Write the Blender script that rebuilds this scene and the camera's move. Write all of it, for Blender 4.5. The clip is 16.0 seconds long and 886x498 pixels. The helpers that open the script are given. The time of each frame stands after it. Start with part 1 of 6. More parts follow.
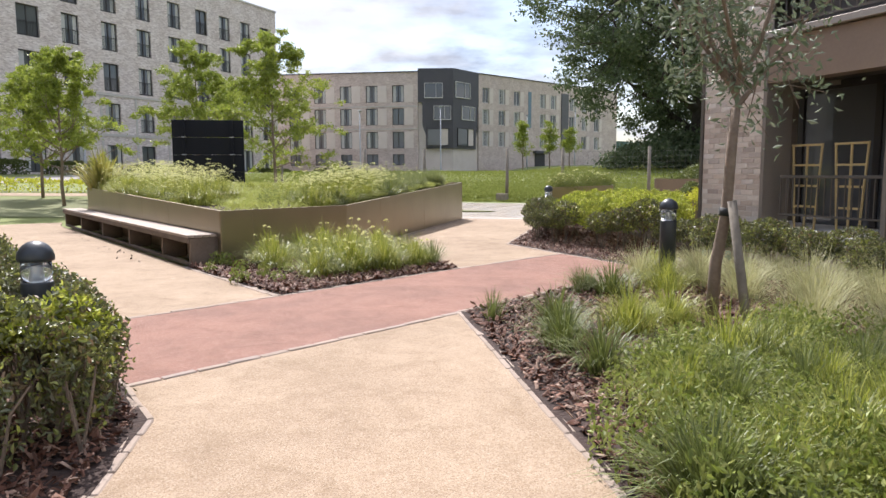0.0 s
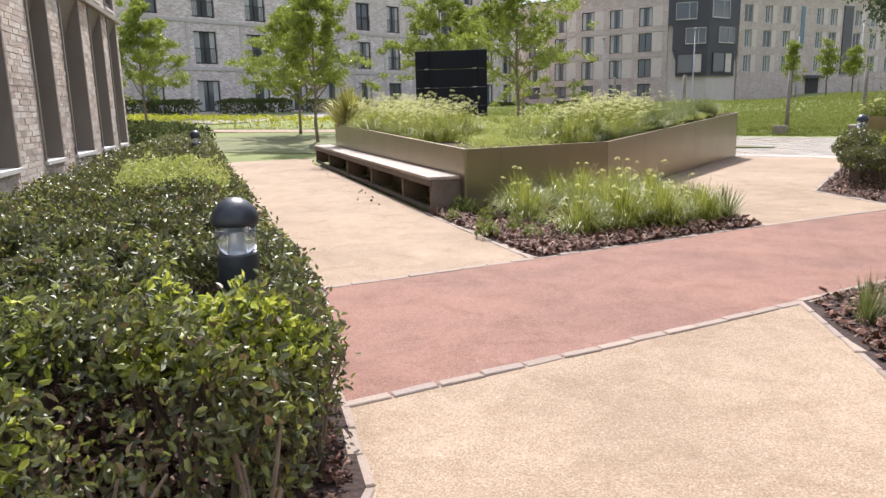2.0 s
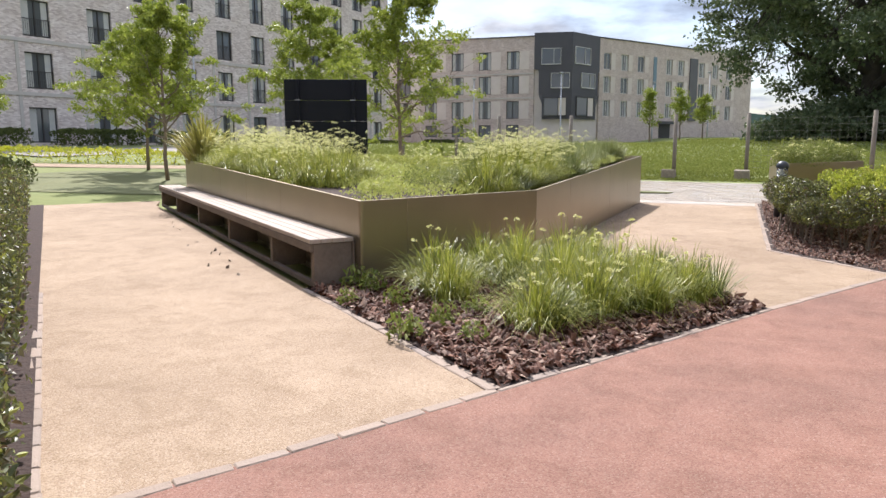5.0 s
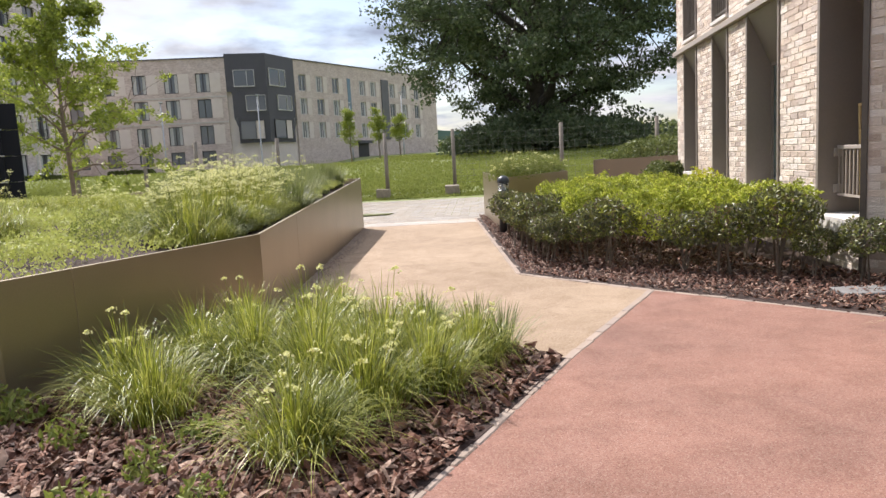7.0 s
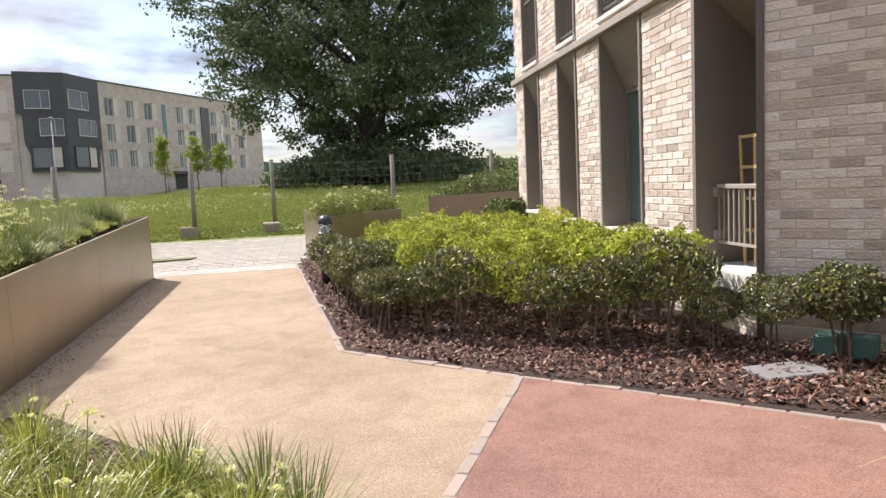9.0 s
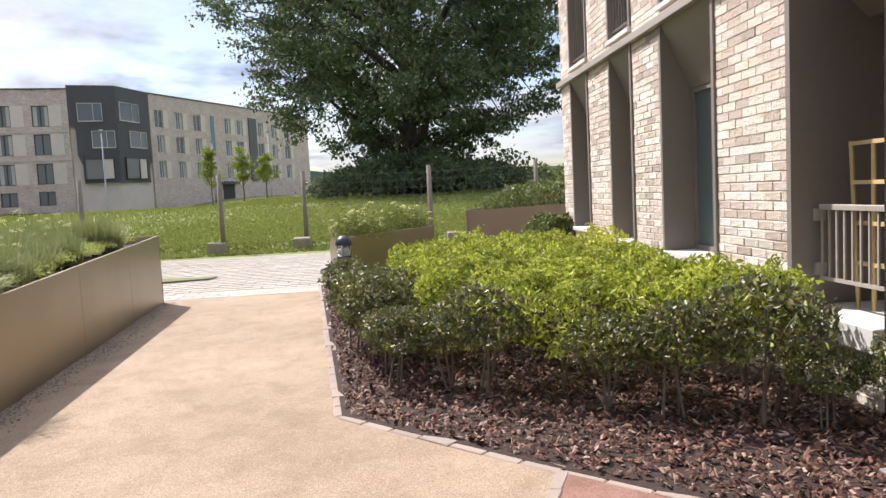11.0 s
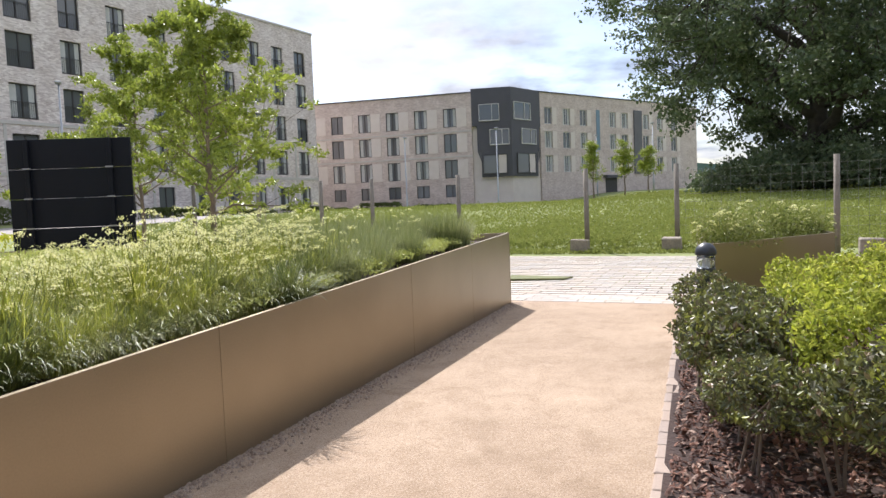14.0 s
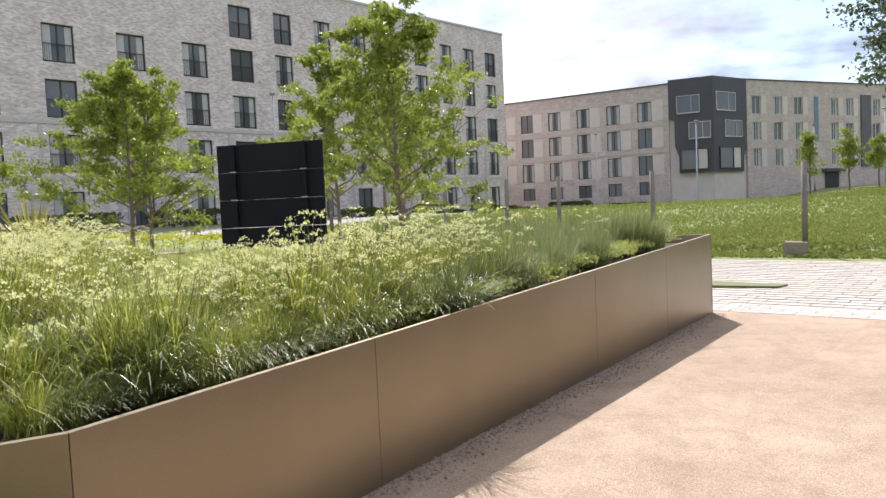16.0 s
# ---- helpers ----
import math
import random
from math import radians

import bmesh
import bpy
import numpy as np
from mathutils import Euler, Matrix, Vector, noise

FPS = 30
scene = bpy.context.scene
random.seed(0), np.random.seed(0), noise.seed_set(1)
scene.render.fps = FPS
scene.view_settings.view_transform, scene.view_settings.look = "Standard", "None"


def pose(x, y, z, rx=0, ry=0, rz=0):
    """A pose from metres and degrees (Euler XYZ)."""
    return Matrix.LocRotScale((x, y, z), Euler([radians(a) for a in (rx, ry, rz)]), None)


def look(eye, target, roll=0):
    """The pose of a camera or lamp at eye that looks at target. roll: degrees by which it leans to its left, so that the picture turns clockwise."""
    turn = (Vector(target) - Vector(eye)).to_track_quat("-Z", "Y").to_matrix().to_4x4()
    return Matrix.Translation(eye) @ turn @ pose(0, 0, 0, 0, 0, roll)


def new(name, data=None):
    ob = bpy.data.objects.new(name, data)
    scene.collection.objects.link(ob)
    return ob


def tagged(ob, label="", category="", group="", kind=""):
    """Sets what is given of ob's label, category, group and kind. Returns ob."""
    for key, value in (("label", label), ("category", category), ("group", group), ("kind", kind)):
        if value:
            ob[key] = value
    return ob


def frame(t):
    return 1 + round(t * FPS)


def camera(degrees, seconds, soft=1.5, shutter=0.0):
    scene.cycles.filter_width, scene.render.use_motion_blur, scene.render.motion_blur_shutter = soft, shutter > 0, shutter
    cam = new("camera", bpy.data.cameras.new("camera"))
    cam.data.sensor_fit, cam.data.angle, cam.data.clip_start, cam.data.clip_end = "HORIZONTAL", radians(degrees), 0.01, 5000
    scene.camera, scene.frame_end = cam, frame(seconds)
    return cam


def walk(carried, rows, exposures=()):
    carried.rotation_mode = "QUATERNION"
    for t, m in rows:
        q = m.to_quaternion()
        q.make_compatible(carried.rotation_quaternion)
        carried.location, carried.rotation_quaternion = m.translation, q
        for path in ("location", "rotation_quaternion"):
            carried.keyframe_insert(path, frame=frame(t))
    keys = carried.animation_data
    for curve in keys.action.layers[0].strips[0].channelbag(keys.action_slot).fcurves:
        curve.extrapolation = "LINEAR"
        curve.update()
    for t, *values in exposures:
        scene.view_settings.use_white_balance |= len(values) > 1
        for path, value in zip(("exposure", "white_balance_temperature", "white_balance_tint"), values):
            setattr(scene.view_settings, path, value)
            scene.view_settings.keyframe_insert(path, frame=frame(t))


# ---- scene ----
cam = camera(64.6, 16.0)
EXPOSURES = [(0.0, 0.82, 6300, 15), (2.2, 0.82, 6250, 15), (3.4, 0.97, 5950, 15), (4.8, 0.82, 6250, 15), (6.0, 0.69, 6400, 15), (8.0, 0.84, 6500, 15), (11.0, 0.83, 6350, 15), (16.0, 0.87, 6200, 15)]
PATH = [
    (0, (2.064, 1.058, 1.312), (2.079, 3.046, 1.095), -0.2),
    (0.5, (1.838, 1.472, 1.31), (1.689, 3.449, 1.05), -1.0),
    (1, (1.775, 1.872, 1.264), (1.469, 3.823, 0.953), -0.8),
    (1.5, (1.676, 2.302, 1.271), (1.208, 4.212, 0.906), -0.5),
    (2, (1.482, 2.697, 1.273), (0.854, 4.555, 0.881), -1.3),
    (2.5, (1.304, 3.094, 1.296), (0.361, 4.814, 0.91), -3.8),
    (3, (1.086, 3.485, 1.256), (0.023, 5.145, 0.918), -5.1),
    (3.5, (0.944, 3.821, 1.263), (0.103, 5.607, 0.946), -2.5),
    (6, (0.355, 5.7, 1.289), (0.394, 7.678, 0.996), -2.3),
    (6.5, (0.318, 6.052, 1.317), (0.596, 8.012, 1.027), -3.2),
    (7, (0.414, 6.533, 1.345), (0.949, 8.443, 1.089), -3.2),
    (7.5, (0.557, 7.016, 1.381), (1.349, 8.841, 1.174), -3.0),
    (8, (0.804, 7.457, 1.373), (1.782, 9.19, 1.176), -2.5),
    (10.5, (1.822, 9.252, 1.415), (2.79, 10.993, 1.242), -3.1),
    (11, (2.023, 9.363, 1.462), (2.887, 11.16, 1.304), -2.9),
    (11.5, (2.17, 9.627, 1.473), (2.975, 11.451, 1.322), -2.1),
    (12, (2.311, 9.878, 1.484), (3.021, 11.742, 1.345), -1.8),
    (12.5, (2.531, 10.08, 1.515), (3.057, 12.005, 1.385), -2.1),
    (13, (2.591, 10.215, 1.492), (2.886, 12.189, 1.362), -2.0),
    (13.5, (2.604, 10.391, 1.495), (2.659, 12.386, 1.365), -2.2),
    (14, (2.665, 10.527, 1.498), (2.494, 12.515, 1.37), -2.3),
    (14.5, (2.765, 10.713, 1.513), (2.408, 12.677, 1.388), -2.3),
    (15, (2.794, 10.837, 1.508), (2.3, 12.771, 1.388), -2.4),
    (15.5, (2.716, 11.008, 1.502), (2.094, 12.906, 1.388), -2.5),
    (16, (2.648, 11.114, 1.495), (1.954, 12.987, 1.387), -2.6),
]
walk(cam, [(t, look(eye, target, roll)) for t, eye, target, roll in PATH], EXPOSURES)

# ---- light ----
SUN_AZ = Vector((-0.36, 0.933, 0)).normalized()
SUN_EL = radians(49.6)
sun_dir = Vector((SUN_AZ.x * math.cos(SUN_EL), SUN_AZ.y * math.cos(SUN_EL), math.sin(SUN_EL)))
sun = new("sun", bpy.data.lights.new("sun", "SUN"))
sun.data.energy, sun.data.angle, sun.data.color = 4.4, radians(0.6), (1.0, 0.96, 0.91)
sun.matrix_world = look(sun_dir * 50, (0, 0, 0))

world = bpy.data.worlds.new("world")
scene.world = world
world.use_nodes = True
wn, wl = world.node_tree.nodes, world.node_tree.links
wn.clear()
w_out = wn.new("ShaderNodeOutputWorld")
sky = wn.new("ShaderNodeTexSky")
sky.sky_type, sky.sun_disc = "NISHITA", False
sky.sun_elevation, sky.sun_rotation = SUN_EL, math.atan2(SUN_AZ.x, SUN_AZ.y)
sky.air_density, sky.dust_density, sky.ozone_density = 1.0, 1.5, 1.0
bg_sky = wn.new("ShaderNodeBackground")
bg_sky.inputs["Strength"].default_value = 0.098
wl.new(sky.outputs[0], bg_sky.inputs["Color"])
bg_cloud = wn.new("ShaderNodeBackground")
tc = wn.new("ShaderNodeTexCoord")
sep = wn.new("ShaderNodeSeparateXYZ")
wl.new(tc.outputs["Generated"], sep.inputs[0])
zz = wn.new("ShaderNodeMath")
zz.operation = "ADD"
zz.inputs[1].default_value = 0.16
wl.new(sep.outputs["Z"], zz.inputs[0])
zm = wn.new("ShaderNodeMath")
zm.operation = "MAXIMUM"
zm.inputs[1].default_value = 0.05
wl.new(zz.outputs[0], zm.inputs[0])
comb = wn.new("ShaderNodeCombineXYZ")
for axis in ("X", "Y"):
    dv = wn.new("ShaderNodeMath")
    dv.operation = "DIVIDE"
    wl.new(sep.outputs[axis], dv.inputs[0])
    wl.new(zm.outputs[0], dv.inputs[1])
    wl.new(dv.outputs[0], comb.inputs[axis])
cn = wn.new("ShaderNodeTexNoise")
cn.inputs["Scale"].default_value, cn.inputs["Detail"].default_value, cn.inputs["Roughness"].default_value = 1.5, 8, 0.55
wl.new(comb.outputs[0], cn.inputs["Vector"])
cr = wn.new("ShaderNodeValToRGB")
cr.color_ramp.elements[0].position, cr.color_ramp.elements[1].position = 0.42, 0.60
wl.new(cn.outputs["Fac"], cr.inputs[0])
cn2 = wn.new("ShaderNodeTexNoise")
cn2.inputs["Scale"].default_value, cn2.inputs["Detail"].default_value, cn2.inputs["Roughness"].default_value = 1.3, 8, 0.55
off = wn.new("ShaderNodeVectorMath")
off.operation = "ADD"
off.inputs[1].default_value = (3.7, 1.9, 5.0)
wl.new(comb.outputs[0], off.inputs[0])
wl.new(off.outputs[0], cn2.inputs["Vector"])
cc = wn.new("ShaderNodeValToRGB")
cc.color_ramp.elements[0].position, cc.color_ramp.elements[1].position = 0.38, 0.58
cc.color_ramp.elements[0].color, cc.color_ramp.elements[1].color = (0.44, 0.51, 0.65, 1), (0.97, 0.98, 1.0, 1)
wl.new(cn2.outputs["Fac"], cc.inputs[0])
wl.new(cc.outputs[0], bg_cloud.inputs["Color"])
# an overcast sky is about three times as bright overhead as at the horizon
lift = wn.new("ShaderNodeMapRange")
lift.inputs["From Min"].default_value, lift.inputs["From Max"].default_value = 0.2, 1.0
lift.inputs["To Min"].default_value, lift.inputs["To Max"].default_value = 0.54, 1.9
wl.new(sep.outputs["Z"], lift.inputs["Value"])
wl.new(lift.outputs[0], bg_cloud.inputs["Strength"])
wmix = wn.new("ShaderNodeMixShader")
wl.new(cr.outputs[0], wmix.inputs[0])
wl.new(bg_sky.outputs[0], wmix.inputs[1])
wl.new(bg_cloud.outputs[0], wmix.inputs[2])
wl.new(wmix.outputs[0], w_out.inputs[0])

# ---- materials ----


def mat(name, c1, c2, scale=4.0, rough=0.8, metal=0.0, bump=0.0, bump_scale=40.0, fine=30.0, contrast=0.25,
        rand="", rand_colors=None, trans=0.0, spec=0.5, detail=5, clump=0.0):
    """Two-scale noise between c1 and c2; rand 'object' or 'island' adds a shift from piece to piece."""
    m = bpy.data.materials.new(name)
    m.use_nodes = True
    n, l = m.node_tree.nodes, m.node_tree.links
    b = n["Principled BSDF"]
    b.inputs["Roughness"].default_value, b.inputs["Metallic"].default_value = rough, metal
    b.inputs["Specular IOR Level"].default_value = spec
    co = n.new("ShaderNodeTexCoord")
    big = n.new("ShaderNodeTexNoise")
    big.inputs["Scale"].default_value, big.inputs["Detail"].default_value = scale, detail
    l.new(co.outputs["Object"], big.inputs["Vector"])
    small = n.new("ShaderNodeTexNoise")
    small.inputs["Scale"].default_value, small.inputs["Detail"].default_value = fine, 3
    l.new(co.outputs["Object"], small.inputs["Vector"])
    ramp = n.new("ShaderNodeValToRGB")
    ramp.color_ramp.elements[0].position, ramp.color_ramp.elements[1].position = 0.5 - contrast, 0.5 + contrast
    ramp.color_ramp.elements[0].color, ramp.color_ramp.elements[1].color = (*c1, 1), (*c2, 1)
    avg = n.new("ShaderNodeMath")
    avg.operation = "MULTIPLY_ADD"
    avg.inputs[1].default_value = 0.4
    l.new(small.outputs["Fac"], avg.inputs[0])
    half = n.new("ShaderNodeMath")
    half.operation = "MULTIPLY"
    half.inputs[1].default_value = 0.6
    l.new(big.outputs["Fac"], half.inputs[0])
    l.new(half.outputs[0], avg.inputs[2])
    l.new(avg.outputs[0], ramp.inputs[0])
    color = ramp.outputs[0]
    if rand:
        if rand == "object":
            src = n.new("ShaderNodeObjectInfo").outputs["Random"]
        else:
            src = n.new("ShaderNodeNewGeometry").outputs["Random Per Island"]
        rr = n.new("ShaderNodeValToRGB")
        cols = rand_colors
        while len(rr.color_ramp.elements) < len(cols):
            rr.color_ramp.elements.new(0.5)
        for i, c in enumerate(cols):
            rr.color_ramp.elements[i].position = i / (len(cols) - 1)
            rr.color_ramp.elements[i].color = (*c, 1)
        l.new(src, rr.inputs[0])
        mx = n.new("ShaderNodeMix")
        mx.data_type, mx.blend_type = "RGBA", "MIX"
        mx.inputs[0].default_value = 0.7
        if clump:
            cn = n.new("ShaderNodeTexNoise")
            cn.inputs["Scale"].default_value, cn.inputs["Detail"].default_value = clump, 2
            l.new(co.outputs["Object"], cn.inputs["Vector"])
            cr = n.new("ShaderNodeMapRange")
            cr.inputs[1].default_value, cr.inputs[2].default_value = 0.38, 0.58
            cr.inputs[3].default_value, cr.inputs[4].default_value = 0.25, 1.0
            l.new(cn.outputs["Fac"], cr.inputs[0])
            l.new(cr.outputs[0], mx.inputs[0])
        l.new(color, mx.inputs[6])
        l.new(rr.outputs[0], mx.inputs[7])
        color = mx.outputs[2]
    l.new(color, b.inputs["Base Color"])
    if bump:
        bn = n.new("ShaderNodeTexNoise")
        bn.inputs["Scale"].default_value, bn.inputs["Detail"].default_value = bump_scale, 6
        l.new(co.outputs["Object"], bn.inputs["Vector"])
        bp = n.new("ShaderNodeBump")
        bp.inputs["Strength"].default_value, bp.inputs["Distance"].default_value = bump, 0.02
        l.new(bn.outputs["Fac"], bp.inputs["Height"])
        l.new(bp.outputs[0], b.inputs["Normal"])
    if trans:
        tr = n.new("ShaderNodeBsdfTranslucent")
        l.new(color, tr.inputs["Color"])
        ms = n.new("ShaderNodeMixShader")
        ms.inputs[0].default_value = trans
        l.new(b.outputs[0], ms.inputs[1])
        l.new(tr.outputs[0], ms.inputs[2])
        l.new(ms.outputs[0], n["Material Output"].inputs[0])
    return m


def leafy(name, cols, rough=0.5, trans=0.3, spec=0.5, clump=0.0, base=None):
    b = base or (cols[0], cols[-1])
    return mat(name, b[0], b[1], 3, rough, 0, 0, rand="island", rand_colors=cols, trans=trans, spec=spec, clump=clump)


def facade_brick(name, c1, c2, mortar, course=0.075, length=0.225):
    """Brickwork for walls too far off for single bricks, in metres along the wall and up."""
    m = bpy.data.materials.new(name)
    m.use_nodes = True
    n, l = m.node_tree.nodes, m.node_tree.links
    b = n["Principled BSDF"]
    b.inputs["Roughness"].default_value = 0.9
    co = n.new("ShaderNodeTexCoord")
    mp = n.new("ShaderNodeMapping")
    mp.inputs["Rotation"].default_value = (radians(-90), 0, 0)
    l.new(co.outputs["Object"], mp.inputs["Vector"])
    br = n.new("ShaderNodeTexBrick")
    br.inputs["Scale"].default_value = 1.0
    br.inputs["Brick Width"].default_value, br.inputs["Row Height"].default_value = length, course
    br.inputs["Mortar Size"].default_value = 0.006
    br.inputs["Bias"].default_value = 0.0
    br.inputs["Color1"].default_value, br.inputs["Color2"].default_value = (*c1, 1), (*c2, 1)
    br.inputs["Mortar"].default_value = (*mortar, 1)
    l.new(mp.outputs[0], br.inputs["Vector"])
    ns = n.new("ShaderNodeTexNoise")
    ns.inputs["Scale"].default_value, ns.inputs["Detail"].default_value = 0.9, 8
    l.new(co.outputs["Object"], ns.inputs["Vector"])
    rp = n.new("ShaderNodeValToRGB")
    rp.color_ramp.elements[0].position, rp.color_ramp.elements[1].position = 0.3, 0.7
    rp.color_ramp.elements[0].color, rp.color_ramp.elements[1].color = (0.80, 0.76, 0.74, 1), (1, 1, 1, 1)
    l.new(ns.outputs["Fac"], rp.inputs[0])
    mx = n.new("ShaderNodeMix")
    mx.data_type, mx.blend_type = "RGBA", "MULTIPLY"
    mx.inputs[0].default_value = 1.0
    l.new(br.outputs["Color"], mx.inputs[6])
    l.new(rp.outputs[0], mx.inputs[7])
    l.new(mx.outputs[2], b.inputs["Base Color"])
    return m


def glass_mat(name, tint, rough=0.03):
    m = bpy.data.materials.new(name)
    m.use_nodes = True
    b = m.node_tree.nodes["Principled BSDF"]
    b.inputs["Base Color"].default_value = (*tint, 1)
    b.inputs["Roughness"].default_value = rough
    b.inputs["Specular IOR Level"].default_value = 0.9
    return m


def resin(name, cols, stain, cell=170.0):
    """Resin-bound gravel: small stones of mixed colour under broad faint stains."""
    m = bpy.data.materials.new(name)
    m.use_nodes = True
    n, l = m.node_tree.nodes, m.node_tree.links
    b = n["Principled BSDF"]
    b.inputs["Roughness"].default_value = 0.88
    b.inputs["Specular IOR Level"].default_value = 0.3
    co = n.new("ShaderNodeTexCoord")
    vo = n.new("ShaderNodeTexVoronoi")
    vo.inputs["Scale"].default_value = cell
    l.new(co.outputs["Object"], vo.inputs["Vector"])
    sp = n.new("ShaderNodeSeparateColor")
    l.new(vo.outputs["Color"], sp.inputs[0])
    rp = n.new("ShaderNodeValToRGB")
    while len(rp.color_ramp.elements) < len(cols):
        rp.color_ramp.elements.new(0.5)
    for i, c in enumerate(cols):
        rp.color_ramp.elements[i].position = i / (len(cols) - 1)
        rp.color_ramp.elements[i].color = (*c, 1)
    l.new(sp.outputs[0], rp.inputs[0])
    big = n.new("ShaderNodeTexNoise")
    big.inputs["Scale"].default_value, big.inputs["Detail"].default_value, big.inputs["Roughness"].default_value = 0.55, 9, 0.62
    l.new(co.outputs["Object"], big.inputs["Vector"])
    r2 = n.new("ShaderNodeValToRGB")
    r2.color_ramp.elements[0].position, r2.color_ramp.elements[1].position = 0.34, 0.62
    r2.color_ramp.elements[0].color, r2.color_ramp.elements[1].color = (*stain, 1), (1, 1, 1, 1)
    l.new(big.outputs["Fac"], r2.inputs[0])
    mx = n.new("ShaderNodeMix")
    mx.data_type, mx.blend_type = "RGBA", "MULTIPLY"
    mx.inputs[0].default_value = 1.0
    l.new(rp.outputs[0], mx.inputs[6])
    l.new(r2.outputs[0], mx.inputs[7])
    # smaller scuffs and grit, darker and irregular
    scuff = n.new("ShaderNodeTexNoise")
    scuff.inputs["Scale"].default_value, scuff.inputs["Detail"].default_value, scuff.inputs["Roughness"].default_value = 3.4, 10, 0.7
    scuff.inputs["Distortion"].default_value = 0.6
    l.new(co.outputs["Object"], scuff.inputs["Vector"])
    r3 = n.new("ShaderNodeValToRGB")
    r3.color_ramp.elements[0].position, r3.color_ramp.elements[1].position = 0.30, 0.56
    r3.color_ramp.elements[0].color, r3.color_ramp.elements[1].color = (0.80, 0.77, 0.73, 1), (1.04, 1.04, 1.04, 1)
    l.new(scuff.outputs["Fac"], r3.inputs[0])
    mx3 = n.new("ShaderNodeMix")
    mx3.data_type, mx3.blend_type = "RGBA", "MULTIPLY"
    mx3.inputs[0].default_value = 1.0
    l.new(mx.outputs[2], mx3.inputs[6])
    l.new(r3.outputs[0], mx3.inputs[7])
    l.new(mx3.outputs[2], b.inputs["Base Color"])
    bp = n.new("ShaderNodeBump")
    bp.inputs["Strength"].default_value, bp.inputs["Distance"].default_value = 0.5, 0.004
    bp.invert = True
    l.new(vo.outputs["Distance"], bp.inputs["Height"])
    l.new(bp.outputs[0], b.inputs["Normal"])
    return m


def clear_glass(name):
    m = bpy.data.materials.new(name)
    m.use_nodes = True
    b = m.node_tree.nodes["Principled BSDF"]
    b.inputs["Base Color"].default_value = (0.9, 0.92, 0.92, 1)
    b.inputs["Roughness"].default_value = 0.05
    b.inputs["IOR"].default_value = 1.45
    b.inputs["Transmission Weight"].default_value = 0.97
    return m


M_BEIGE = resin("resin_gravel_beige", [(0.235, 0.168, 0.106), (0.34, 0.252, 0.167), (0.405, 0.308, 0.215), (0.29, 0.207, 0.138), (0.46, 0.372, 0.28)], (0.78, 0.76, 0.74))
M_RED = resin("resin_gravel_red", [(0.19, 0.095, 0.068), (0.265, 0.137, 0.10), (0.30, 0.165, 0.123), (0.235, 0.115, 0.083), (0.34, 0.22, 0.17)], (0.74, 0.76, 0.78))
M_SETT = mat("granite_sett", (0.22, 0.17, 0.13), (0.36, 0.29, 0.24), 6, 0.9, 0, 0.4, 60, 40, rand="object",
             rand_colors=[(0.25, 0.195, 0.15), (0.36, 0.285, 0.225), (0.31, 0.24, 0.185), (0.28, 0.23, 0.195)])
M_PAVER = mat("pale_paver", (0.30, 0.26, 0.21), (0.41, 0.36, 0.305), 5, 0.9, 0, 0.2, 60, 40, rand="object",
              rand_colors=[(0.31, 0.285, 0.25), (0.43, 0.385, 0.32), (0.39, 0.33, 0.26), (0.36, 0.335, 0.30), (0.45, 0.415, 0.365)])
M_PAVER_ST = mat("pale_paver_far", (0.30, 0.26, 0.21), (0.41, 0.36, 0.305), 5, 0.9, 0, 0.2, 60, 40, rand="island",
                 rand_colors=[(0.31, 0.285, 0.25), (0.43, 0.385, 0.32), (0.39, 0.33, 0.26), (0.36, 0.335, 0.30), (0.45, 0.415, 0.365)])
M_SOIL = mat("dark_mulch_soil", (0.02, 0.011, 0.008), (0.055, 0.030, 0.021), 8, 0.95, 0, 0.8, 30, 60)
M_CHIP = mat("bark_chip", (0.03, 0.014, 0.010), (0.20, 0.10, 0.062), 9, 0.62, 0, 0.5, 60, 50, rand="island",
             rand_colors=[(0.024, 0.010, 0.007), (0.095, 0.036, 0.021), (0.31, 0.155, 0.10), (0.036, 0.015, 0.010), (0.54, 0.38, 0.28), (0.14, 0.055, 0.033), (0.05, 0.021, 0.013), (0.21, 0.09, 0.055)], spec=0.25)
M_PEBBLE = mat("pebble", (0.15, 0.105, 0.07), (0.30, 0.23, 0.165), 20, 0.8, rand="island",
               rand_colors=[(0.12, 0.08, 0.055), (0.27, 0.195, 0.14), (0.38, 0.31, 0.24), (0.17, 0.11, 0.07)])
M_MEADOW = mat("meadow_turf", (0.115, 0.142, 0.038), (0.205, 0.225, 0.07), 0.35, 0.95, 0, 0.6, 3, 9, 0.22)
M_LAWN = mat("mown_lawn", (0.10, 0.115, 0.045), (0.19, 0.19, 0.085), 0.6, 0.95, 0, 0.5, 40, 25, 0.22)
M_ASPHALT = mat("pale_asphalt", (0.22, 0.2, 0.18), (0.32, 0.29, 0.26), 1, 0.95, 0, 0.2, 60, 50)
M_BRONZE = mat("bronze_sheet", (0.29, 0.24, 0.165), (0.38, 0.315, 0.22), 1.6, 0.36, 0.78, 0.03, 8, 90, 0.3)
M_BROWN_SHEET = mat("brown_sheet", (0.15, 0.11, 0.075), (0.20, 0.15, 0.105), 1.2, 0.6, 0.3, 0.03, 8, 90, 0.3)
M_STEEL_DK = mat("dark_grey_coating", (0.022, 0.027, 0.033), (0.035, 0.04, 0.047), 3, 0.38, 0.1, 0.05, 60, 50)
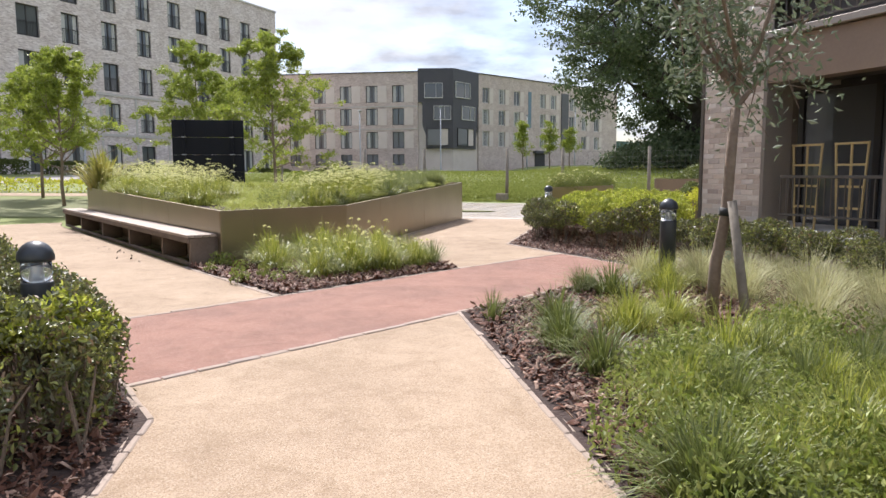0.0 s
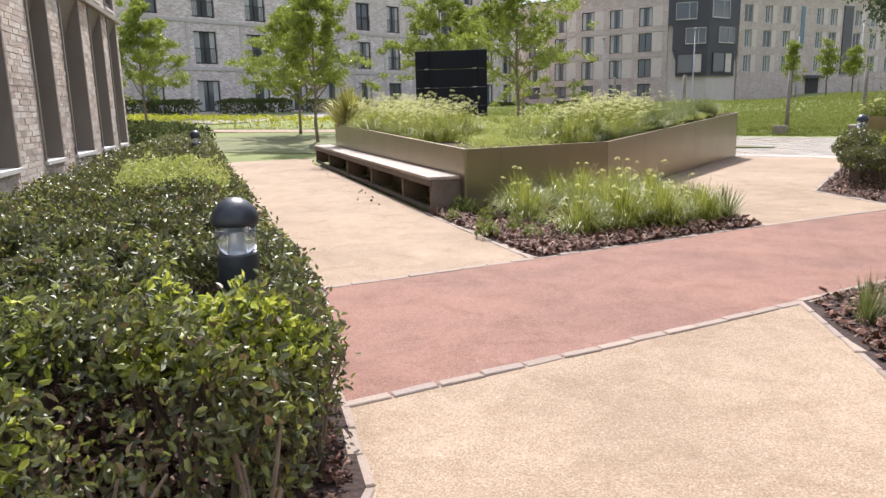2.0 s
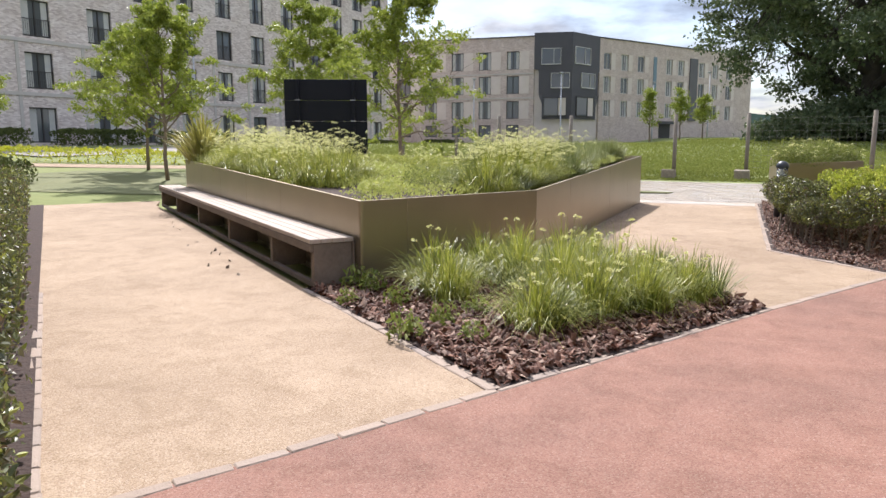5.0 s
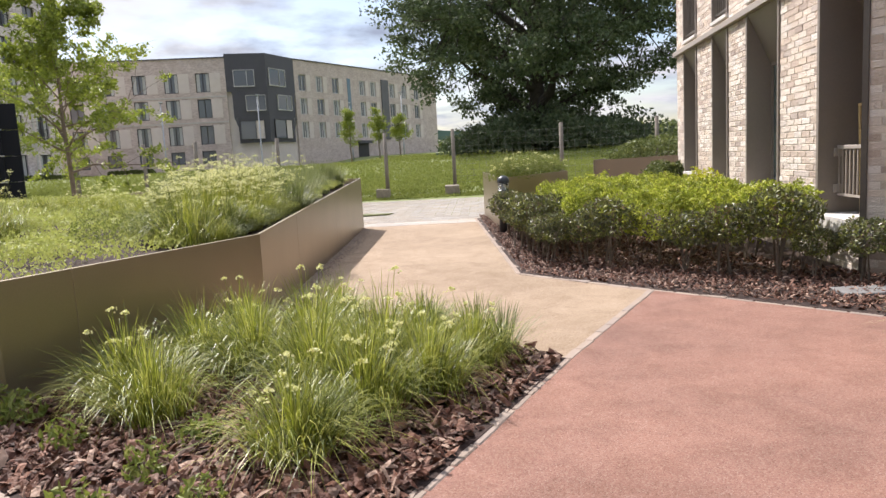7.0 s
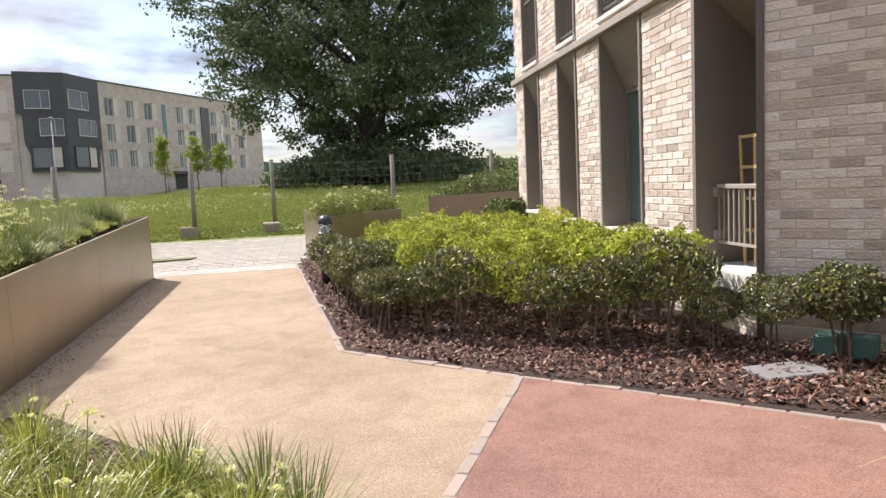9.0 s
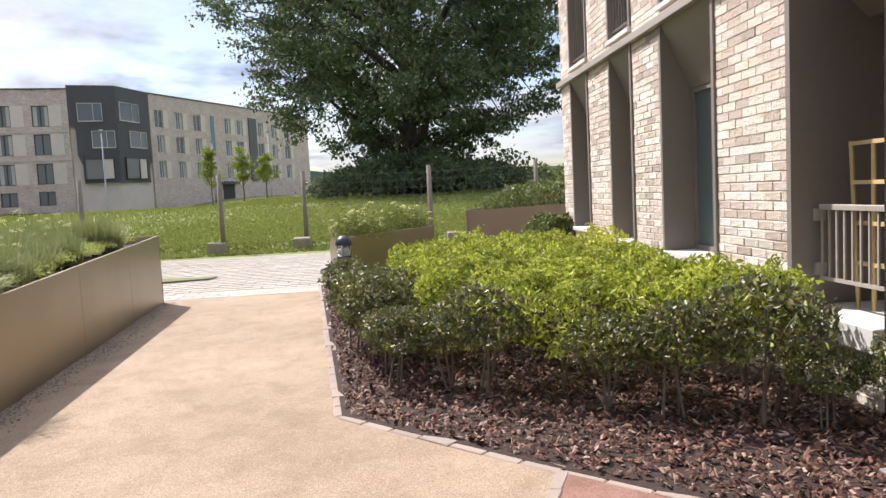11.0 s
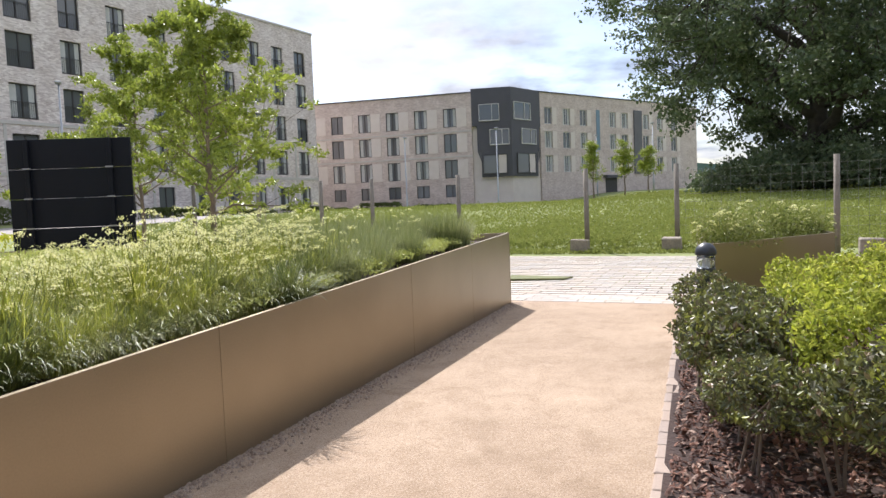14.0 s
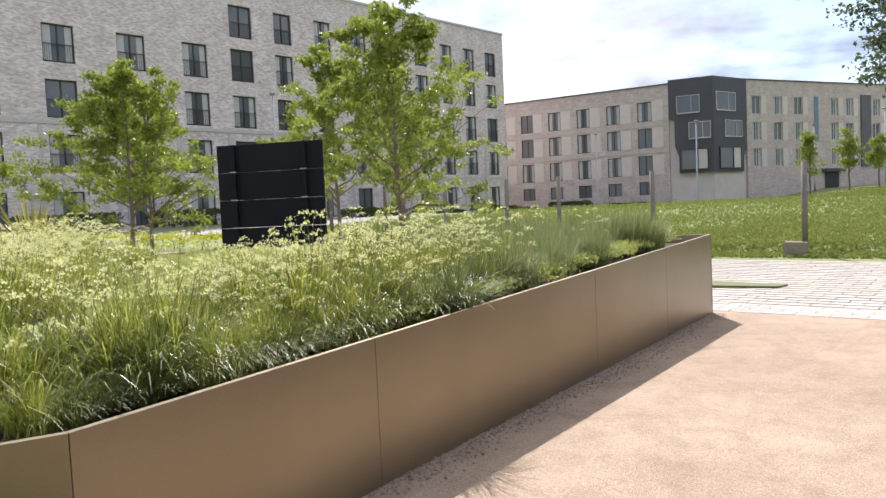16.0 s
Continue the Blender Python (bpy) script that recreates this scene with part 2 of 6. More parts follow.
M_BLACK = mat("black_panel", (0.004, 0.005, 0.008), (0.008, 0.009, 0.014), 2, 0.55, 0.0, 0.03, 30, 40, spec=0.25)
M_GALV = mat("galvanised_clip", (0.35, 0.36, 0.37), (0.5, 0.5, 0.5), 10, 0.4, 0.9)
M_CLEAR = clear_glass("clear_lens")
M_CONE = mat("grey_reflector", (0.42, 0.43, 0.43), (0.55, 0.55, 0.54), 8, 0.3, 0.6)
M_PLANK = mat("weathered_plank", (0.30, 0.24, 0.19), (0.46, 0.39, 0.33), 3, 0.8, 0, 0.3, 20, 40)
M_TIMBER = mat("dark_bench_timber", (0.10, 0.075, 0.055), (0.19, 0.145, 0.11), 4, 0.85, 0, 0.3, 20, 40)
M_POST = mat("weathered_post", (0.12, 0.102, 0.08), (0.23, 0.20, 0.16), 5, 0.9, 0, 0.4, 18, 30)
M_WIRE = mat("fence_wire", (0.18, 0.18, 0.17), (0.28, 0.28, 0.27), 5, 0.5, 0.8)
M_BLOCKSTONE = mat("rough_block", (0.17, 0.145, 0.11), (0.32, 0.275, 0.21), 8, 0.95, 0, 0.6, 25, 30)
BR = [(0.36, 0.27, 0.21), (0.62, 0.53, 0.44), (0.76, 0.69, 0.60), (0.46, 0.355, 0.28), (0.70, 0.61, 0.51), (0.80, 0.75, 0.68), (0.31, 0.24, 0.20), (0.66, 0.54, 0.42), (0.74, 0.65, 0.55), (0.50, 0.42, 0.36)]
M_BRICK = mat("buff_brick", (0.42, 0.31, 0.24), (0.76, 0.67, 0.57), 9, 0.92, 0, 0.7, 45, 40, rand="object", rand_colors=BR)
M_BRICK_ST = mat("buff_brick_far", (0.42, 0.31, 0.24), (0.76, 0.67, 0.57), 9, 0.92, 0, 0.7, 45, 40, rand="island", rand_colors=BR)
M_MORTAR = mat("pale_mortar", (0.50, 0.43, 0.36), (0.68, 0.60, 0.51), 5, 0.95, 0, 0.3, 90, 60)
M_FACADE = facade_brick("grey_buff_facade", (0.52, 0.435, 0.405), (0.84, 0.765, 0.725), (0.70, 0.63, 0.595))
M_FACADE_C = facade_brick("buff_facade", (0.50, 0.41, 0.365), (0.70, 0.60, 0.545), (0.58, 0.50, 0.455))
M_BAND = mat("stone_band", (0.46, 0.42, 0.39), (0.56, 0.52, 0.48), 2, 0.85)
M_PALEPANEL = mat("pale_panel", (0.60, 0.52, 0.46), (0.70, 0.62, 0.56), 1.5, 0.8)
M_TAUPE = mat("taupe_metal_reveal", (0.20, 0.168, 0.14), (0.25, 0.21, 0.175), 1.5, 0.5, 0.1, 0.03, 30, 40)
M_FASCIA = mat("brown_fascia", (0.24, 0.17, 0.12), (0.30, 0.215, 0.155), 1.5, 0.5, 0.1)
M_TAUPE_LT = mat("taupe_metal_trim", (0.34, 0.29, 0.25), (0.42, 0.37, 0.32), 2, 0.5, 0.1)
M_GREYCLAD = mat("charcoal_cladding", (0.06, 0.057, 0.064), (0.085, 0.08, 0.09), 1, 0.55)
M_GREYCLAD2 = mat("grey_cladding", (0.10, 0.095, 0.10), (0.13, 0.125, 0.13), 1, 0.55)
M_WINFRAME = mat("dark_window_frame", (0.03, 0.025, 0.025), (0.05, 0.045, 0.042), 3, 0.5)
M_WINPALE = mat("pale_window_frame", (0.5, 0.48, 0.45), (0.6, 0.57, 0.54), 3, 0.5)
M_GLASS = glass_mat("window_glass", (0.11, 0.115, 0.12))
M_GLASS_GREEN = glass_mat("green_window_glass", (0.10, 0.135, 0.13), 0.06)
M_CURTAIN = mat("pale_curtain", (0.42, 0.42, 0.40), (0.55, 0.54, 0.51), 3, 0.9)
M_BLUEPANEL = mat("blue_panel", (0.13, 0.2, 0.26), (0.17, 0.25, 0.31), 2, 0.5)
M_SILL = mat("pale_sill", (0.55, 0.52, 0.48), (0.66, 0.63, 0.58), 5, 0.8, 0, 0.1, 40, 30)
M_TRELLIS = mat("yellow_pine_trellis", (0.5, 0.36, 0.15), (0.62, 0.46, 0.21), 8, 0.7)
M_RAIL = mat("bronze_railing", (0.10, 0.085, 0.07), (0.15, 0.13, 0.11), 4, 0.5, 0.3)
# dark tone that puts the shade of recesses and rooms into the colour
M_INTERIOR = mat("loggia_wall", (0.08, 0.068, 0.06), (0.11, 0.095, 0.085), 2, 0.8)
M_ROOF = mat("roof_felt", (0.1, 0.1, 0.1), (0.14, 0.14, 0.14), 2, 0.9)
M_COVER = mat("grey_utility_cover", (0.15, 0.145, 0.135), (0.22, 0.21, 0.20), 5, 0.9)
M_COVER_GREEN = mat("green_box", (0.10, 0.22, 0.19), (0.14, 0.28, 0.24), 5, 0.6)
M_LAMP = mat("lamp_column_grey", (0.3, 0.31, 0.32), (0.4, 0.41, 0.42), 3, 0.5, 0.4)
M_BARK = mat("young_bark", (0.14, 0.10, 0.07), (0.26, 0.20, 0.15), 9, 0.9, 0, 0.5, 25, 30)
M_OAKBARK = mat("oak_bark", (0.035, 0.03, 0.024), (0.09, 0.075, 0.06), 3, 0.95, 0, 0.6, 10, 20)
M_RUBBER = mat("black_tree_tie", (0.01, 0.01, 0.01), (0.02, 0.02, 0.02), 5, 0.7)
L_YOUNG = leafy("young_leaf", [(0.20, 0.26, 0.03), (0.33, 0.39, 0.05), (0.11, 0.15, 0.022), (0.45, 0.49, 0.10), (0.26, 0.31, 0.04)], 0.45, 0.42)
L_OAK = leafy("oak_leaf", [(0.06, 0.09, 0.038), (0.135, 0.175, 0.075), (0.09, 0.125, 0.058), (0.22, 0.25, 0.135), (0.07, 0.10, 0.045)], 0.5, 0.34, 0.4)
L_SILVER = leafy("silver_leaf", [(0.10, 0.14, 0.06), (0.2, 0.24, 0.15), (0.07, 0.11, 0.04), (0.26, 0.28, 0.2)], 0.5, 0.25)
L_HEDGE = leafy("dark_hedge_leaf", [(0.028, 0.038, 0.014), (0.18, 0.20, 0.04), (0.05, 0.058, 0.026), (0.38, 0.41, 0.07), (0.06, 0.068, 0.034), (0.23, 0.145, 0.075), (0.12, 0.135, 0.06), (0.46, 0.48, 0.10), (0.035, 0.048, 0.018), (0.23, 0.25, 0.05)], 0.44, 0.24, 0.55, 5.5, ((0.04, 0.046, 0.024), (0.15, 0.155, 0.075)))
L_LIME = leafy("lime_hedge_leaf", [(0.30, 0.36, 0.035), (0.52, 0.56, 0.065), (0.68, 0.68, 0.14), (0.15, 0.19, 0.025), (0.42, 0.48, 0.06), (0.25, 0.22, 0.06)], 0.48, 0.42, 0.3, 3.0, ((0.13, 0.165, 0.022), (0.32, 0.37, 0.05)))
L_FARHEDGE = leafy("far_hedge_leaf", [(0.06, 0.08, 0.025), (0.10, 0.12, 0.035), (0.14, 0.16, 0.045)], 0.8, 0.15, 0.2)
L_YELLOW = leafy("yellow_green_leaf", [(0.48, 0.48, 0.03), (0.38, 0.42, 0.04), (0.56, 0.54, 0.06)], 0.5, 0.35)
L_GRASS = leafy("green_grass_blade", [(0.17, 0.215, 0.025), (0.42, 0.44, 0.055), (0.66, 0.64, 0.17), (0.06, 0.085, 0.015), (0.28, 0.32, 0.035), (0.55, 0.54, 0.10), (0.09, 0.12, 0.02)], 0.38, 0.42, 0.5)
L_FEATHER = leafy("grey_green_blade", [(0.16, 0.20, 0.06), (0.30, 0.33, 0.13), (0.42, 0.43, 0.22), (0.09, 0.12, 0.035), (0.24, 0.27, 0.09)], 0.5, 0.3)
L_GRASS_DK = leafy("deep_green_blade", [(0.10, 0.13, 0.03), (0.17, 0.20, 0.05), (0.24, 0.27, 0.08), (0.07, 0.09, 0.025)], 0.5, 0.3)
L_STRAW = leafy("pale_feather_grass", [(0.34, 0.34, 0.14), (0.46, 0.44, 0.23), (0.23, 0.255, 0.085), (0.54, 0.50, 0.30)], 0.6, 0.40)
L_HERB = leafy("fresh_herb_leaf", [(0.12, 0.165, 0.03), (0.24, 0.29, 0.05), (0.34, 0.38, 0.085), (0.06, 0.085, 0.018), (0.42, 0.42, 0.15), (0.17, 0.21, 0.04)], 0.5, 0.34, 0.35)
L_COVER = leafy("ground_cover_leaf", [(0.36, 0.41, 0.08), (0.50, 0.53, 0.14), (0.28, 0.33, 0.06), (0.58, 0.58, 0.22)], 0.55, 0.34)
L_FLOWER = leafy("cream_flower", [(0.70, 0.68, 0.22), (0.82, 0.79, 0.42), (0.54, 0.56, 0.14), (0.88, 0.86, 0.62)], 0.7, 0.35)
L_WEED = leafy("meadow_weed", [(0.18, 0.215, 0.05), (0.25, 0.28, 0.075), (0.29, 0.31, 0.09), (0.21, 0.24, 0.06)], 0.95, 0.3, 0.03)
L_PHORM = leafy("olive_strap_leaf", [(0.20, 0.19, 0.035), (0.42, 0.39, 0.09), (0.09, 0.10, 0.025), (0.52, 0.48, 0.16)], 0.4, 0.3)
M_STEM = mat("hedge_stem", (0.12, 0.09, 0.065), (0.24, 0.19, 0.145), 20, 0.9)
M_HILL = mat("distant_wood", (0.06, 0.10, 0.075), (0.10, 0.15, 0.12), 0.02, 1.0, 0, 0, 40, 0.08)

# ---- mesh helpers ----


class Geo:
    """Vertices and faces gathered for one mesh."""

    def __init__(self):
        self.v, self.f = [], []

    def box(self, x0, x1, y0, y1, z0, z1):
        k = len(self.v)
        self.v += [(x0, y0, z0), (x1, y0, z0), (x1, y1, z0), (x0, y1, z0), (x0, y0, z1), (x1, y0, z1), (x1, y1, z1), (x0, y1, z1)]
        self.f += [(k, k + 3, k + 2, k + 1), (k + 4, k + 5, k + 6, k + 7), (k, k + 1, k + 5, k + 4), (k + 1, k + 2, k + 6, k + 5),
                   (k + 2, k + 3, k + 7, k + 6), (k + 3, k, k + 4, k + 7)]
        return self

    def prism(self, pts, z0, z1):
        """An upright prism; z0 and z1 are numbers or lists, one height a corner. pts run counter-clockwise."""
        k, n = len(self.v), len(pts)
        b = z0 if isinstance(z0, (list, tuple)) else [z0] * n
        t = z1 if isinstance(z1, (list, tuple)) else [z1] * n
        self.v += [(p[0], p[1], b[i]) for i, p in enumerate(pts)] + [(p[0], p[1], t[i]) for i, p in enumerate(pts)]
        self.f += [tuple(range(k + n - 1, k - 1, -1)), tuple(range(k + n, k + 2 * n))]
        self.f += [(k + i, k + (i + 1) % n, k + n + (i + 1) % n, k + n + i) for i in range(n)]
        return self

    def tube(self, pts, radii, sides=8, cap=True):
        """A tapered tube through the points."""
        k = len(self.v)
        ax = None
        for i, p in enumerate(pts):
            a, b = Vector(pts[max(i - 1, 0)]), Vector(pts[min(i + 1, len(pts) - 1)])
            d = (b - a).normalized()
            if ax is None:
                ax = d.orthogonal().normalized()
            ax = (ax - d * ax.dot(d)).normalized()
            ay = d.cross(ax)
            for j in range(sides):
                an = 2 * math.pi * j / sides
                self.v.append(tuple(Vector(p) + (ax * math.cos(an) + ay * math.sin(an)) * radii[i]))
        for i in range(len(pts) - 1):
            for j in range(sides):
                a, b = k + i * sides + j, k + i * sides + (j + 1) % sides
                self.f.append((a, b, b + sides, a + sides))
        if cap:
            self.f.append(tuple(range(k + sides - 1, k - 1, -1)))
            e = k + (len(pts) - 1) * sides
            self.f.append(tuple(range(e, e + sides)))
        return self

    def lathe(self, profile, sides=24, cap=True):
        """A turned body round z from (radius, height) pairs."""
        k = len(self.v)
        for r, z in profile:
            for j in range(sides):
                an = 2 * math.pi * j / sides
                self.v.append((r * math.cos(an), r * math.sin(an), z))
        for i in range(len(profile) - 1):
            for j in range(sides):
                a, b = k + i * sides + j, k + i * sides + (j + 1) % sides
                self.f.append((a, b, b + sides, a + sides))
        if cap:
            self.f.append(tuple(range(k + sides - 1, k - 1, -1)))
            e = k + (len(profile) - 1) * sides
            self.f.append(tuple(range(e, e + sides)))
        return self

    def mesh(self, name, material, smooth=False, bevel=0.0):
        me = bpy.data.meshes.new(name)
        me.from_pydata(self.v, [], self.f)
        if bevel:
            bm = bmesh.new()
            bm.from_mesh(me)
            bmesh.ops.bevel(bm, geom=bm.edges[:], offset=bevel, segments=1, affect="EDGES", clamp_overlap=True)
            bm.to_mesh(me)
            bm.free()
        me.materials.append(material)
        if smooth:
            me.shade_smooth()
        me.update()
        return me


def raw_mesh(name, verts, faces, material, smooth=False):
    me = bpy.data.meshes.new(name)
    me.from_pydata(verts, [], faces)
    me.materials.append(material)
    if smooth:
        me.shade_smooth()
    me.update()
    return me


def thing(name, m, label, category, group="", kind=""):
    ob = new(name)
    ob.empty_display_size = 0.2
    ob.matrix_basis = m
    return tagged(ob, label, category, group, kind)


def part(name, me, parent=None, label="", m=None, kind=""):
    ob = new(name, me)
    if parent is not None:
        ob.parent = parent
    if m is not None:
        ob.matrix_basis = m
    return tagged(ob, label, kind=kind)


def solid(name, me, label, category, m=None, group="", kind=""):
    ob = new(name, me)
    if m is not None:
        ob.matrix_basis = m
    return tagged(ob, label, category, group, kind)


def frame_at(origin, d):
    """A pose with x along d on plan, z up, and y to the left of d."""
    d = Vector((d[0], d[1], 0)).normalized()
    y = Vector((-d.y, d.x, 0))
    return Matrix(((d.x, y.x, 0, origin[0]), (d.y, y.y, 0, origin[1]), (0, 0, 1, origin[2] if len(origin) > 2 else 0), (0, 0, 0, 1)))


def land(x, y):
    """The height of the ground: level round the court, rising gently beyond it."""
    d = math.hypot(x, y - 8)
    if d < 14:
        return 0.0
    if d < 46:
        return 0.04 * (d - 14)
    k = min(1.0, (d - 46) / 28)
    s = min(1.0, max(0.0, (x - 3) / 14))
    dip = 1.5 * k * k * (3 - 2 * k) * (1 - s * s * (3 - 2 * s))
    if d < 95:
        return 1.28 + 0.02 * (d - 46) - dip
    return 2.26 - dip


def inside(p, poly):
    x, y, c, j = p[0], p[1], False, len(poly) - 1
    for i in range(len(poly)):
        xi, yi, xj, yj = *poly[i][:2], *poly[j][:2]
        if (yi > y) != (yj > y) and x < (xj - xi) * (y - yi) / (yj - yi) + xi:
            c = not c
        j = i
    return c


def scatter(poly, n, rng):
    xs, ys = [p[0] for p in poly], [p[1] for p in poly]
    out = []
    while len(out) < n:
        p = (rng.uniform(min(xs), max(xs)), rng.uniform(min(ys), max(ys)))
        if inside(p, poly):
            out.append(p)
    return out


def leaf_mesh(name, places, sizes, material, rng, up=0.3, width=0.5, fold=0.25, six=False):
    """Folded four-point leaves at the places, turned at random and leaning upwards by up."""
    n = len(places)
    p = np.array(places, float)
    s = np.array(sizes, float).reshape(-1, 1)
    d = rng.normal(size=(n, 3))
    d[:, 2] += up
    d /= np.linalg.norm(d, axis=1, keepdims=True)
    w = np.cross(d, rng.normal(size=(n, 3)))
    w /= np.linalg.norm(w, axis=1, keepdims=True) + 1e-9
    nn = np.cross(d, w)
    if six:
        v = np.empty((n, 6, 3))
        side, out = w * s * width * 0.5, nn * s * fold * 0.5
        v[:, 0], v[:, 3] = p - d * s * 0.5, p + d * s * 0.5 - nn * s * 0.08
        v[:, 1], v[:, 5] = p - d * s * 0.2 + side * 0.9 + out, p - d * s * 0.2 - side * 0.9 + out
        v[:, 2], v[:, 4] = p + d * s * 0.2 + side * 0.8 + out, p + d * s * 0.2 - side * 0.8 + out
        i = np.arange(n).reshape(-1, 1) * 6
        f = np.concatenate([i + [0, 1, 2, 3], i + [0, 3, 4, 5]], axis=1).reshape(-1, 4)
        return raw_mesh(name, v.reshape(-1, 3).tolist(), f.tolist(), material)
    v = np.empty((n, 4, 3))
    v[:, 0] = p - d * s * 0.5
    v[:, 1] = p + w * s * width * 0.5 + nn * s * fold * 0.5 - d * s * 0.05
    v[:, 2] = p + d * s * 0.5
    v[:, 3] = p - w * s * width * 0.5 + nn * s * fold * 0.5 - d * s * 0.05
    i = np.arange(n).reshape(-1, 1) * 4
    f = np.concatenate([i + [0, 1, 2], i + [0, 2, 3]], axis=1).reshape(-1, 3)
    return raw_mesh(name, v.reshape(-1, 3).tolist(), f.tolist(), material)


def blade_data(n, rng, radius, height, spread, width, droop=0.5, segs=4, wild=0.35):
    """Tapered grass blades fanning from a tuft: upright in the middle, arching over towards the rim."""
    v, f = [], []
    t = np.linspace(0, 1, segs + 1)
    for i in range(n):
        a, k = rng.uniform(0, 2 * math.pi), rng.uniform(0, 1) ** 0.8
        lean = a + rng.normal(0, wild)
        r = radius * 0.5 * k
        base = np.array([r * math.cos(a), r * math.sin(a), 0])
        o = np.array([math.cos(lean), math.sin(lean), 0])
        side = np.array([-o[1], o[0], 0])
        h = height * rng.uniform(0.6, 1.0) * (1.0 - 0.25 * k)
        reach = spread * (0.25 + 0.75 * k) * rng.uniform(0.6, 1.2)
        fall = droop * (0.35 + 0.65 * k) * rng.uniform(0.5, 1.15) * h * 0.75
        c = len(v)
        for j, tt in enumerate(t):
            q = base + o * reach * tt ** 1.35 + np.array([0, 0, h * 1.12 * tt - fall * tt ** 2.6])
            if j == segs:
                v.append((q[0], q[1], max(q[2], 0.012)))
            else:
                ww = width * (1 - 0.7 * tt)
                v += [tuple(q - side * ww), tuple(q + side * ww)]
        for j in range(segs - 1):
            f.append((c + 2 * j, c + 2 * j + 1, c + 2 * j + 3, c + 2 * j + 2))
        f.append((c + 2 * segs - 2, c + 2 * segs - 1, c + 2 * segs))
    return v, f


def joined(name, items, material, label, category):
    """Many copies of shared meshes laid into one mesh, for growth past counting."""
    vs, fs, k = [], [], 0
    for me, m in items:
        co = np.empty(len(me.vertices) * 3)
        me.vertices.foreach_get("co", co)
        a = np.array(m)
        vs.append(co.reshape(-1, 3) @ a[:3, :3].T + a[:3, 3])
        fs += [[i + k for i in q.vertices] for q in me.polygons]
        k += len(me.vertices)
    return solid(name, raw_mesh(name, np.concatenate(vs).tolist(), fs, material), label, category, kind="stuff")

# ---- plan of the court ----
U = Vector((-0.6, 0.8, 0))
PL_F, PL_B, PL_E = (-1.03, 11.05), (0.525, 12.94), (2.76, 20.87)
PL_H, PL_G = (-6.55, 18.41), (-5.2, 21.1)
KERB_L = [(0.75, -3.0), (0.64, 3.8), (0.51, 4.69), (0.12, 5.28), (-1.13, 6.95), (-3.74, 10.40), (-6.46, 14.02), (-11.5, 20.7)]
KERB_R = [(3.0, -3.0), (2.83, 3.76), (2.66, 4.92), (2.276, 7.558)]
RED_R = [(2.276, 7.558), (3.65, 9.03), (5.02, 10.32)]
KERB_K = [(5.02, 10.32), (4.06, 12.29), (3.36, 13.84), (4.55, 18.3), (5.5, 21.85)]
TIP, TIP_R = (0.35, 8.486), (2.35, 10.60)


def slab(name, pts, top, thick, material, label, category):
    area = sum(pts[i - 1][0] * p[1] - p[0] * pts[i - 1][1] for i, p in enumerate(pts))
    pts = pts if area > 0 else pts[::-1]
    return solid(name, Geo().prism(pts, top - thick, top).mesh(name, material), label, category, kind="structure")


def draped(name, p0, along, across, length, width, material, label, category, lift=0.015, thick=0.06, step=1.0):
    """A strip that follows the ground."""
    na, nw = max(2, int(length / step)), max(2, int(width / step) + 1)
    v, f = [], []
    for i in range(na + 1):
        for j in range(nw + 1):
            x = p0[0] + along[0] * length * i / na + across[0] * width * j / nw
            y = p0[1] + along[1] * length * i / na + across[1] * width * j / nw
            v.append((x, y, land(x, y) + lift))
    for i in range(na):
        for j in range(nw):
            a = i * (nw + 1) + j
            f.append((a, a + nw + 1, a + nw + 2, a + 1))
    me = raw_mesh(name, v, f, material)
    return solid(name, me, label, category, kind="structure")


# ground: one sheet, level under the court and rising beyond it
gv, gf = [(0.0, 8.0, -0.06)], []
rings = [4, 8, 11, 14, 15, 16, 17, 18, 19, 20, 22, 24, 26, 28, 31, 34, 38, 42, 46, 52, 60, 70, 82, 95, 120, 160, 240, 400, 700, 1200, 2000, 3000]
NS = 120
for r in rings:
    for j in range(NS):
        an = 2 * math.pi * j / NS
        x, y = r * math.sin(an), 8 + r * math.cos(an)
        bump = 0.0 if r < 20 else 0.12 * noise.noise((x * 0.12, y * 0.12, 0)) * min(1, (r - 20) / 10)
        far = 0.0 if r < 200 else -(r - 200) * 0.004
        gv.append((x, y, land(x, y) - (0.06 if r < 15 else 0.0) + bump + far))
gf += [(0, 1 + (j + 1) % NS, 1 + j) for j in range(NS)]
for i in range(len(rings) - 1):
    for j in range(NS):
        a, b = 1 + i * NS + j, 1 + i * NS + (j + 1) % NS
        gf.append((a, b, b + NS, a + NS))
gf = [tuple(reversed(q)) for q in gf]
solid("ground", raw_mesh("ground", gv, gf, M_MEADOW, True), "rough green meadow turf rising gently to the distance", "ground", kind="structure")

slab("path_near", KERB_L[:4] + KERB_R[::-1], 0.0, 0.10, M_BEIGE, "beige resin-bound gravel path", "path")
slab("path_red", [KERB_L[3], *RED_R, KERB_K[1], TIP_R, TIP, KERB_L[4]], 0.003, 0.10, M_RED, "red resin-bound gravel crossing path", "path")
slab("path_bench", [KERB_L[4], TIP, (-1.55, 10.95), (-7.55, 18.95), (-8.7, 21.3), KERB_L[7], KERB_L[6], KERB_L[5]], 0.0, 0.10, M_BEIGE,
     "beige resin-bound gravel path beside the bench", "path")
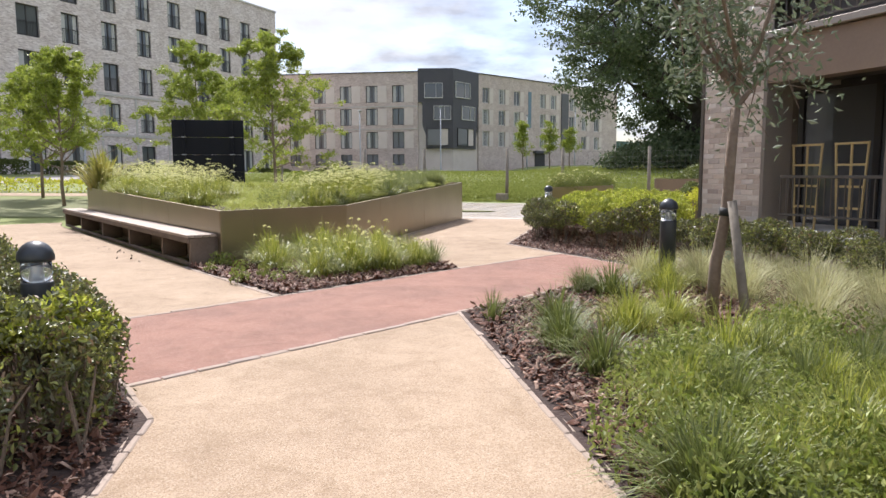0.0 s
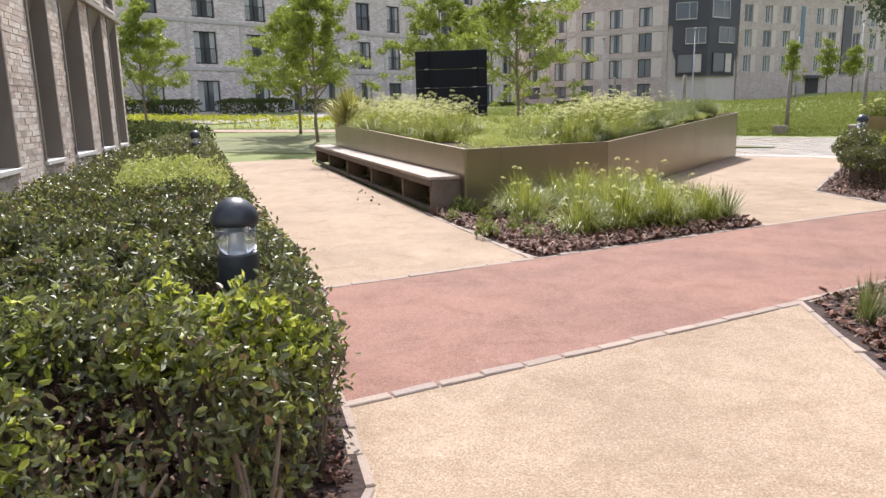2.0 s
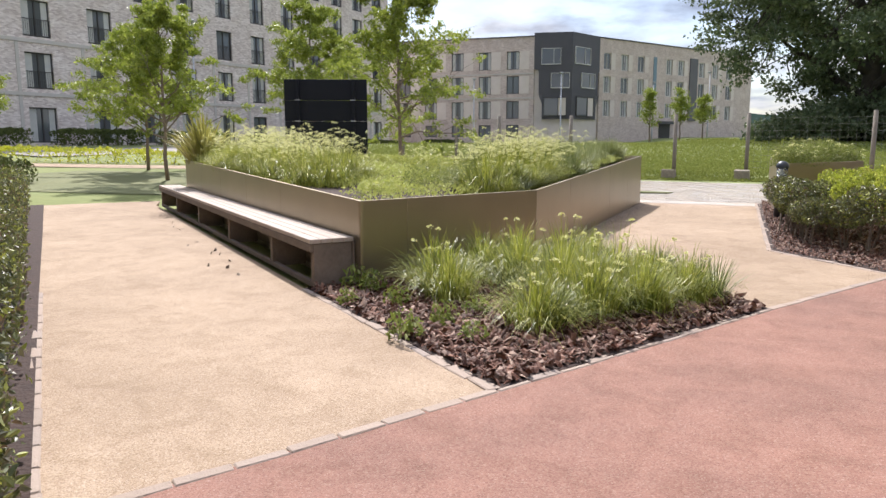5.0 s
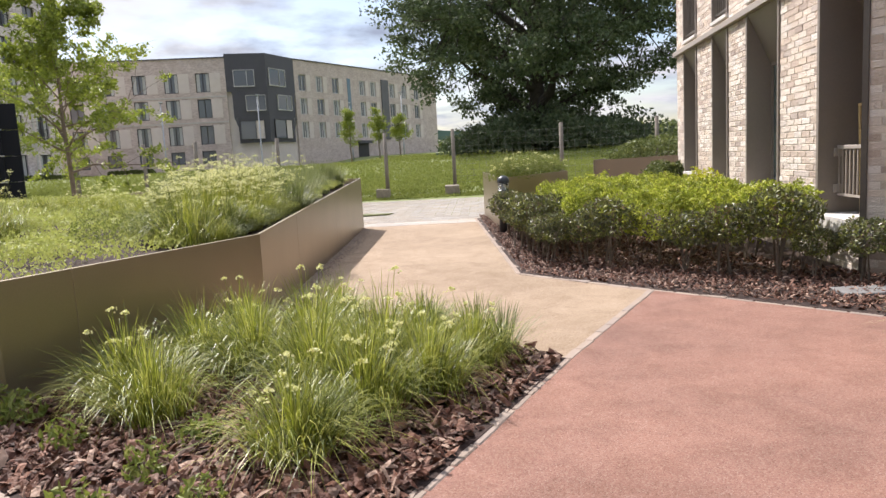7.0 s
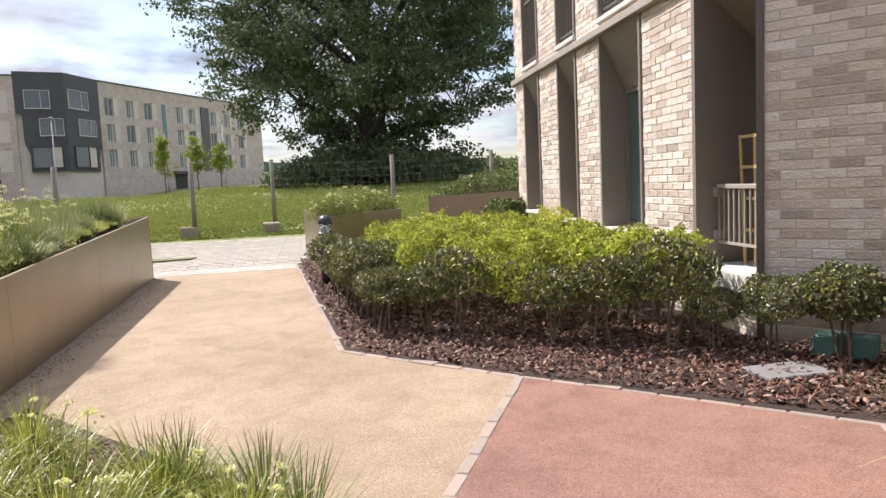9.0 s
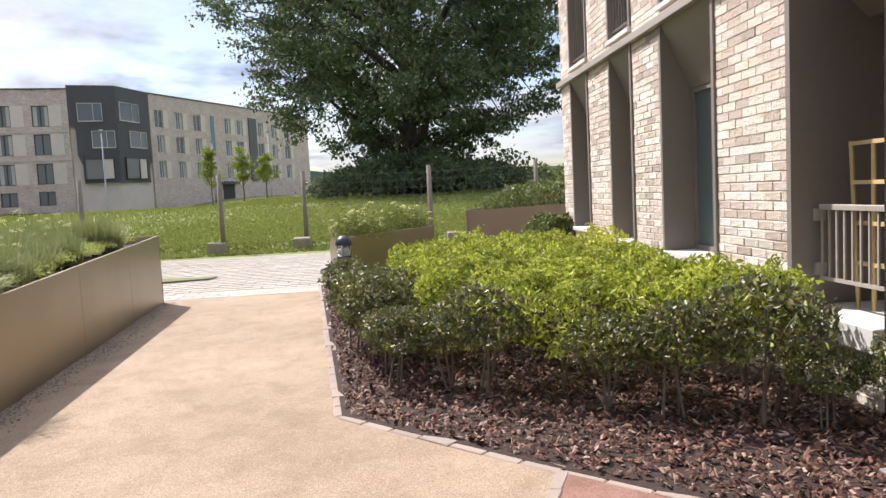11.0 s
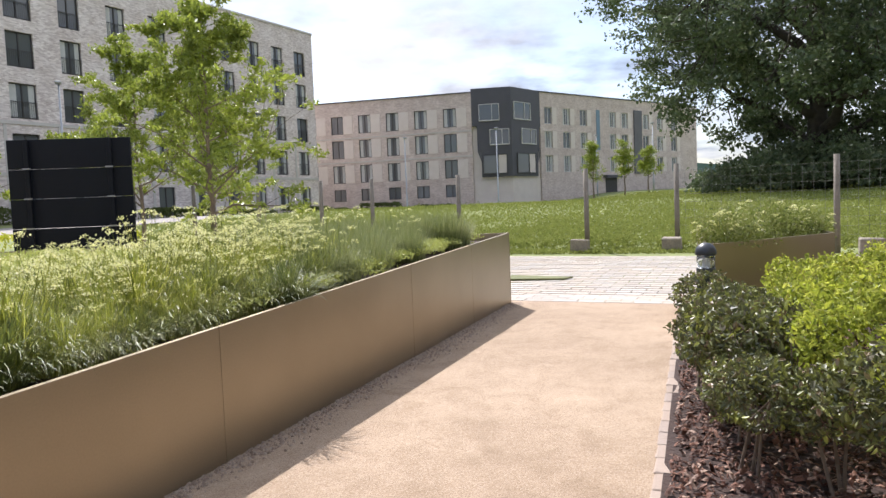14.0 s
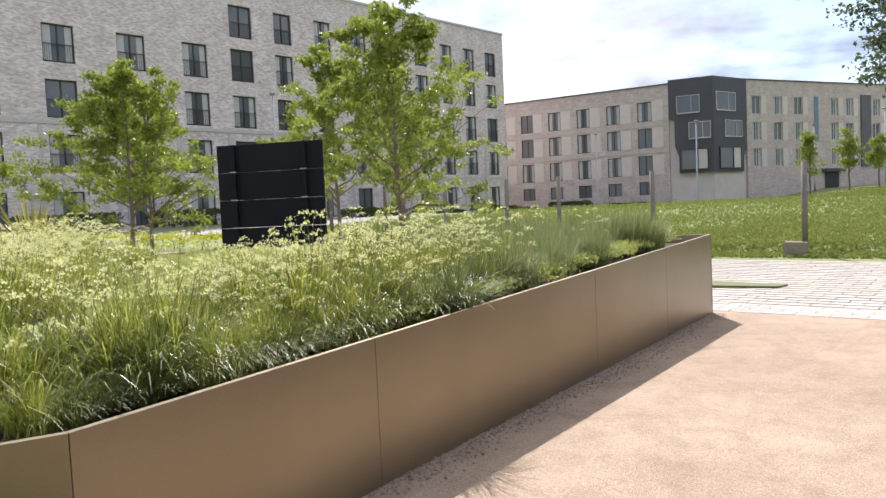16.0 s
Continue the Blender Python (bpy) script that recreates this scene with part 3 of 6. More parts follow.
slab("path_right", [TIP_R, KERB_K[1], KERB_K[2], KERB_K[3], KERB_K[4], (5.55, 22.2), (2.75, 21.4), PL_E, PL_B, (0.95, 13.6)], 0.0, 0.10, M_BEIGE,
     "beige resin-bound gravel path along the bronze planter", "path")
slab("bed_front", [(-1.5, 10.9), TIP, TIP_R, (1.05, 13.7), PL_B, PL_F], 0.01, 0.08, M_SOIL, "mulched planting bed before the planter", "planting bed")
RIGHT_BED = [KERB_R[0], KERB_R[1], KERB_R[2], KERB_R[3], RED_R[1], *KERB_K, (9.2, 19.4), (14, 14), (14, -3)]
slab("bed_right", RIGHT_BED, 0.01, 0.08, M_SOIL, "mulched planting bed beside the brick building", "planting bed")
LEFT_BED = [*KERB_L, (-13.5, 19.2), (-9.9, 15.17), (-2.5, 4.0), (-2.5, -3)]
slab("bed_left", LEFT_BED, 0.01, 0.08, M_SOIL, "mulched planting bed under a hedge", "planting bed")
slab("path_behind", [(-14, -3), (16, -3), (16, -12), (-14, -12)], -0.01, 0.08, M_BEIGE, "beige paving behind the entrance", "path")

# lawn, cross path and the road to the far building
solid("lawn", raw_mesh("lawn", *(lambda n: (
    [(-8.7 - 9 * i / n + 3 * j / n, 21.3 + (-0.3 - 0.8 * i / n) + 7 * j / n,
      land(-8.7 - 9 * i / n + 3 * j / n, 21.3 + (-0.3 - 0.8 * i / n) + 7 * j / n) + 0.02) for i in range(n + 1) for j in range(n + 1)],
    [(i * (n + 1) + j, i * (n + 1) + j + 1, (i + 1) * (n + 1) + j + 1, (i + 1) * (n + 1) + j) for i in range(n) for j in range(n)]))(14), M_LAWN),
    "short mown lawn, slightly dry", "lawn", kind="structure")
draped("path_cross", (-26, 26.5), (0.985, 0.17), (-0.17, 0.985), 22, 1.6, M_BEIGE, "pale footpath beyond the lawn", "path", 0.03)
A0, AD = Vector((-15.4, 79.2, 0)), Vector((0.4266, 0.9045, 0))
AN = Vector((AD.y, -AD.x, 0))
rp = A0 + AN * 9 - AD * 44
draped("road", rp, AD, AN, 90, 5.5, M_ASPHALT, "pale grey access road", "road", 0.04)

# ---- kerb setts: thin stone edging, one piece a stone ----
sett_shapes = []
rs = np.random.default_rng(3)
for k in range(4):
    g = Geo()
    j = rs.uniform(-0.006, 0.006, (8, 3))
    g.box(-0.112, 0.112, -0.034, 0.034, -0.06, 0.007)
    g.v = [(a + q[0], b + q[1], c + q[2] * 0.6) for (a, b, c), q in zip(g.v, j)]
    sett_shapes.append(g.mesh("sett", M_SETT, bevel=0.006))


def setts(name, line, label, wide=1.0):
    base = tagged(new(name), label, "kerb", kind="structure")
    for a, b in zip(line[:-1], line[1:]):
        a, b = Vector((*a, 0)), Vector((*b, 0))
        n = max(1, round((b - a).length / 0.235))
        for i in range(n):
            p = a + (b - a) * (i + 0.5) / n
            d = (b - a) / n
            ob = part("sett", sett_shapes[random.randrange(4)], base)
            ob.matrix_basis = frame_at((p.x, p.y, random.uniform(0, 0.003)), d) @ pose(0, 0, 0, 0, 0, random.uniform(-1.5, 1.5))
            ob.scale = (d.length / 0.232, wide, 1)


setts("kerb_path_left", [(0.66, 2.2)] + KERB_L[1:5], "buff stone sett edging along the path")
setts("kerb_path_right", [(2.9, 2.2)] + KERB_R[1:], "buff stone sett edging along the path")
setts("kerb_red_side", RED_R, "pale stone sett edging between the red path and the planted bed", 1.6)
setts("kerb_red_near", [KERB_L[3], RED_R[0]], "buff stone sett edging between red and beige paths")
setts("kerb_red_far", [KERB_L[4], TIP, TIP_R, KERB_K[1]], "buff stone sett edging between red and beige paths")
setts("kerb_red_end", [RED_R[2], KERB_K[1]], "buff stone sett edging against the bark mulch")
setts("kerb_bed_front", [TIP, (-1.5, 10.9)], "buff stone sett edging round the mulched bed", 1.4)
setts("kerb_hedge_right", KERB_K[1:], "grey stone sett edging along the hedge", 1.5)
setts("kerb_bench_path", KERB_L[4:6], "stone sett edging along the hedge")

# ---- pale paved path along the meadow fence ----
PV_D = Vector((0.94, -0.34, 0)).normalized()
PV_N = Vector((0.34, 0.94, 0)).normalized()
PV_0 = Vector((2.75, 21.1, 0))
bedv, bedf = [], []
for i in range(41):
    for j in range(8):
        q = PV_0 + PV_D * (-16 + i * 0.85) + PV_N * (j * 0.8 - 0.2 * (j == 0))
        bedv.append((q.x, q.y, land(q.x, q.y) - 0.012))
for i in range(40):
    for j in range(7):
        a = i * 8 + j
        bedf.append((a, a + 8, a + 9, a + 1))
pav = solid("pavement", raw_mesh("pavement", bedv, bedf, M_PAVER_ST), "pale mixed block pavement along the meadow", "pavement", kind="structure")
paver_me = [Geo().box(-0.195, 0.195, -0.095, 0.095, -0.05, 0.0).mesh("paver", M_PAVER, bevel=0.004) for _ in range(1)]
cells = []
for j in range(29):
    for i in range(-38, 44):
        s, w = (i + 0.5 * (j % 2)) * 0.4, (j + 0.5) * 0.2
        q = PV_0 + PV_D * s + PV_N * w
        if w < 5.6 and -16 < s < 16:
            cells.append((abs(s - 2.2) + abs(w - 1.8) * 0.35, q))
cells.sort(key=lambda c: c[0])
far_pavers = Geo()
for k, (_, q) in enumerate(cells):
    z = land(q.x, q.y) + 0.004 + random.uniform(0, 0.003)
    if k < 290:
        ob = part("paver", paver_me[0], pav)
        ob.matrix_basis = frame_at((q.x, q.y, z), PV_D)
    else:
        b = len(far_pavers.v)
        far_pavers.box(-0.195, 0.195, -0.095, 0.095, -0.03, 0.0)
        mm = frame_at((q.x, q.y, z), PV_D)
        far_pavers.v[b:] = [tuple(mm @ Vector(p)) for p in far_pavers.v[b:]]
part("paver_rows", far_pavers.mesh("paver_rows", M_PAVER_ST), pav, kind="stuff")
gs = [PV_0 + PV_D * -0.8 + PV_N * 1.95, PV_0 + PV_D * 0.25 + PV_N * 2.15, PV_0 + PV_D * 0.35 + PV_N * 2.4, PV_0 + PV_D * -0.9 + PV_N * 2.65]
solid("grass_strip", Geo().prism([(p.x, p.y) for p in gs], 0.1, [land(p.x, p.y) + 0.012 for p in gs]).mesh("grass_strip", M_LAWN),
      "small triangle of turf let into the paving", "turf", kind="structure")

# ---- large bronze planter with bench ----
PLT = [PL_F, PL_B, PL_E, PL_G, PL_H]
PLZ = [0.78, 0.77, 1.04, 1.02, 0.98]


def panel_run(parent, a, b, za, zb, seams, thick=0.03, gap=0.004, sheet=M_BRONZE):
    """Sheet panels along a wall, each a piece, with narrow open joints between."""
    a, b = Vector((*a, 0)), Vector((*b, 0))
    L = (b - a).length
    m = frame_at((a.x, a.y, 0), b - a)
    edges = [0.0, *seams, L]
    for s0, s1 in zip(edges[:-1], edges[1:]):
        z0, z1 = za + (zb - za) * s0 / L, za + (zb - za) * s1 / L
        g = Geo()
        x0, x1 = s0 + gap / 2, s1 - gap / 2
        k = len(g.v)
        g.v += [(x0, 0, -0.05), (x1, 0, -0.05), (x1, thick, -0.05), (x0, thick, -0.05), (x0, 0, z0), (x1, 0, z1), (x1, thick, z1), (x0, thick, z0)]
        g.f += [(0, 3, 2, 1), (4, 5, 6, 7), (0, 1, 5, 4), (1, 2, 6, 5), (2, 3, 7, 6), (3, 0, 4, 7)]
        part("panel", g.mesh("panel", sheet, bevel=0.002), parent, m=m)


planter = thing("planter", Matrix(), "large angular bronze sheet-metal planter full of grasses", "planter")
panel_run(planter, PL_F, PL_B, 0.78, 0.77, [0.55])
panel_run(planter, PL_B, PL_E, 0.77, 1.04, [1.64, 4.55, 6.45])
panel_run(planter, PL_E, PL_G, 1.04, 1.02, [2, 4, 6])
panel_run(planter, PL_G, PL_H, 1.02, 0.98, [1.6])
panel_run(planter, PL_H, PL_F, 0.98, 0.78, [1.7, 3.3, 5.0, 6.7])
cx, cy = sum(p[0] for p in PLT) / 5, sum(p[1] for p in PLT) / 5
shr = [(cx + (p[0] - cx) * 0.988, cy + (p[1] - cy) * 0.988) for p in PLT]
part("soil", Geo().prism(shr, 0.0, [z - 0.1 for z in PLZ]).mesh("soil", M_SOIL), planter)

bench = thing("bench", frame_at((PL_F[0] - 0.6 * 0.12, PL_F[1] + 0.8 * 0.12, 0), U), "long weathered timber bench with open boxed bays against the planter", "bench")
BL = 9.85
for i in range(4):
    g = Geo().box(0, BL, 0.02 + i * 0.105, 0.02 + i * 0.105 + 0.098, 0.405, 0.445)
    part("slat", g.mesh("slat", M_PLANK, bevel=0.005), bench)
part("fascia", Geo().box(0.01, BL - 0.01, 0.405, 0.435, 0.33, 0.403).mesh("fascia", M_TIMBER, bevel=0.004), bench)
part("back_board", Geo().box(0.01, BL - 0.01, 0.006, 0.03, 0.03, 0.402).mesh("back_board", M_TIMBER), bench)
part("foot_rail", Geo().box(0.01, BL - 0.01, 0.35, 0.40, 0.0, 0.05).mesh("foot_rail", M_TIMBER, bevel=0.004), bench)
sup = Geo().box(-0.04, 0.04, 0.034, 0.40, 0.0, 0.402).mesh("support", M_TIMBER, bevel=0.006)
for x in (0.05, 1.4, 3.45, 5.6, 7.8, 9.78):
    part("support", sup, bench, m=pose(x, 0, 0.001))

# pebble strip beside the planter
pm = Geo()
rs = np.random.default_rng(5)
bd = Vector((PL_E[0] - PL_B[0], PL_E[1] - PL_B[1], 0))
bn = Vector((bd.y, -bd.x, 0)).normalized()
for i in range(2600):
    s = rs.uniform(0.0, 1.0)
    q = Vector((*PL_B, 0)) + bd * s + bn * abs(rs.normal(0.0, 0.09) * (1 + 0.7 * noise.noise((s * 9, 0.4, 0))) + 0.03)
    r = rs.uniform(0.006, 0.017)
    k = len(pm.v)
    for dx, dy, dz in ((1, 0, 0), (0, 1, 0), (-1, 0, 0), (0, -1, 0), (0, 0, 0.9)):
        pm.v.append((q.x + dx * r * rs.uniform(0.7, 1.2), q.y + dy * r * rs.uniform(0.7, 1.2), 0.003 + dz * r))
    pm.f += [(k, k + 1, k + 4), (k + 1, k + 2, k + 4), (k + 2, k + 3, k + 4), (k + 3, k, k + 4)]
solid("pebbles", pm.mesh("pebbles", M_PEBBLE, True), "loose brown gravel along the planter foot", "gravel", kind="stuff")

# two smaller planters by the meadow
p2 = [(4.86, 18.38), (6.62, 19.25), (7.0, 21.2), (5.56, 21.3)]
planter2 = thing("planter", Matrix(), "small bronze sheet-metal planter with white-flowered shrubs", "planter")
for a, b, za, zb in ((p2[0], p2[1], 0.94, 0.97), (p2[1], p2[2], 0.97, 1.0), (p2[2], p2[3], 1.0, 1.0), (p2[3], p2[0], 1.0, 0.94)):
    panel_run(planter2, a, b, za, zb, [])
part("soil", Geo().prism([(6 + (x - 6) * 0.96, 20 + (y - 20) * 0.96) for x, y in p2], 0, 0.86).mesh("soil", M_SOIL), planter2)
p3 = [(8.36, 21.42), (13.5, 22.2), (13.5, 25.2), (10.2, 24.0)]
planter3 = thing("planter", Matrix(), "low brown metal planter with dense green shrubs", "planter")
for i in range(4):
    a, b = p3[i], p3[(i + 1) % 4]
    panel_run(planter3, a, b, 1.1, 1.12, [2.4] if i == 0 else [], sheet=M_BROWN_SHEET)
part("soil", Geo().prism([(11 + (x - 11) * 0.97, 23 + (y - 23) * 0.97) for x, y in p3], 0, 1.0).mesh("soil", M_SOIL), planter3)

# ---- black board on the far side of the planter ----
bd0, bd1 = Vector((-5.72, 21.91, 0)), Vector((-3.72, 22.28, 0))
board = thing("display_board", frame_at((bd0.x, bd0.y, land(-4.7, 22.1)), bd1 - bd0), "black slatted display board on two posts behind the planter", "board")
W = (bd1 - bd0).length
for i in range(5):
    z0 = 0.3 + i * 0.51
    part("board_panel", Geo().box(0, W, 0, 0.05, z0, z0 + 0.503).mesh("board_panel", M_BLACK, bevel=0.004), board)
for s in (0.3, 1.66):
    part("post", Geo().box(s, s + 0.07, -0.07, -0.003, -0.2, 2.84).mesh("post", M_BLACK, bevel=0.004), board)
    for i in range(1, 5):
        part("clip", Geo().box(s - 0.03, s + 0.1, -0.085, -0.072, 0.3 + i * 0.51 - 0.012, 0.3 + i * 0.51 + 0.012).mesh("clip", M_GALV), board)

# ---- bollard lights ----


def bollard(x, y, z, h=0.98, s=1.0):
    b = thing("bollard_light", pose(x, y, z), "dark grey bollard light with a domed cap and clear lens", "bollard", "bollards")
    r = 0.094 * s
    part("body", Geo().lathe([(r * 1.0, 0), (r, h - 0.265), (r * 0.97, h - 0.255)], 28).mesh("body", M_STEEL_DK, True), b)
    lens = part("lens", Geo().lathe([(r * 0.93, h - 0.254), (r * 0.97, h - 0.19), (r * 0.93, h - 0.129), (r * 0.89, h - 0.129), (r * 0.92, h - 0.19), (r * 0.89, h - 0.254), (r * 0.93, h - 0.254)], 28, False).mesh("lens", M_CLEAR, True), b, "clear lens ring")
    lens.visible_shadow = False
    part("reflector", Geo().lathe([(r * 0.82, h - 0.253), (r * 0.5, h - 0.225), (r * 0.3, h - 0.18), (r * 0.2, h - 0.127)], 20).mesh("reflector", M_CONE, True), b, "pale reflector cone")
    prof = [(r * 0.6, h - 0.128), (r * 1.1, h - 0.126), (r * 1.14, h - 0.115)]
    prof += [(r * 1.14 * math.cos(a), h - 0.11 + 0.11 * math.sin(a)) for a in np.linspace(0.08, 1.5, 10)]
    part("cap", Geo().lathe(prof, 28).mesh("cap", M_STEEL_DK, True), b)
    return b


bollard(-0.44, 5.41, 0.0, 0.90)
bollard(4.78, 9.27, 0.0, 1.0)
bollard(4.72, 17.85, 0.0, 1.0)
bollard(-7.54, 14.36, 0.0, 0.97)

# ---- brick buildings beside the court ----
brick_shapes = {}


def brick_mesh(kind, w, material):
    if kind not in brick_shapes:
        brick_shapes[kind] = Geo().box(0.005, w - 0.005, 0, 0.02, 0.005, 0.070).mesh("brick", material, bevel=0.003)
    return brick_shapes[kind]


class Brickwork:
    """Stretcher courses over rectangles of a wall: x along the wall, outward is -y."""

    def __init__(self, parent):
        self.parent, self.rest, self.count = parent, Geo(), 0

    def fill(self, x0, x1, z0, z1, singles=0, y=-0.006):
        made = 0
        z, row = z0, 0
        while z < z1 - 0.03:
            x = x0 - (0.1125 if row % 2 else 0.0)
            while x < x1 - 0.02:
                a, b = max(x, x0), min(x + 0.225, x1)
                jog = random.uniform(-0.004, 0.002)
                if made < singles and b - a > 0.2:
                    part("brick", brick_mesh("full", 0.225, M_BRICK), self.parent, m=pose(a, y + jog, z))
                    made += 1
                elif b - a > 0.03:
                    self.rest.box(a + 0.005, b - 0.005, y + jog, y + 0.02, z + 0.005, min(z + 0.070, z1))
                x += 0.225
            z += 0.075
            row += 1
        self.count += made

    def done(self):
        part("brickwork", self.rest.mesh("brickwork", M_BRICK_ST), self.parent, kind="stuff")


def court_front(bld, L, openings, top, string_z, singles):
    """A brick front, x along it and outward -y: deep metal-lined openings with raked heads on two storeys."""
    bw = Brickwork(bld)
    D = 0.40
    xs = sorted([0.0, L] + [o[0] for o in openings] + [o[1] for o in openings])
    piers = [(xs[i], xs[i + 1]) for i in range(0, len(xs) - 1, 2) if xs[i + 1] - xs[i] > 0.02]
    for storey, (zb, zt) in enumerate(((0.0, string_z - 0.003), (string_z + 0.09, top))):
        for a, b in piers:
            part("pier", Geo().box(a, b, 0.0, D, zb, zt).mesh("pier", M_MORTAR), bld)
            bw.fill(a, b, zb + 0.002, zt, singles if storey == 0 else 0)
        for a, b, sill, head in openings:
            base = sill if storey == 0 else zb + 0.12
            hd = (head if storey == 0 else zt - 0.35)
            if base > zb + 0.05:
                part("apron", Geo().box(a, b, 0.0, D, zb, base - 0.06).mesh("apron", M_MORTAR), bld)
                bw.fill(a, b, zb + 0.002, base - 0.065)
            w = part("window", Geo().box(a + 0.06, a + 0.10, D - 0.10, D - 0.04, base, hd).box(b - 0.10, b - 0.06, D - 0.10, D - 0.04, base, hd)
                     .box(a + 0.10, b - 0.10, D - 0.10, D - 0.04, base, base + 0.05).box(a + 0.10, b - 0.10, D - 0.10, D - 0.04, hd - 0.05, hd)
                     .box((a + b) / 2 - 0.03, (a + b) / 2 + 0.03, D - 0.10, D - 0.04, base + 0.05, hd - 0.05).mesh("window", M_TAUPE), bld)
            part("pane", Geo().box(a + 0.09, b - 0.09, D - 0.075, D - 0.065, base + 0.04, hd - 0.04).mesh("pane", M_GLASS_GREEN), w)
            part("sill", Geo().box(a + 0.004, b - 0.004, -0.05, D - 0.1, base - 0.058, base - 0.002).mesh("sill", M_SILL, bevel=0.004), bld, "pale cast sill")
            # lining: two jambs and a raked head that climbs outward
            for x0 in (a + 0.002, b - 0.055):
                part("reveal", Geo().box(x0, x0 + 0.053, -0.028, D - 0.02, base, zt).mesh("reveal", M_TAUPE, bevel=0.003), bld, "taupe metal lining")
            k = Geo()
            k.v = [(a + 0.056, -0.02, zt - 0.002), (b - 0.056, -0.02, zt - 0.002), (b - 0.056, D - 0.11, hd + 0.002), (a + 0.056, D - 0.11, hd + 0.002),
                   (a + 0.056, D, zt - 0.002), (b - 0.056, D, zt - 0.002), (b - 0.056, D, hd + 0.002), (a + 0.056, D, hd + 0.002)]
            k.f = [(0, 1, 2, 3), (0, 4, 5, 1), (3, 2, 6, 7), (4, 7, 6, 5), (0, 3, 7, 4), (1, 5, 6, 2)]
            part("raked_head", k.mesh("raked_head", M_TAUPE), bld, "raked taupe metal soffit")
            if storey == 1:
                r = Geo().box(a + 0.06, b - 0.06, 0.02, 0.06, base + 1.05, base + 1.09).box(a + 0.06, b - 0.06, 0.02, 0.06, base + 0.08, base + 0.11)
                x = a + 0.12
                while x < b - 0.08:
                    r.box(x, x + 0.012, 0.034, 0.046, base + 0.11, base + 1.05)
                    x += 0.1
                part("balustrade", r.mesh("balustrade", M_RAIL), bld, "slim metal balustrade", kind="stuff")
    bw.done()
    part("string_course", Geo().box(-0.03, L + 0.03, -0.085, 0.3, string_z, string_z + 0.088).mesh("string_course", M_TAUPE_LT, bevel=0.006), bld, "pale taupe metal string course")


# right-hand building: west front from its near corner, south front and corner loggia
W0 = Vector((6.14, 11.90, 0))
WD = Vector((0.3706, 0.9288, 0))
SD = Vector((0.355, -0.9349, 0))
IN = Vector((0.9349, 0.355, 0))
WN = Vector((0.9288, -0.3706, 0))
STRING, WTOP = 3.08, 6.6
FAR = 7.66
right_bld = thing("apartment_building", frame_at(W0 + WD * FAR, -WD), "buff brick apartment building with deep taupe window reveals", "building")
court_front(right_bld, FAR - 1.03, [(FAR - 7.06, FAR - 6.1, 0.84, 2.35), (FAR - 5.12, FAR - 4.26, 0.77, 2.35), (FAR - 3.40, FAR - 2.15, 0.74, 2.42)],
            WTOP, STRING, 95)
# loggia at the near corner
L0 = FAR - 1.03
log = Geo()
log.box(L0, FAR - 0.05, 0.0, 3.2, 0.0, 0.36)
part("loggia_base", log.mesh("loggia_base", M_MORTAR), right_bld)
bw = Brickwork(right_bld)
bw.fill(L0, FAR - 0.0, 0.002, 0.36, 10)
bw.done()
part("loggia_slab", Geo().box(L0 + 0.004, FAR - 0.065, -0.06, 3.2, 0.362, 0.52).mesh("loggia_slab", M_SILL, bevel=0.006), right_bld, "pale concrete balcony slab")
part("loggia_jamb", Geo().box(L0 + 0.003, L0 + 0.06, -0.03, 1.6, 0.522, STRING - 0.004).mesh("loggia_jamb", M_TAUPE), right_bld)
# back and inner wall coloured dark to stand in for the loggia's shade
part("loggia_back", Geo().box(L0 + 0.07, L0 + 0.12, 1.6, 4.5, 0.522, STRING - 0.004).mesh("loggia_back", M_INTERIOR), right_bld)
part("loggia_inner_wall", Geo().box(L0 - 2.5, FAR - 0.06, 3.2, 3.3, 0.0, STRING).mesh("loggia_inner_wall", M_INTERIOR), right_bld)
g = Geo()
g.v = [(L0 + 0.07, -0.02, STRING - 0.004), (FAR - 0.07, -0.02, STRING - 0.004), (FAR - 0.07, 0.55, 2.55), (L0 + 0.07, 0.55, 2.55),
       (L0 + 0.07, 3.1, STRING - 0.004), (FAR - 0.07, 3.1, STRING - 0.004), (FAR - 0.07, 3.1, 2.55), (L0 + 0.07, 3.1, 2.55)]
g.f = [(0, 1, 2, 3), (0, 4, 5, 1), (3, 2, 6, 7), (4, 7, 6, 5), (0, 3, 7, 4), (1, 5, 6, 2)]
part("loggia_head", g.mesh("loggia_head", M_TAUPE), right_bld, "raked taupe metal soffit")
part("string_course", Geo().box(L0 + 0.032, FAR + 0.04, -0.085, 0.3, STRING, STRING + 0.088).mesh("string_course", M_TAUPE_LT, bevel=0.006), right_bld)


def railing(bld, x0, x1, y, z0, h, gap, label, coat=M_RAIL):
    r = part("railing", Geo().box(x0, x1, y - 0.02, y + 0.02, z0 + h - 0.04, z0 + h).mesh("railing", coat, bevel=0.004), bld, label)
    part("bottom_rail", Geo().box(x0, x1, y - 0.012, y + 0.012, z0 + 0.06, z0 + 0.085).mesh("bottom_rail", coat), r)
    me = Geo().box(-0.007, 0.007, -0.007, 0.007, z0 + 0.086, z0 + h - 0.041).mesh("baluster", coat)
    n = int((x1 - x0) / gap)
    for i in range(n + 1):
        part("baluster", me, r, m=pose(x0 + 0.01 + (x1 - x0 - 0.02) * i / n, y, 0))


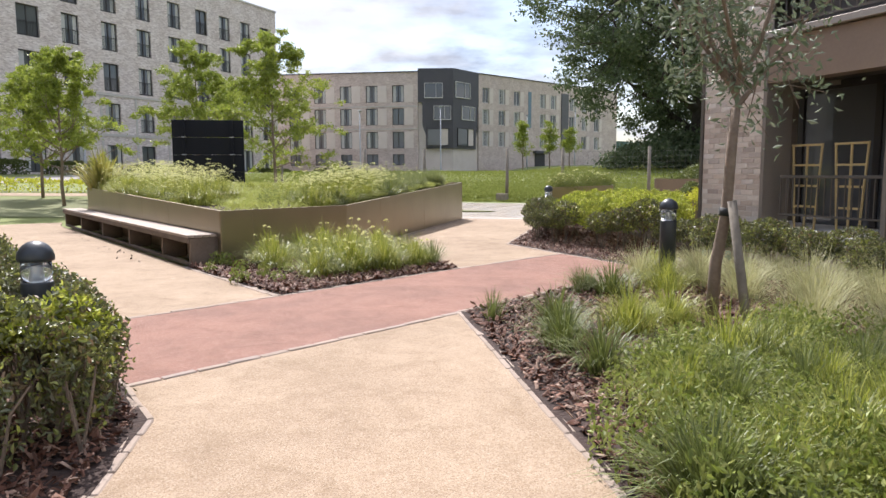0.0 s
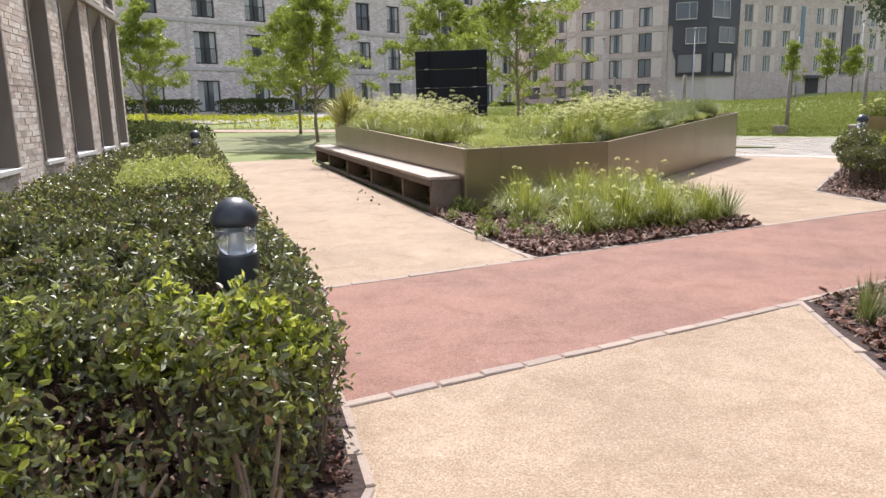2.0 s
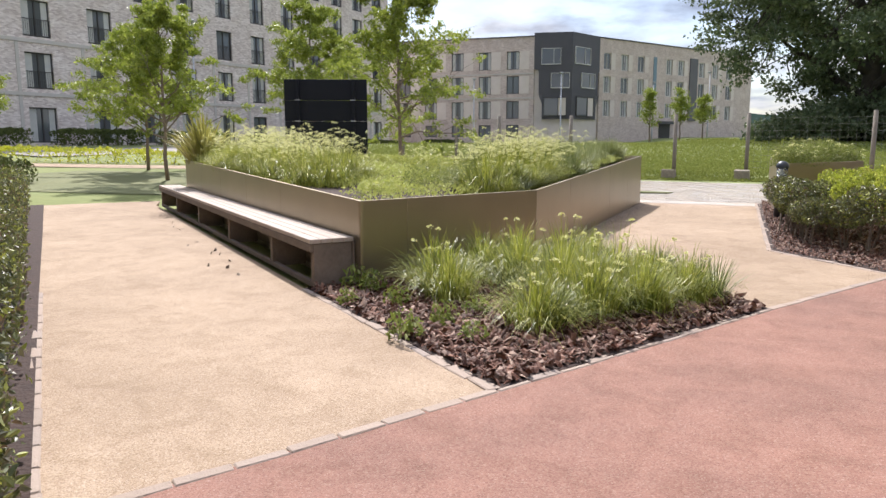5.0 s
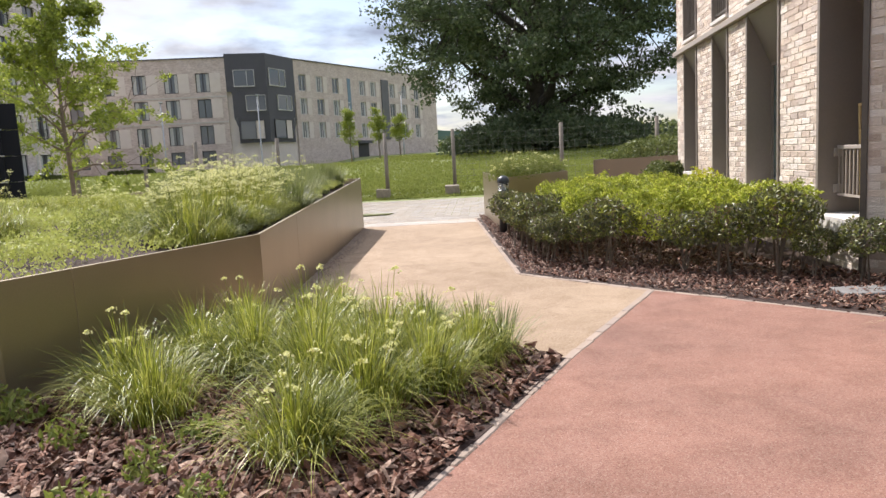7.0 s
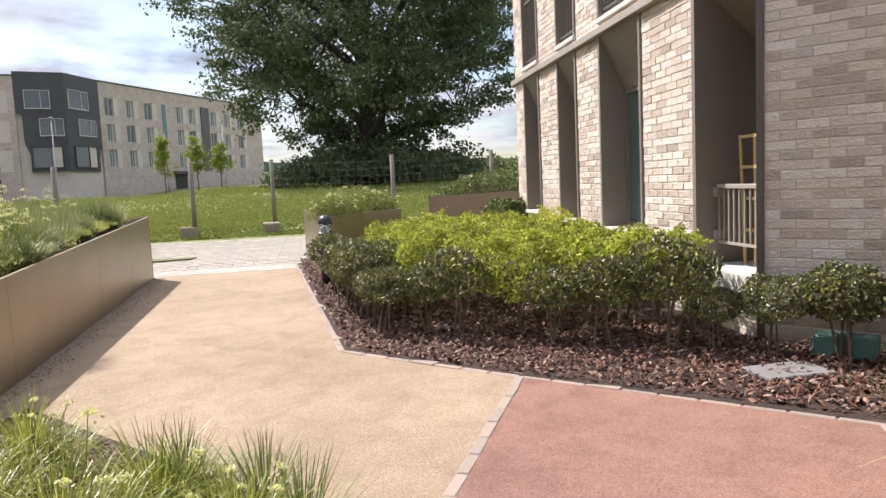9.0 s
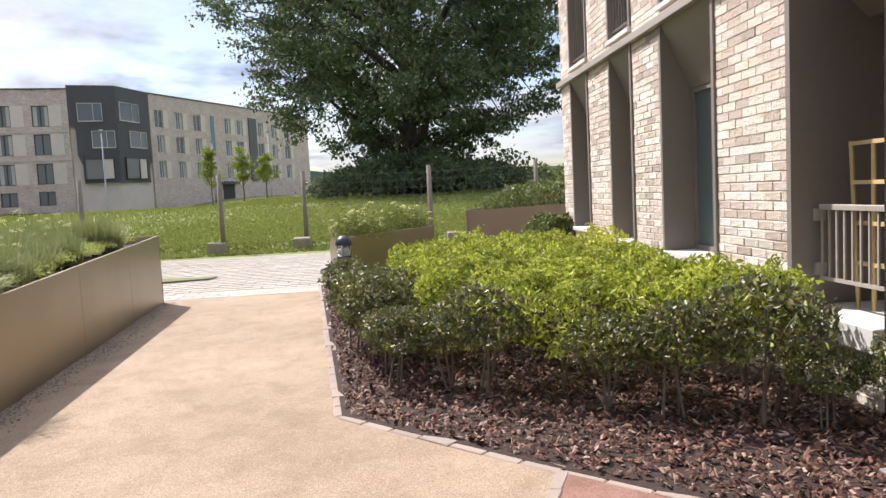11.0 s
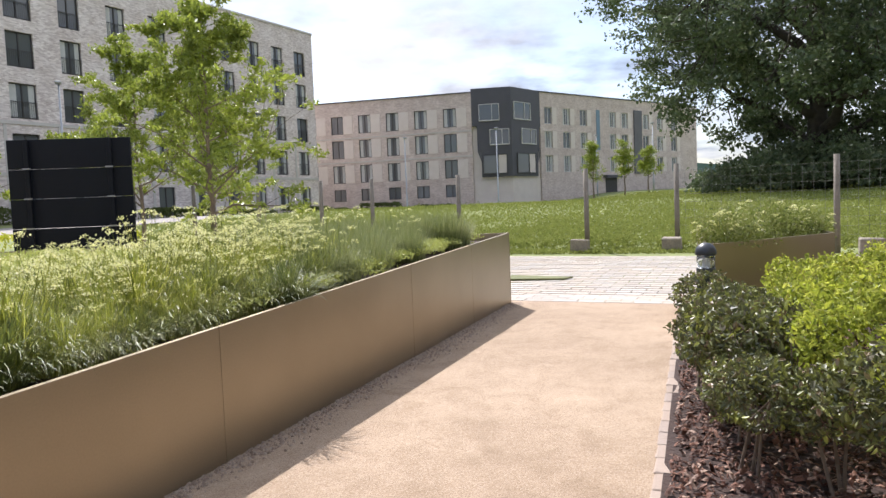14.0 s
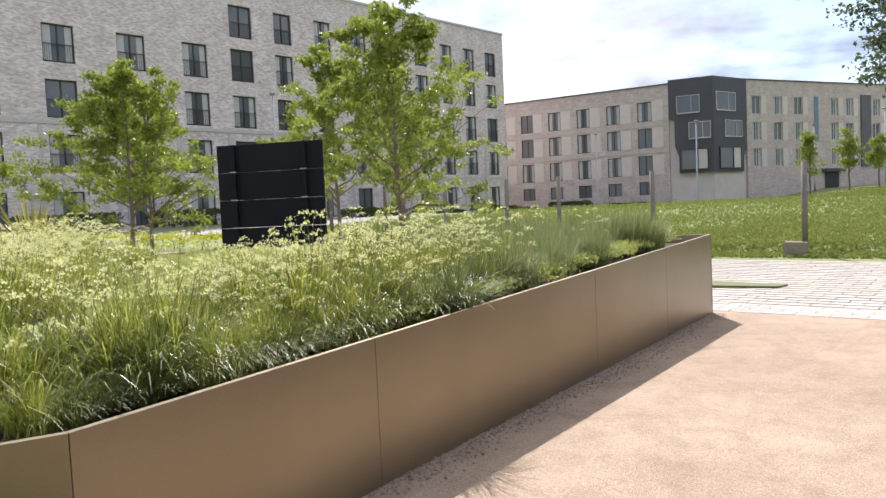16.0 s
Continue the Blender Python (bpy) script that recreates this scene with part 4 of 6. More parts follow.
# west railing and brackets take the paler trim tone: sunlight put into the coat
railing(right_bld, L0 + 0.10, FAR - 0.07, 0.17, 0.65, 0.60, 0.085, "bronze metal balcony railing, coat paled for the sun on it", M_TAUPE_LT)
for z in (0.74, 1.13):
    part("bracket", Geo().box(L0 + 0.061, L0 + 0.10, 0.13, 0.21, z, z + 0.09).mesh("bracket", M_TAUPE_LT, bevel=0.004), right_bld)
upper = Geo().box(L0, FAR, 0.0, 0.55, STRING + 0.09, WTOP)
part("upper_wall", upper.mesh("upper_wall", M_MORTAR), right_bld)
bw = Brickwork(right_bld)
bw.fill(L0, FAR, STRING + 0.092, WTOP)
bw.done()

south = thing("apartment_building", frame_at(W0, SD), "shaded buff brick front with a railed corner loggia", "building")
SW, SE = 1.18, 3.05
part("corner_pier", Geo().box(0.0, SW, 0.0, 0.11, 0.0, WTOP).mesh("corner_pier", M_MORTAR), south)
part("plinth", Geo().box(SW, 9.0, 0.0, 0.30, 0.0, 0.36).mesh("plinth", M_MORTAR), south)
part("wall", Geo().box(SE, 9.0, 0.0, 0.30, 0.36, WTOP).mesh("wall", M_MORTAR), south)
# set-back wall above, its shade put into the dark interior tone
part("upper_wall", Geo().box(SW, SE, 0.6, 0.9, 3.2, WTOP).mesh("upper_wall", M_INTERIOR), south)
bw = Brickwork(south)
bw.fill(0.03, SW, 0.002, WTOP, 190)
bw.fill(SW, 9.0, 0.002, 0.36)
bw.fill(SE, 9.0, 0.36, WTOP)
bw.done()
part("corner_trim", Geo().box(-0.025, 0.026, -0.03, 0.112, 0.0, WTOP).mesh("corner_trim", M_RAIL), south)
part("loggia_slab", Geo().box(SW + 0.004, SE - 0.004, -0.06, 1.45, 0.362, 0.515).mesh("loggia_slab", M_SILL, bevel=0.006), south, "pale concrete balcony slab")
part("reveal", Geo().box(SW + 0.003, SW + 0.06, -0.03, 0.45, 0.518, STRING).mesh("reveal", M_TAUPE), south)
part("reveal", Geo().box(SE - 0.06, SE - 0.003, -0.03, 1.4, 0.518, STRING).mesh("reveal", M_TAUPE), south)
part("lintel_panel", Geo().box(SW + 0.062, SE - 0.062, -0.02, 0.25, 2.50, 3.07).mesh("lintel_panel", M_FASCIA), south, "taupe metal fascia over the loggia")
part("balcony_edge", Geo().box(SW, SE, -0.10, 0.2, 3.085, 3.17).mesh("balcony_edge", M_TAUPE_LT, bevel=0.004), south)
railing(south, SW + 0.24, SE - 0.14, 0.10, 0.66, 0.60, 0.095, "dark metal balcony railing")
railing(south, SW + 0.3, SE - 0.06, -0.02, 3.175, 1.05, 0.11, "dark metal balcony railing")
gl = part("glazed_door", Geo().box(SW - 0.7, SW - 0.6, 1.4, 1.46, 0.518, 2.62).box(1.75, 1.85, 1.4, 1.46, 0.518, 2.62).box(SE - 0.2, SE - 0.1, 1.4, 1.46, 0.518, 2.62)
          .box(SW - 0.6, SE - 0.2, 1.4, 1.46, 2.5, 2.62).mesh("glazed_door", M_WINFRAME), south)
part("pane", Geo().box(SW - 0.7, SE - 0.1, 1.43, 1.435, 0.52, 2.6).mesh("pane", M_GLASS), gl)
# ceiling in the same dark tone, shade given as colour
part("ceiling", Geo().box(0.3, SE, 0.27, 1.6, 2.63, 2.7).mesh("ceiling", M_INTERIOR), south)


def trellis(m, label):
    t = thing("trellis", m, label, "trellis", "loggia trellises")
    for k, (xb, xt) in enumerate(((-0.16, -0.26), (0.0, 0.0), (0.16, 0.26))):
        part("upright", Geo().tube([(xb, 0, 0), (xt * 0.9, 0, 1.16)], [0.016, 0.016], 6).mesh("upright", M_TRELLIS), t)
    for z, w in ((0.3, 0.17), (0.58, 0.19), (0.86, 0.21), (1.13, 0.235)):
        part("rung", Geo().box(-w, w, -0.014, 0.014, z, z + 0.028).mesh("rung", M_TRELLIS), t)


trellis(frame_at(W0 + SD * 1.52 + IN * 0.45 + Vector((0, 0, 0.52)), SD), "fan-shaped pale pine trellis standing in the loggia")
trellis(frame_at(W0 + SD * 2.19 + IN * 0.45 + Vector((0, 0, 0.52)), SD), "fan-shaped pale pine trellis standing in the loggia")
trellis(frame_at(W0 + WN * 0.33 + WD * 0.60 + Vector((0, 0, 0.52)), WD), "fan-shaped yellow pine trellis behind the balcony railing")

# mass behind the fronts
core = Geo()
c0 = [W0 + SD * 3.2 + IN * 0.31, W0 + SD * 9 + IN * 0.31, W0 + SD * 9 + IN * 8, W0 + WD * FAR + WN * 8, W0 + WD * FAR + WN * 0.6, W0 + WD * 3.4 + WN * 0.6, W0 + WD * 1.15 + WN * 1.75, W0 + SD * 3.2 + IN * 1.6]
core.prism([(p.x, p.y) for p in c0], 0, WTOP)
solid("building_core", core.mesh("building_core", M_MORTAR), "plain inner walls of the brick apartment building", "building", kind="structure")
c1 = [W0, W0 + SD * 9, W0 + SD * 9 + IN * 8, W0 + WD * FAR + WN * 8, W0 + WD * FAR]
solid("building_roof", Geo().prism([(p.x, p.y) for p in c1], WTOP + 0.003, WTOP + 0.2).mesh("building_roof", M_ROOF), "flat roof of the brick apartment building", "roof", kind="structure")

# left-hand building
LB0, LBD = Vector((-9.9, 15.17, 0)), Vector((0.549, -0.836, 0))
LL = 13.4
left_bld = thing("apartment_building", frame_at(LB0 + LBD * LL, -LBD), "pale buff brick apartment building with a row of taupe window bays", "building")
ops = [(LL - b, LL - a, 0.72, 2.4) for a, b in ((0.3, 1.2), (1.78, 2.86), (3.56, 4.85), (5.55, 6.5), (7.56, 8.86), (9.7, 10.95), (11.8, 13.05))]
court_front(left_bld, LL, ops, WTOP, 3.17, 0)
part("rear_mass", Geo().box(0.0, LL, 0.42, 9, 0, WTOP).mesh("rear_mass", M_MORTAR), left_bld)
part("roof", Geo().box(-0.05, LL + 0.05, -0.05, 9.05, WTOP + 0.003, WTOP + 0.2).mesh("roof", M_ROOF), left_bld)
solid("wall_south", Geo().box(-14, 16, -12.3, -12, 0, 6).mesh("wall_south", M_MORTAR), "plain brick-coloured wall closing the court", "wall", kind="structure")

# ---- far building along the lawn ----


def sash(w, h, frame_mat, curtain, rail):
    """A tall window as frame, panes and balustrade, x across, outward -y."""
    fr = Geo().box(0, w, -0.02, 0.1, 0, 0.07).box(0, w, -0.02, 0.1, h - 0.07, h).box(0, 0.07, -0.02, 0.1, 0.07, h - 0.07).box(w - 0.07, w, -0.02, 0.1, 0.07, h - 0.07)
    fr.box(w * 0.5 - 0.04, w * 0.5 + 0.04, -0.01, 0.09, 0.07, h - 0.07)
    pane = Geo().box(0.07, w - 0.07, 0.05, 0.06, 0.07, h - 0.07)
    out = [fr.mesh("window", frame_mat), pane.mesh("pane", M_GLASS)]
    r = None
    if rail:
        r = Geo().box(0.0, w, -0.10, -0.07, 1.05, 1.1).box(0.0, w, -0.10, -0.07, 0.06, 0.1)
        n = int(w / 0.12)
        for i in range(n + 1):
            r.box(i * w / n - 0.008, i * w / n + 0.008, -0.092, -0.078, 0.1, 1.05)
        r = r.mesh("railing", M_WINFRAME)
    c = Geo().box(0.075, w * 0.30, 0.03, 0.045, 0.08, h - 0.08).box(w * 0.74, w - 0.075, 0.03, 0.045, 0.08, h - 0.08).mesh("curtain", M_CURTAIN) if curtain else None
    return out, r, c


def place_window(bld, kit, x, z, y=0.0):
    (fr, pane), rail, curtain = kit
    w = part("window", fr, bld, m=pose(x, y, z))
    part("pane", pane, w)
    if rail:
        part("balustrade", rail, w, "slim dark balustrade", kind="stuff")
    if curtain and random.random() < 0.75:
        part("curtain", curtain, w)
    return w


def windowed_wall(bld, L, z0, z1, holes, thick=0.35, depth_mat=None, material=None):
    """A wall with real openings; holes are (x, z, w, h)."""
    xs = sorted({0.0, L, *[h[0] for h in holes], *[h[0] + h[2] for h in holes]})
    zs = sorted({z0, z1, *[h[1] for h in holes], *[h[1] + h[3] for h in holes]})
    g = Geo()
    for i in range(len(xs) - 1):
        run = None
        for k in range(len(zs) - 1):
            mx, mz = (xs[i] + xs[i + 1]) / 2, (zs[k] + zs[k + 1]) / 2
            hole = any(h[0] < mx < h[0] + h[2] and h[1] < mz < h[1] + h[3] for h in holes)
            if not hole:
                run = (run[0], zs[k + 1]) if run else (zs[k], zs[k + 1])
            if (hole or k == len(zs) - 2) and run:
                g.box(xs[i], xs[i + 1], 0, thick, *run)
                run = None
    part("wall", g.mesh("wall", material), bld)


AL, AB = 62.0, -0.3
bld_a = thing("apartment_block", frame_at(A0 - AD * AL, AD), "long grey-buff brick apartment block, five storeys, dark windows", "building")
cols_a = [-58, -53.5, -49.3, -45.3, -41.2, -37.0, -32.8, -29.3, -25.75, -22.2, -18.7, -15.2, -11.8, -8.7, -5.7, -2.65]
rows_a = [16.55, 13.5, 10.25, 7.05, 3.65]
kit_u = [sash(1.75, 2.25, M_WINFRAME, True, True), sash(1.5, 2.25, M_WINFRAME, True, True)]
kit_g = [sash(1.75, 2.2, M_WINFRAME, True, False), sash(1.5, 2.2, M_WINFRAME, True, False)]
holes = []
for c in cols_a:
    for k, top in enumerate(rows_a):
        if k == 0 and c < -30:
            continue
        wide = 0 if c < -28 else 1
        w, h = (1.75, 1.5)[wide], 2.25 if k < 4 else 2.2
        holes.append((c + AL, top - h, w, h, wide, k))
windowed_wall(bld_a, AL, AB, 18.5, [h[:4] for h in holes], material=M_FACADE)
for x, z, w, h, wide, k in holes:
    place_window(bld_a, (kit_u if k < 4 else kit_g)[wide], x, z, 0.16)
for z in (4.35, 7.62):
    part("band", Geo().box(0.002, AL - 0.002, -0.06, -0.002, z, z + 0.22).mesh("band", M_BAND), bld_a, "pale stone band")
for c in cols_a:
    part("pilaster", Geo().box(c + AL - 0.55, c + AL - 0.35, -0.05, -0.002, AB, 4.34).mesh("pilaster", M_BAND), bld_a)
    part("pilaster", Geo().box(c + AL - 0.55, c + AL - 0.35, -0.05, -0.002, 4.58, 7.61).mesh("pilaster", M_BAND), bld_a)
part("end_wall", Geo().box(AL, AL + 0.01, 0, 12, AB, 18.5).mesh("end_wall", M_FACADE), bld_a)
# added dark fill behind the windows, in place of unlit rooms
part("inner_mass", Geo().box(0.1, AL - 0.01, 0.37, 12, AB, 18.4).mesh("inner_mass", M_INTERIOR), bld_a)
part("coping", Geo().box(-0.05, AL + 0.06, -0.08, 0.5, 18.503, 18.68).mesh("coping", M_BAND), bld_a, "pale stone coping")
part("roof", Geo().box(0, AL, 0.5, 12.2, 18.45, 18.6).mesh("roof", M_ROOF), bld_a)

# ---- far building with the charcoal corner ----
CL, CLD = Vector((-0.26, 86.8, 0)), Vector((-0.9863, 0.165, 0))
CR, CRD = Vector((7.3, 90.8, 0)), Vector((0.7314, 0.682, 0))
CK = Vector((4.0, 86.6, 0))
CZ = 0.1
LCL = 34.0
bld_cl = thing("corner_block", frame_at(CL - (-CLD) * LCL, -CLD), "buff brick four-storey block with paired windows and pale panels", "building")
kit_c = sash(1.45, 2.0, M_WINFRAME, True, False)
holes = []
s = 1.7
while s < LCL - 3:
    for z in (9.78, 7.05, 4.25):
        holes.append((LCL - s - 1.45, z, 1.45, 2.0))
    holes.append((LCL - s - 1.45, 2.2, 1.45, 1.35))
    s += 3.28
windowed_wall(bld_cl, LCL, CZ, 13.3, holes, 0.3, material=M_FACADE_C)
low_c = sash(1.45, 1.35, M_WINFRAME, False, False)
for x, z, w, h in holes:
    place_window(bld_cl, kit_c if h > 1.5 else low_c, x, z, 0.12)
    if h > 1.5:
        part("panel", Geo().box(x + w + 0.01, x + w + 1.15, -0.03, -0.003, z, z + h).mesh("panel", M_PALEPANEL), bld_cl)
for z in (6.5, 9.2):
    part("band", Geo().box(0, LCL - 0.004, -0.05, -0.002, z, z + 0.16).mesh("band", M_BAND), bld_cl)
# added fill, coloured dark like rooms in shade
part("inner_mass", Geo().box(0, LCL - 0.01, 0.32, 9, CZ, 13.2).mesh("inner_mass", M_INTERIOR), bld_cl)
part("coping", Geo().box(0, LCL, -0.1, 0.4, 13.303, 13.42).mesh("coping", M_GREYCLAD), bld_cl)
LCR = 31.0
bld_cr = thing("corner_block", frame_at(CR, CRD), "buff brick four-storey block with pale paired windows", "building")
holes = []
kit_r = sash(1.25, 1.9, M_WINPALE, True, False)
for s in (0.7, 3.75, 6.75, 12.2, 14.6, 19.0, 22.0, 25.2):
    for z in (10.1, 7.4, 4.65):
        holes.append((s, z, 1.25, 1.9))
windowed_wall(bld_cr, LCR, CZ, 13.6, holes, 0.3, material=M_FACADE_C)
for x, z, w, h in holes:
    place_window(bld_cr, kit_r, x, z, 0.12)
    part("panel", Geo().box(x + w + 0.01, x + w + 0.75, -0.03, -0.003, z, z + h).mesh("panel", M_PALEPANEL), bld_cr)
part("blue_strip", Geo().box(9.7, 10.35, -0.04, -0.003, 7.3, 12.1).mesh("blue_strip", M_BLUEPANEL), bld_cr, "blue-grey glazed strip")
part("grey_bay", Geo().box(17.0, 18.6, -0.15, -0.003, 4.4, 12.4).mesh("grey_bay", M_GREYCLAD2), bld_cr, "dark grey clad bay")
part("entrance", Geo().box(10.8, 13.8, -0.6, -0.01, 3.9, 4.25).mesh("entrance", M_GREYCLAD), bld_cr, "dark entrance canopy")
part("doorway", Geo().box(11.2, 13.4, -0.04, -0.003, CZ, 3.9).mesh("doorway", M_WINFRAME), bld_cr)
# dark solid added for the shaded rooms behind the openings
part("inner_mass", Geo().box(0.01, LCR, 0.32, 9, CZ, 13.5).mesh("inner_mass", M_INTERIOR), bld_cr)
part("end_wall", Geo().box(LCR, LCR + 0.3, 0.0, 9, CZ, 13.6).mesh("end_wall", M_FACADE_C), bld_cr)
part("coping", Geo().box(0, LCR + 0.3, -0.1, 0.4, 13.603, 13.72).mesh("coping", M_GREYCLAD), bld_cr)
grey = thing("corner_tower", Matrix(), "charcoal metal-clad building corner with offset windows", "building")
gp = [CL, CK, CR, CR + Vector((-4, 6, 0)), CL + Vector((2, 7, 0))]
part("base_wall", Geo().prism([(p.x, p.y + 0.35) for p in gp], CZ, 13.5).mesh("base_wall", M_PALEPANEL), grey)
ld, rd = (CK - CL).normalized(), (CR - CK).normalized()
for z0, z1, il, ir in ((9.72, 13.72, 0.0, 0.0), (6.95, 9.717, 0.55, 0.25), (4.2, 6.947, 0.95, 0.6)):
    foot = [CL + ld * il, CK, CR - rd * ir, CR - rd * ir + Vector((-2, 3, 0)), CL + ld * il + Vector((0.5, 3, 0))]
    part("cladding", Geo().prism([(p.x, p.y) for p in foot], z0, z1).mesh("cladding", M_GREYCLAD), grey)
for z, q in ((9.716, 0.55), (6.946, 0.4)):
    for e, d in ((CL + ld * (0.95 - q), ld), (CR - rd * 0.05, -rd)):
        wedge = Geo()
        o, up, deep = Vector((0, 0.12, 0)), Vector((0, 0, z)), Vector((0, 0.9, 0))
        low = up - Vector((0, 0, 1.1))
        wedge.v = [tuple(v) for v in (e + o + up, e + o + d * q + up, e + o + d * q + low, e + deep + up, e + d * q + deep + up, e + d * q + deep + low)]
        wedge.f = [(0, 2, 1), (3, 4, 5), (0, 1, 4, 3), (1, 2, 5, 4), (2, 0, 3, 5)]
        part("facet", wedge.mesh("facet", M_GREYCLAD2), grey, "sloping grey facet")
for a, b, wins in ((CL, CK, ((0.8, 10.2, 2.2, 1.8, M_WINPALE), (1.9, 7.6, 2.1, 1.7, M_WINPALE), (1.1, 4.5, 2.6, 2.1, M_WINFRAME))),
                   (CK, CR, ((0.4, 10.3, 3.0, 1.9, M_WINPALE), (1.7, 7.7, 2.7, 1.7, M_WINPALE), (0.8, 4.5, 3.4, 2.2, M_WINFRAME)))):
    mm = frame_at(a, b - a)
    for x, z, w, h, fm in wins:
        wv = part("window", Geo().box(x, x + w, -0.12, -0.004, z, z + 0.1).box(x, x + w, -0.12, -0.004, z + h - 0.06, z + h).box(x, x + 0.06, -0.12, -0.004, z + 0.1, z + h - 0.06)
                  .box(x + w - 0.06, x + w, -0.12, -0.004, z + 0.1, z + h - 0.06).box(x + w * 0.62, x + w * 0.62 + 0.06, -0.12, -0.004, z + 0.1, z + h - 0.1).mesh("window", fm), grey, m=mm)
        part("pane", Geo().box(x + 0.06, x + w - 0.06, -0.05, -0.003, z + 0.1, z + h - 0.06).mesh("pane", M_GLASS), wv)
        if z < 5:
            part("curtain", Geo().box(x + w * 0.62 + 0.06, x + w - 0.07, -0.058, -0.052, z + 0.1, z + h - 0.06).mesh("curtain", M_PALEPANEL), wv)

# ---- trees ----


def skeleton_tree(rng, height, trunk_r, first, reach, limbs, lean=(0, 0), rise=0.6, subs=4, crown_taper=0.75, limb_r=0.55):
    """Trunk and limbs as tapered tubes; returns the wood and the twig ends."""
    wood, ends = Geo(), []
    tp = [Vector((lean[0] * t + 0.04 * height * 0.1 * rng.normal(), lean[1] * t + 0.04 * height * 0.1 * rng.normal(), height * t)) for t in np.linspace(0, 1, 8)]
    tp[0] = Vector((0, 0, -0.1))
    wood.tube(tp, [trunk_r * (1.0 - 0.86 * i / 7) for i in range(8)], 8)
    for i in range(limbs):
        f = first + (0.97 - first) * (i + rng.uniform(0, 0.8)) / limbs
        k = min(int(f * 7), 6)
        p = tp[k].lerp(tp[k + 1], f * 7 - k)
        an = i * 2.4 + rng.uniform(-0.5, 0.5)
        g = (f - first) / (1 - first)
        ln = reach * (1.0 - crown_taper * g) * rng.uniform(0.82, 1.08)
        d = Vector((math.cos(an), math.sin(an), rise * rng.uniform(0.5, 1.3)))
        pts = [p]
        for j in range(1, 5):
            d = (d + Vector(rng.normal(0, 0.16, 3)) + Vector((0, 0, 0.05))).normalized()
            pts.append(pts[-1] + d * ln / 4)
        r0 = trunk_r * (1 - 0.86 * f) * limb_r
        wood.tube(pts, [r0, r0 * 0.8, r0 * 0.55, r0 * 0.35, r0 * 0.15], 5, False)
        ends += [(q, 0.8) for q in pts[1:]] + [(a.lerp(b, 0.5), 0.8) for a, b in zip(pts[1:-1], pts[2:])]
        for s in range(subs):
            q0 = pts[rng.integers(1, 5)]
            dd = (d + Vector(rng.normal(0, 0.75, 3))).normalized()
            l2 = ln * rng.uniform(0.25, 0.5)
            q1, q2 = q0 + dd * l2 * 0.5, q0 + dd * l2 + Vector((0, 0, -0.05 * l2))
            wood.tube([q0, q1, q2], [r0 * 0.35, r0 * 0.22, r0 * 0.08], 4, False)
            ends += [(q1, 0.7), (q2, 1.0), (q1.lerp(q2, 0.5), 0.9)]
    return wood, ends


def tree(name, m, label, rng, height, trunk_r, first, reach, limbs, leaf, bark, per, size, cloud, rise=0.6, subs=4, taper=0.75, category="tree", group="", lean=(0, 0)):
    t = thing(name, m, label, category, group)
    wood, ends = skeleton_tree(rng, height, trunk_r, first, reach, limbs, lean, rise, subs, taper)
    part("trunk", wood.mesh("trunk", bark, True), t)
    pl, sz = [], []
    ends = [(e, w) for e, w in ends if noise.noise((e.x * 1.5, e.y * 1.5, e.z * 2.2 + height)) > -0.14]
    for e, w in ends:
        for _ in range(max(1, int(per * w * rng.uniform(0.5, 1.4)))):
            pl.append(tuple(np.array(e) + rng.normal(0, cloud, 3) * (1, 1, 0.6)))
            sz.append(size * rng.uniform(0.6, 1.3))
    part("crown", leaf_mesh("crown", pl, sz, leaf, rng, -0.25, 0.42), t, kind="stuff")
    return t


YT = "young broad-leaved tree with light green leaves"
for k, (x, y, h, reach) in enumerate(((-3.45, 24.99, 5.7, 1.9), (-10.4, 24.6, 5.0, 1.75), (-13.0, 28.0, 5.0, 1.6), (-7.65, 29.9, 5.9, 1.8), (-19.0, 26.2, 5.0, 1.6),
                                      (-9.0, 38.0, 5.5, 1.6))):
    tree("young_tree", pose(x, y, land(x, y), 0, 0, 50 * k), YT + (" by the lawn" if k in (1, 2, 4) else " behind the planter"), np.random.default_rng(20 + k), h, 0.066, 0.22, reach * 1.5, 30,
         L_YOUNG, M_BARK, 46, 0.12, 0.09, 0.62, 5, 0.84, "tree", "young court trees")
for k, (x, y, h) in enumerate(((11.5, 79.0, 5.4), (14.4, 78.6, 4.9), (16.5, 78.2, 4.2), (-18.0, 84.0, 6.0))):
    tree("street_tree", pose(x, y, land(x, y)), "small young street tree before the far block", np.random.default_rng(60 + k), h, 0.08, 0.3, 1.35, 18, L_YOUNG, M_BARK, 16, 0.22, 0.2, 1.1, 3, 0.7,
         "tree", "street trees")

oak = thing("oak_tree", pose(23.0, 58.0, land(23.0, 58)), "large old dark-leaved tree with wide low limbs", "tree")
rng = np.random.default_rng(17)
OAK_H = (2.6, 4.5, 5.5, 7.0, 10.0, 12.5, 15.0, 18.0, 21.0, 23.5)
OAK_R = (3.4, 7.2, 9.4, 11.0, 11.8, 13.6, 14.0, 12.0, 7.8, 2.2)
wood = Geo()
bole = [Vector((0, 0, -0.2)), Vector((0.05, 0, 1.2)), Vector((0.15, 0.1, 3.0)), Vector((0.25, 0.2, 6.0)), Vector((0.5, 0.2, 11.0)), Vector((0.7, 0.3, 17.0)), Vector((0.8, 0.3, 22.0))]
wood.tube(bole, [1.2, 0.85, 0.68, 0.48, 0.32, 0.2, 0.07], 12)
boughs = []
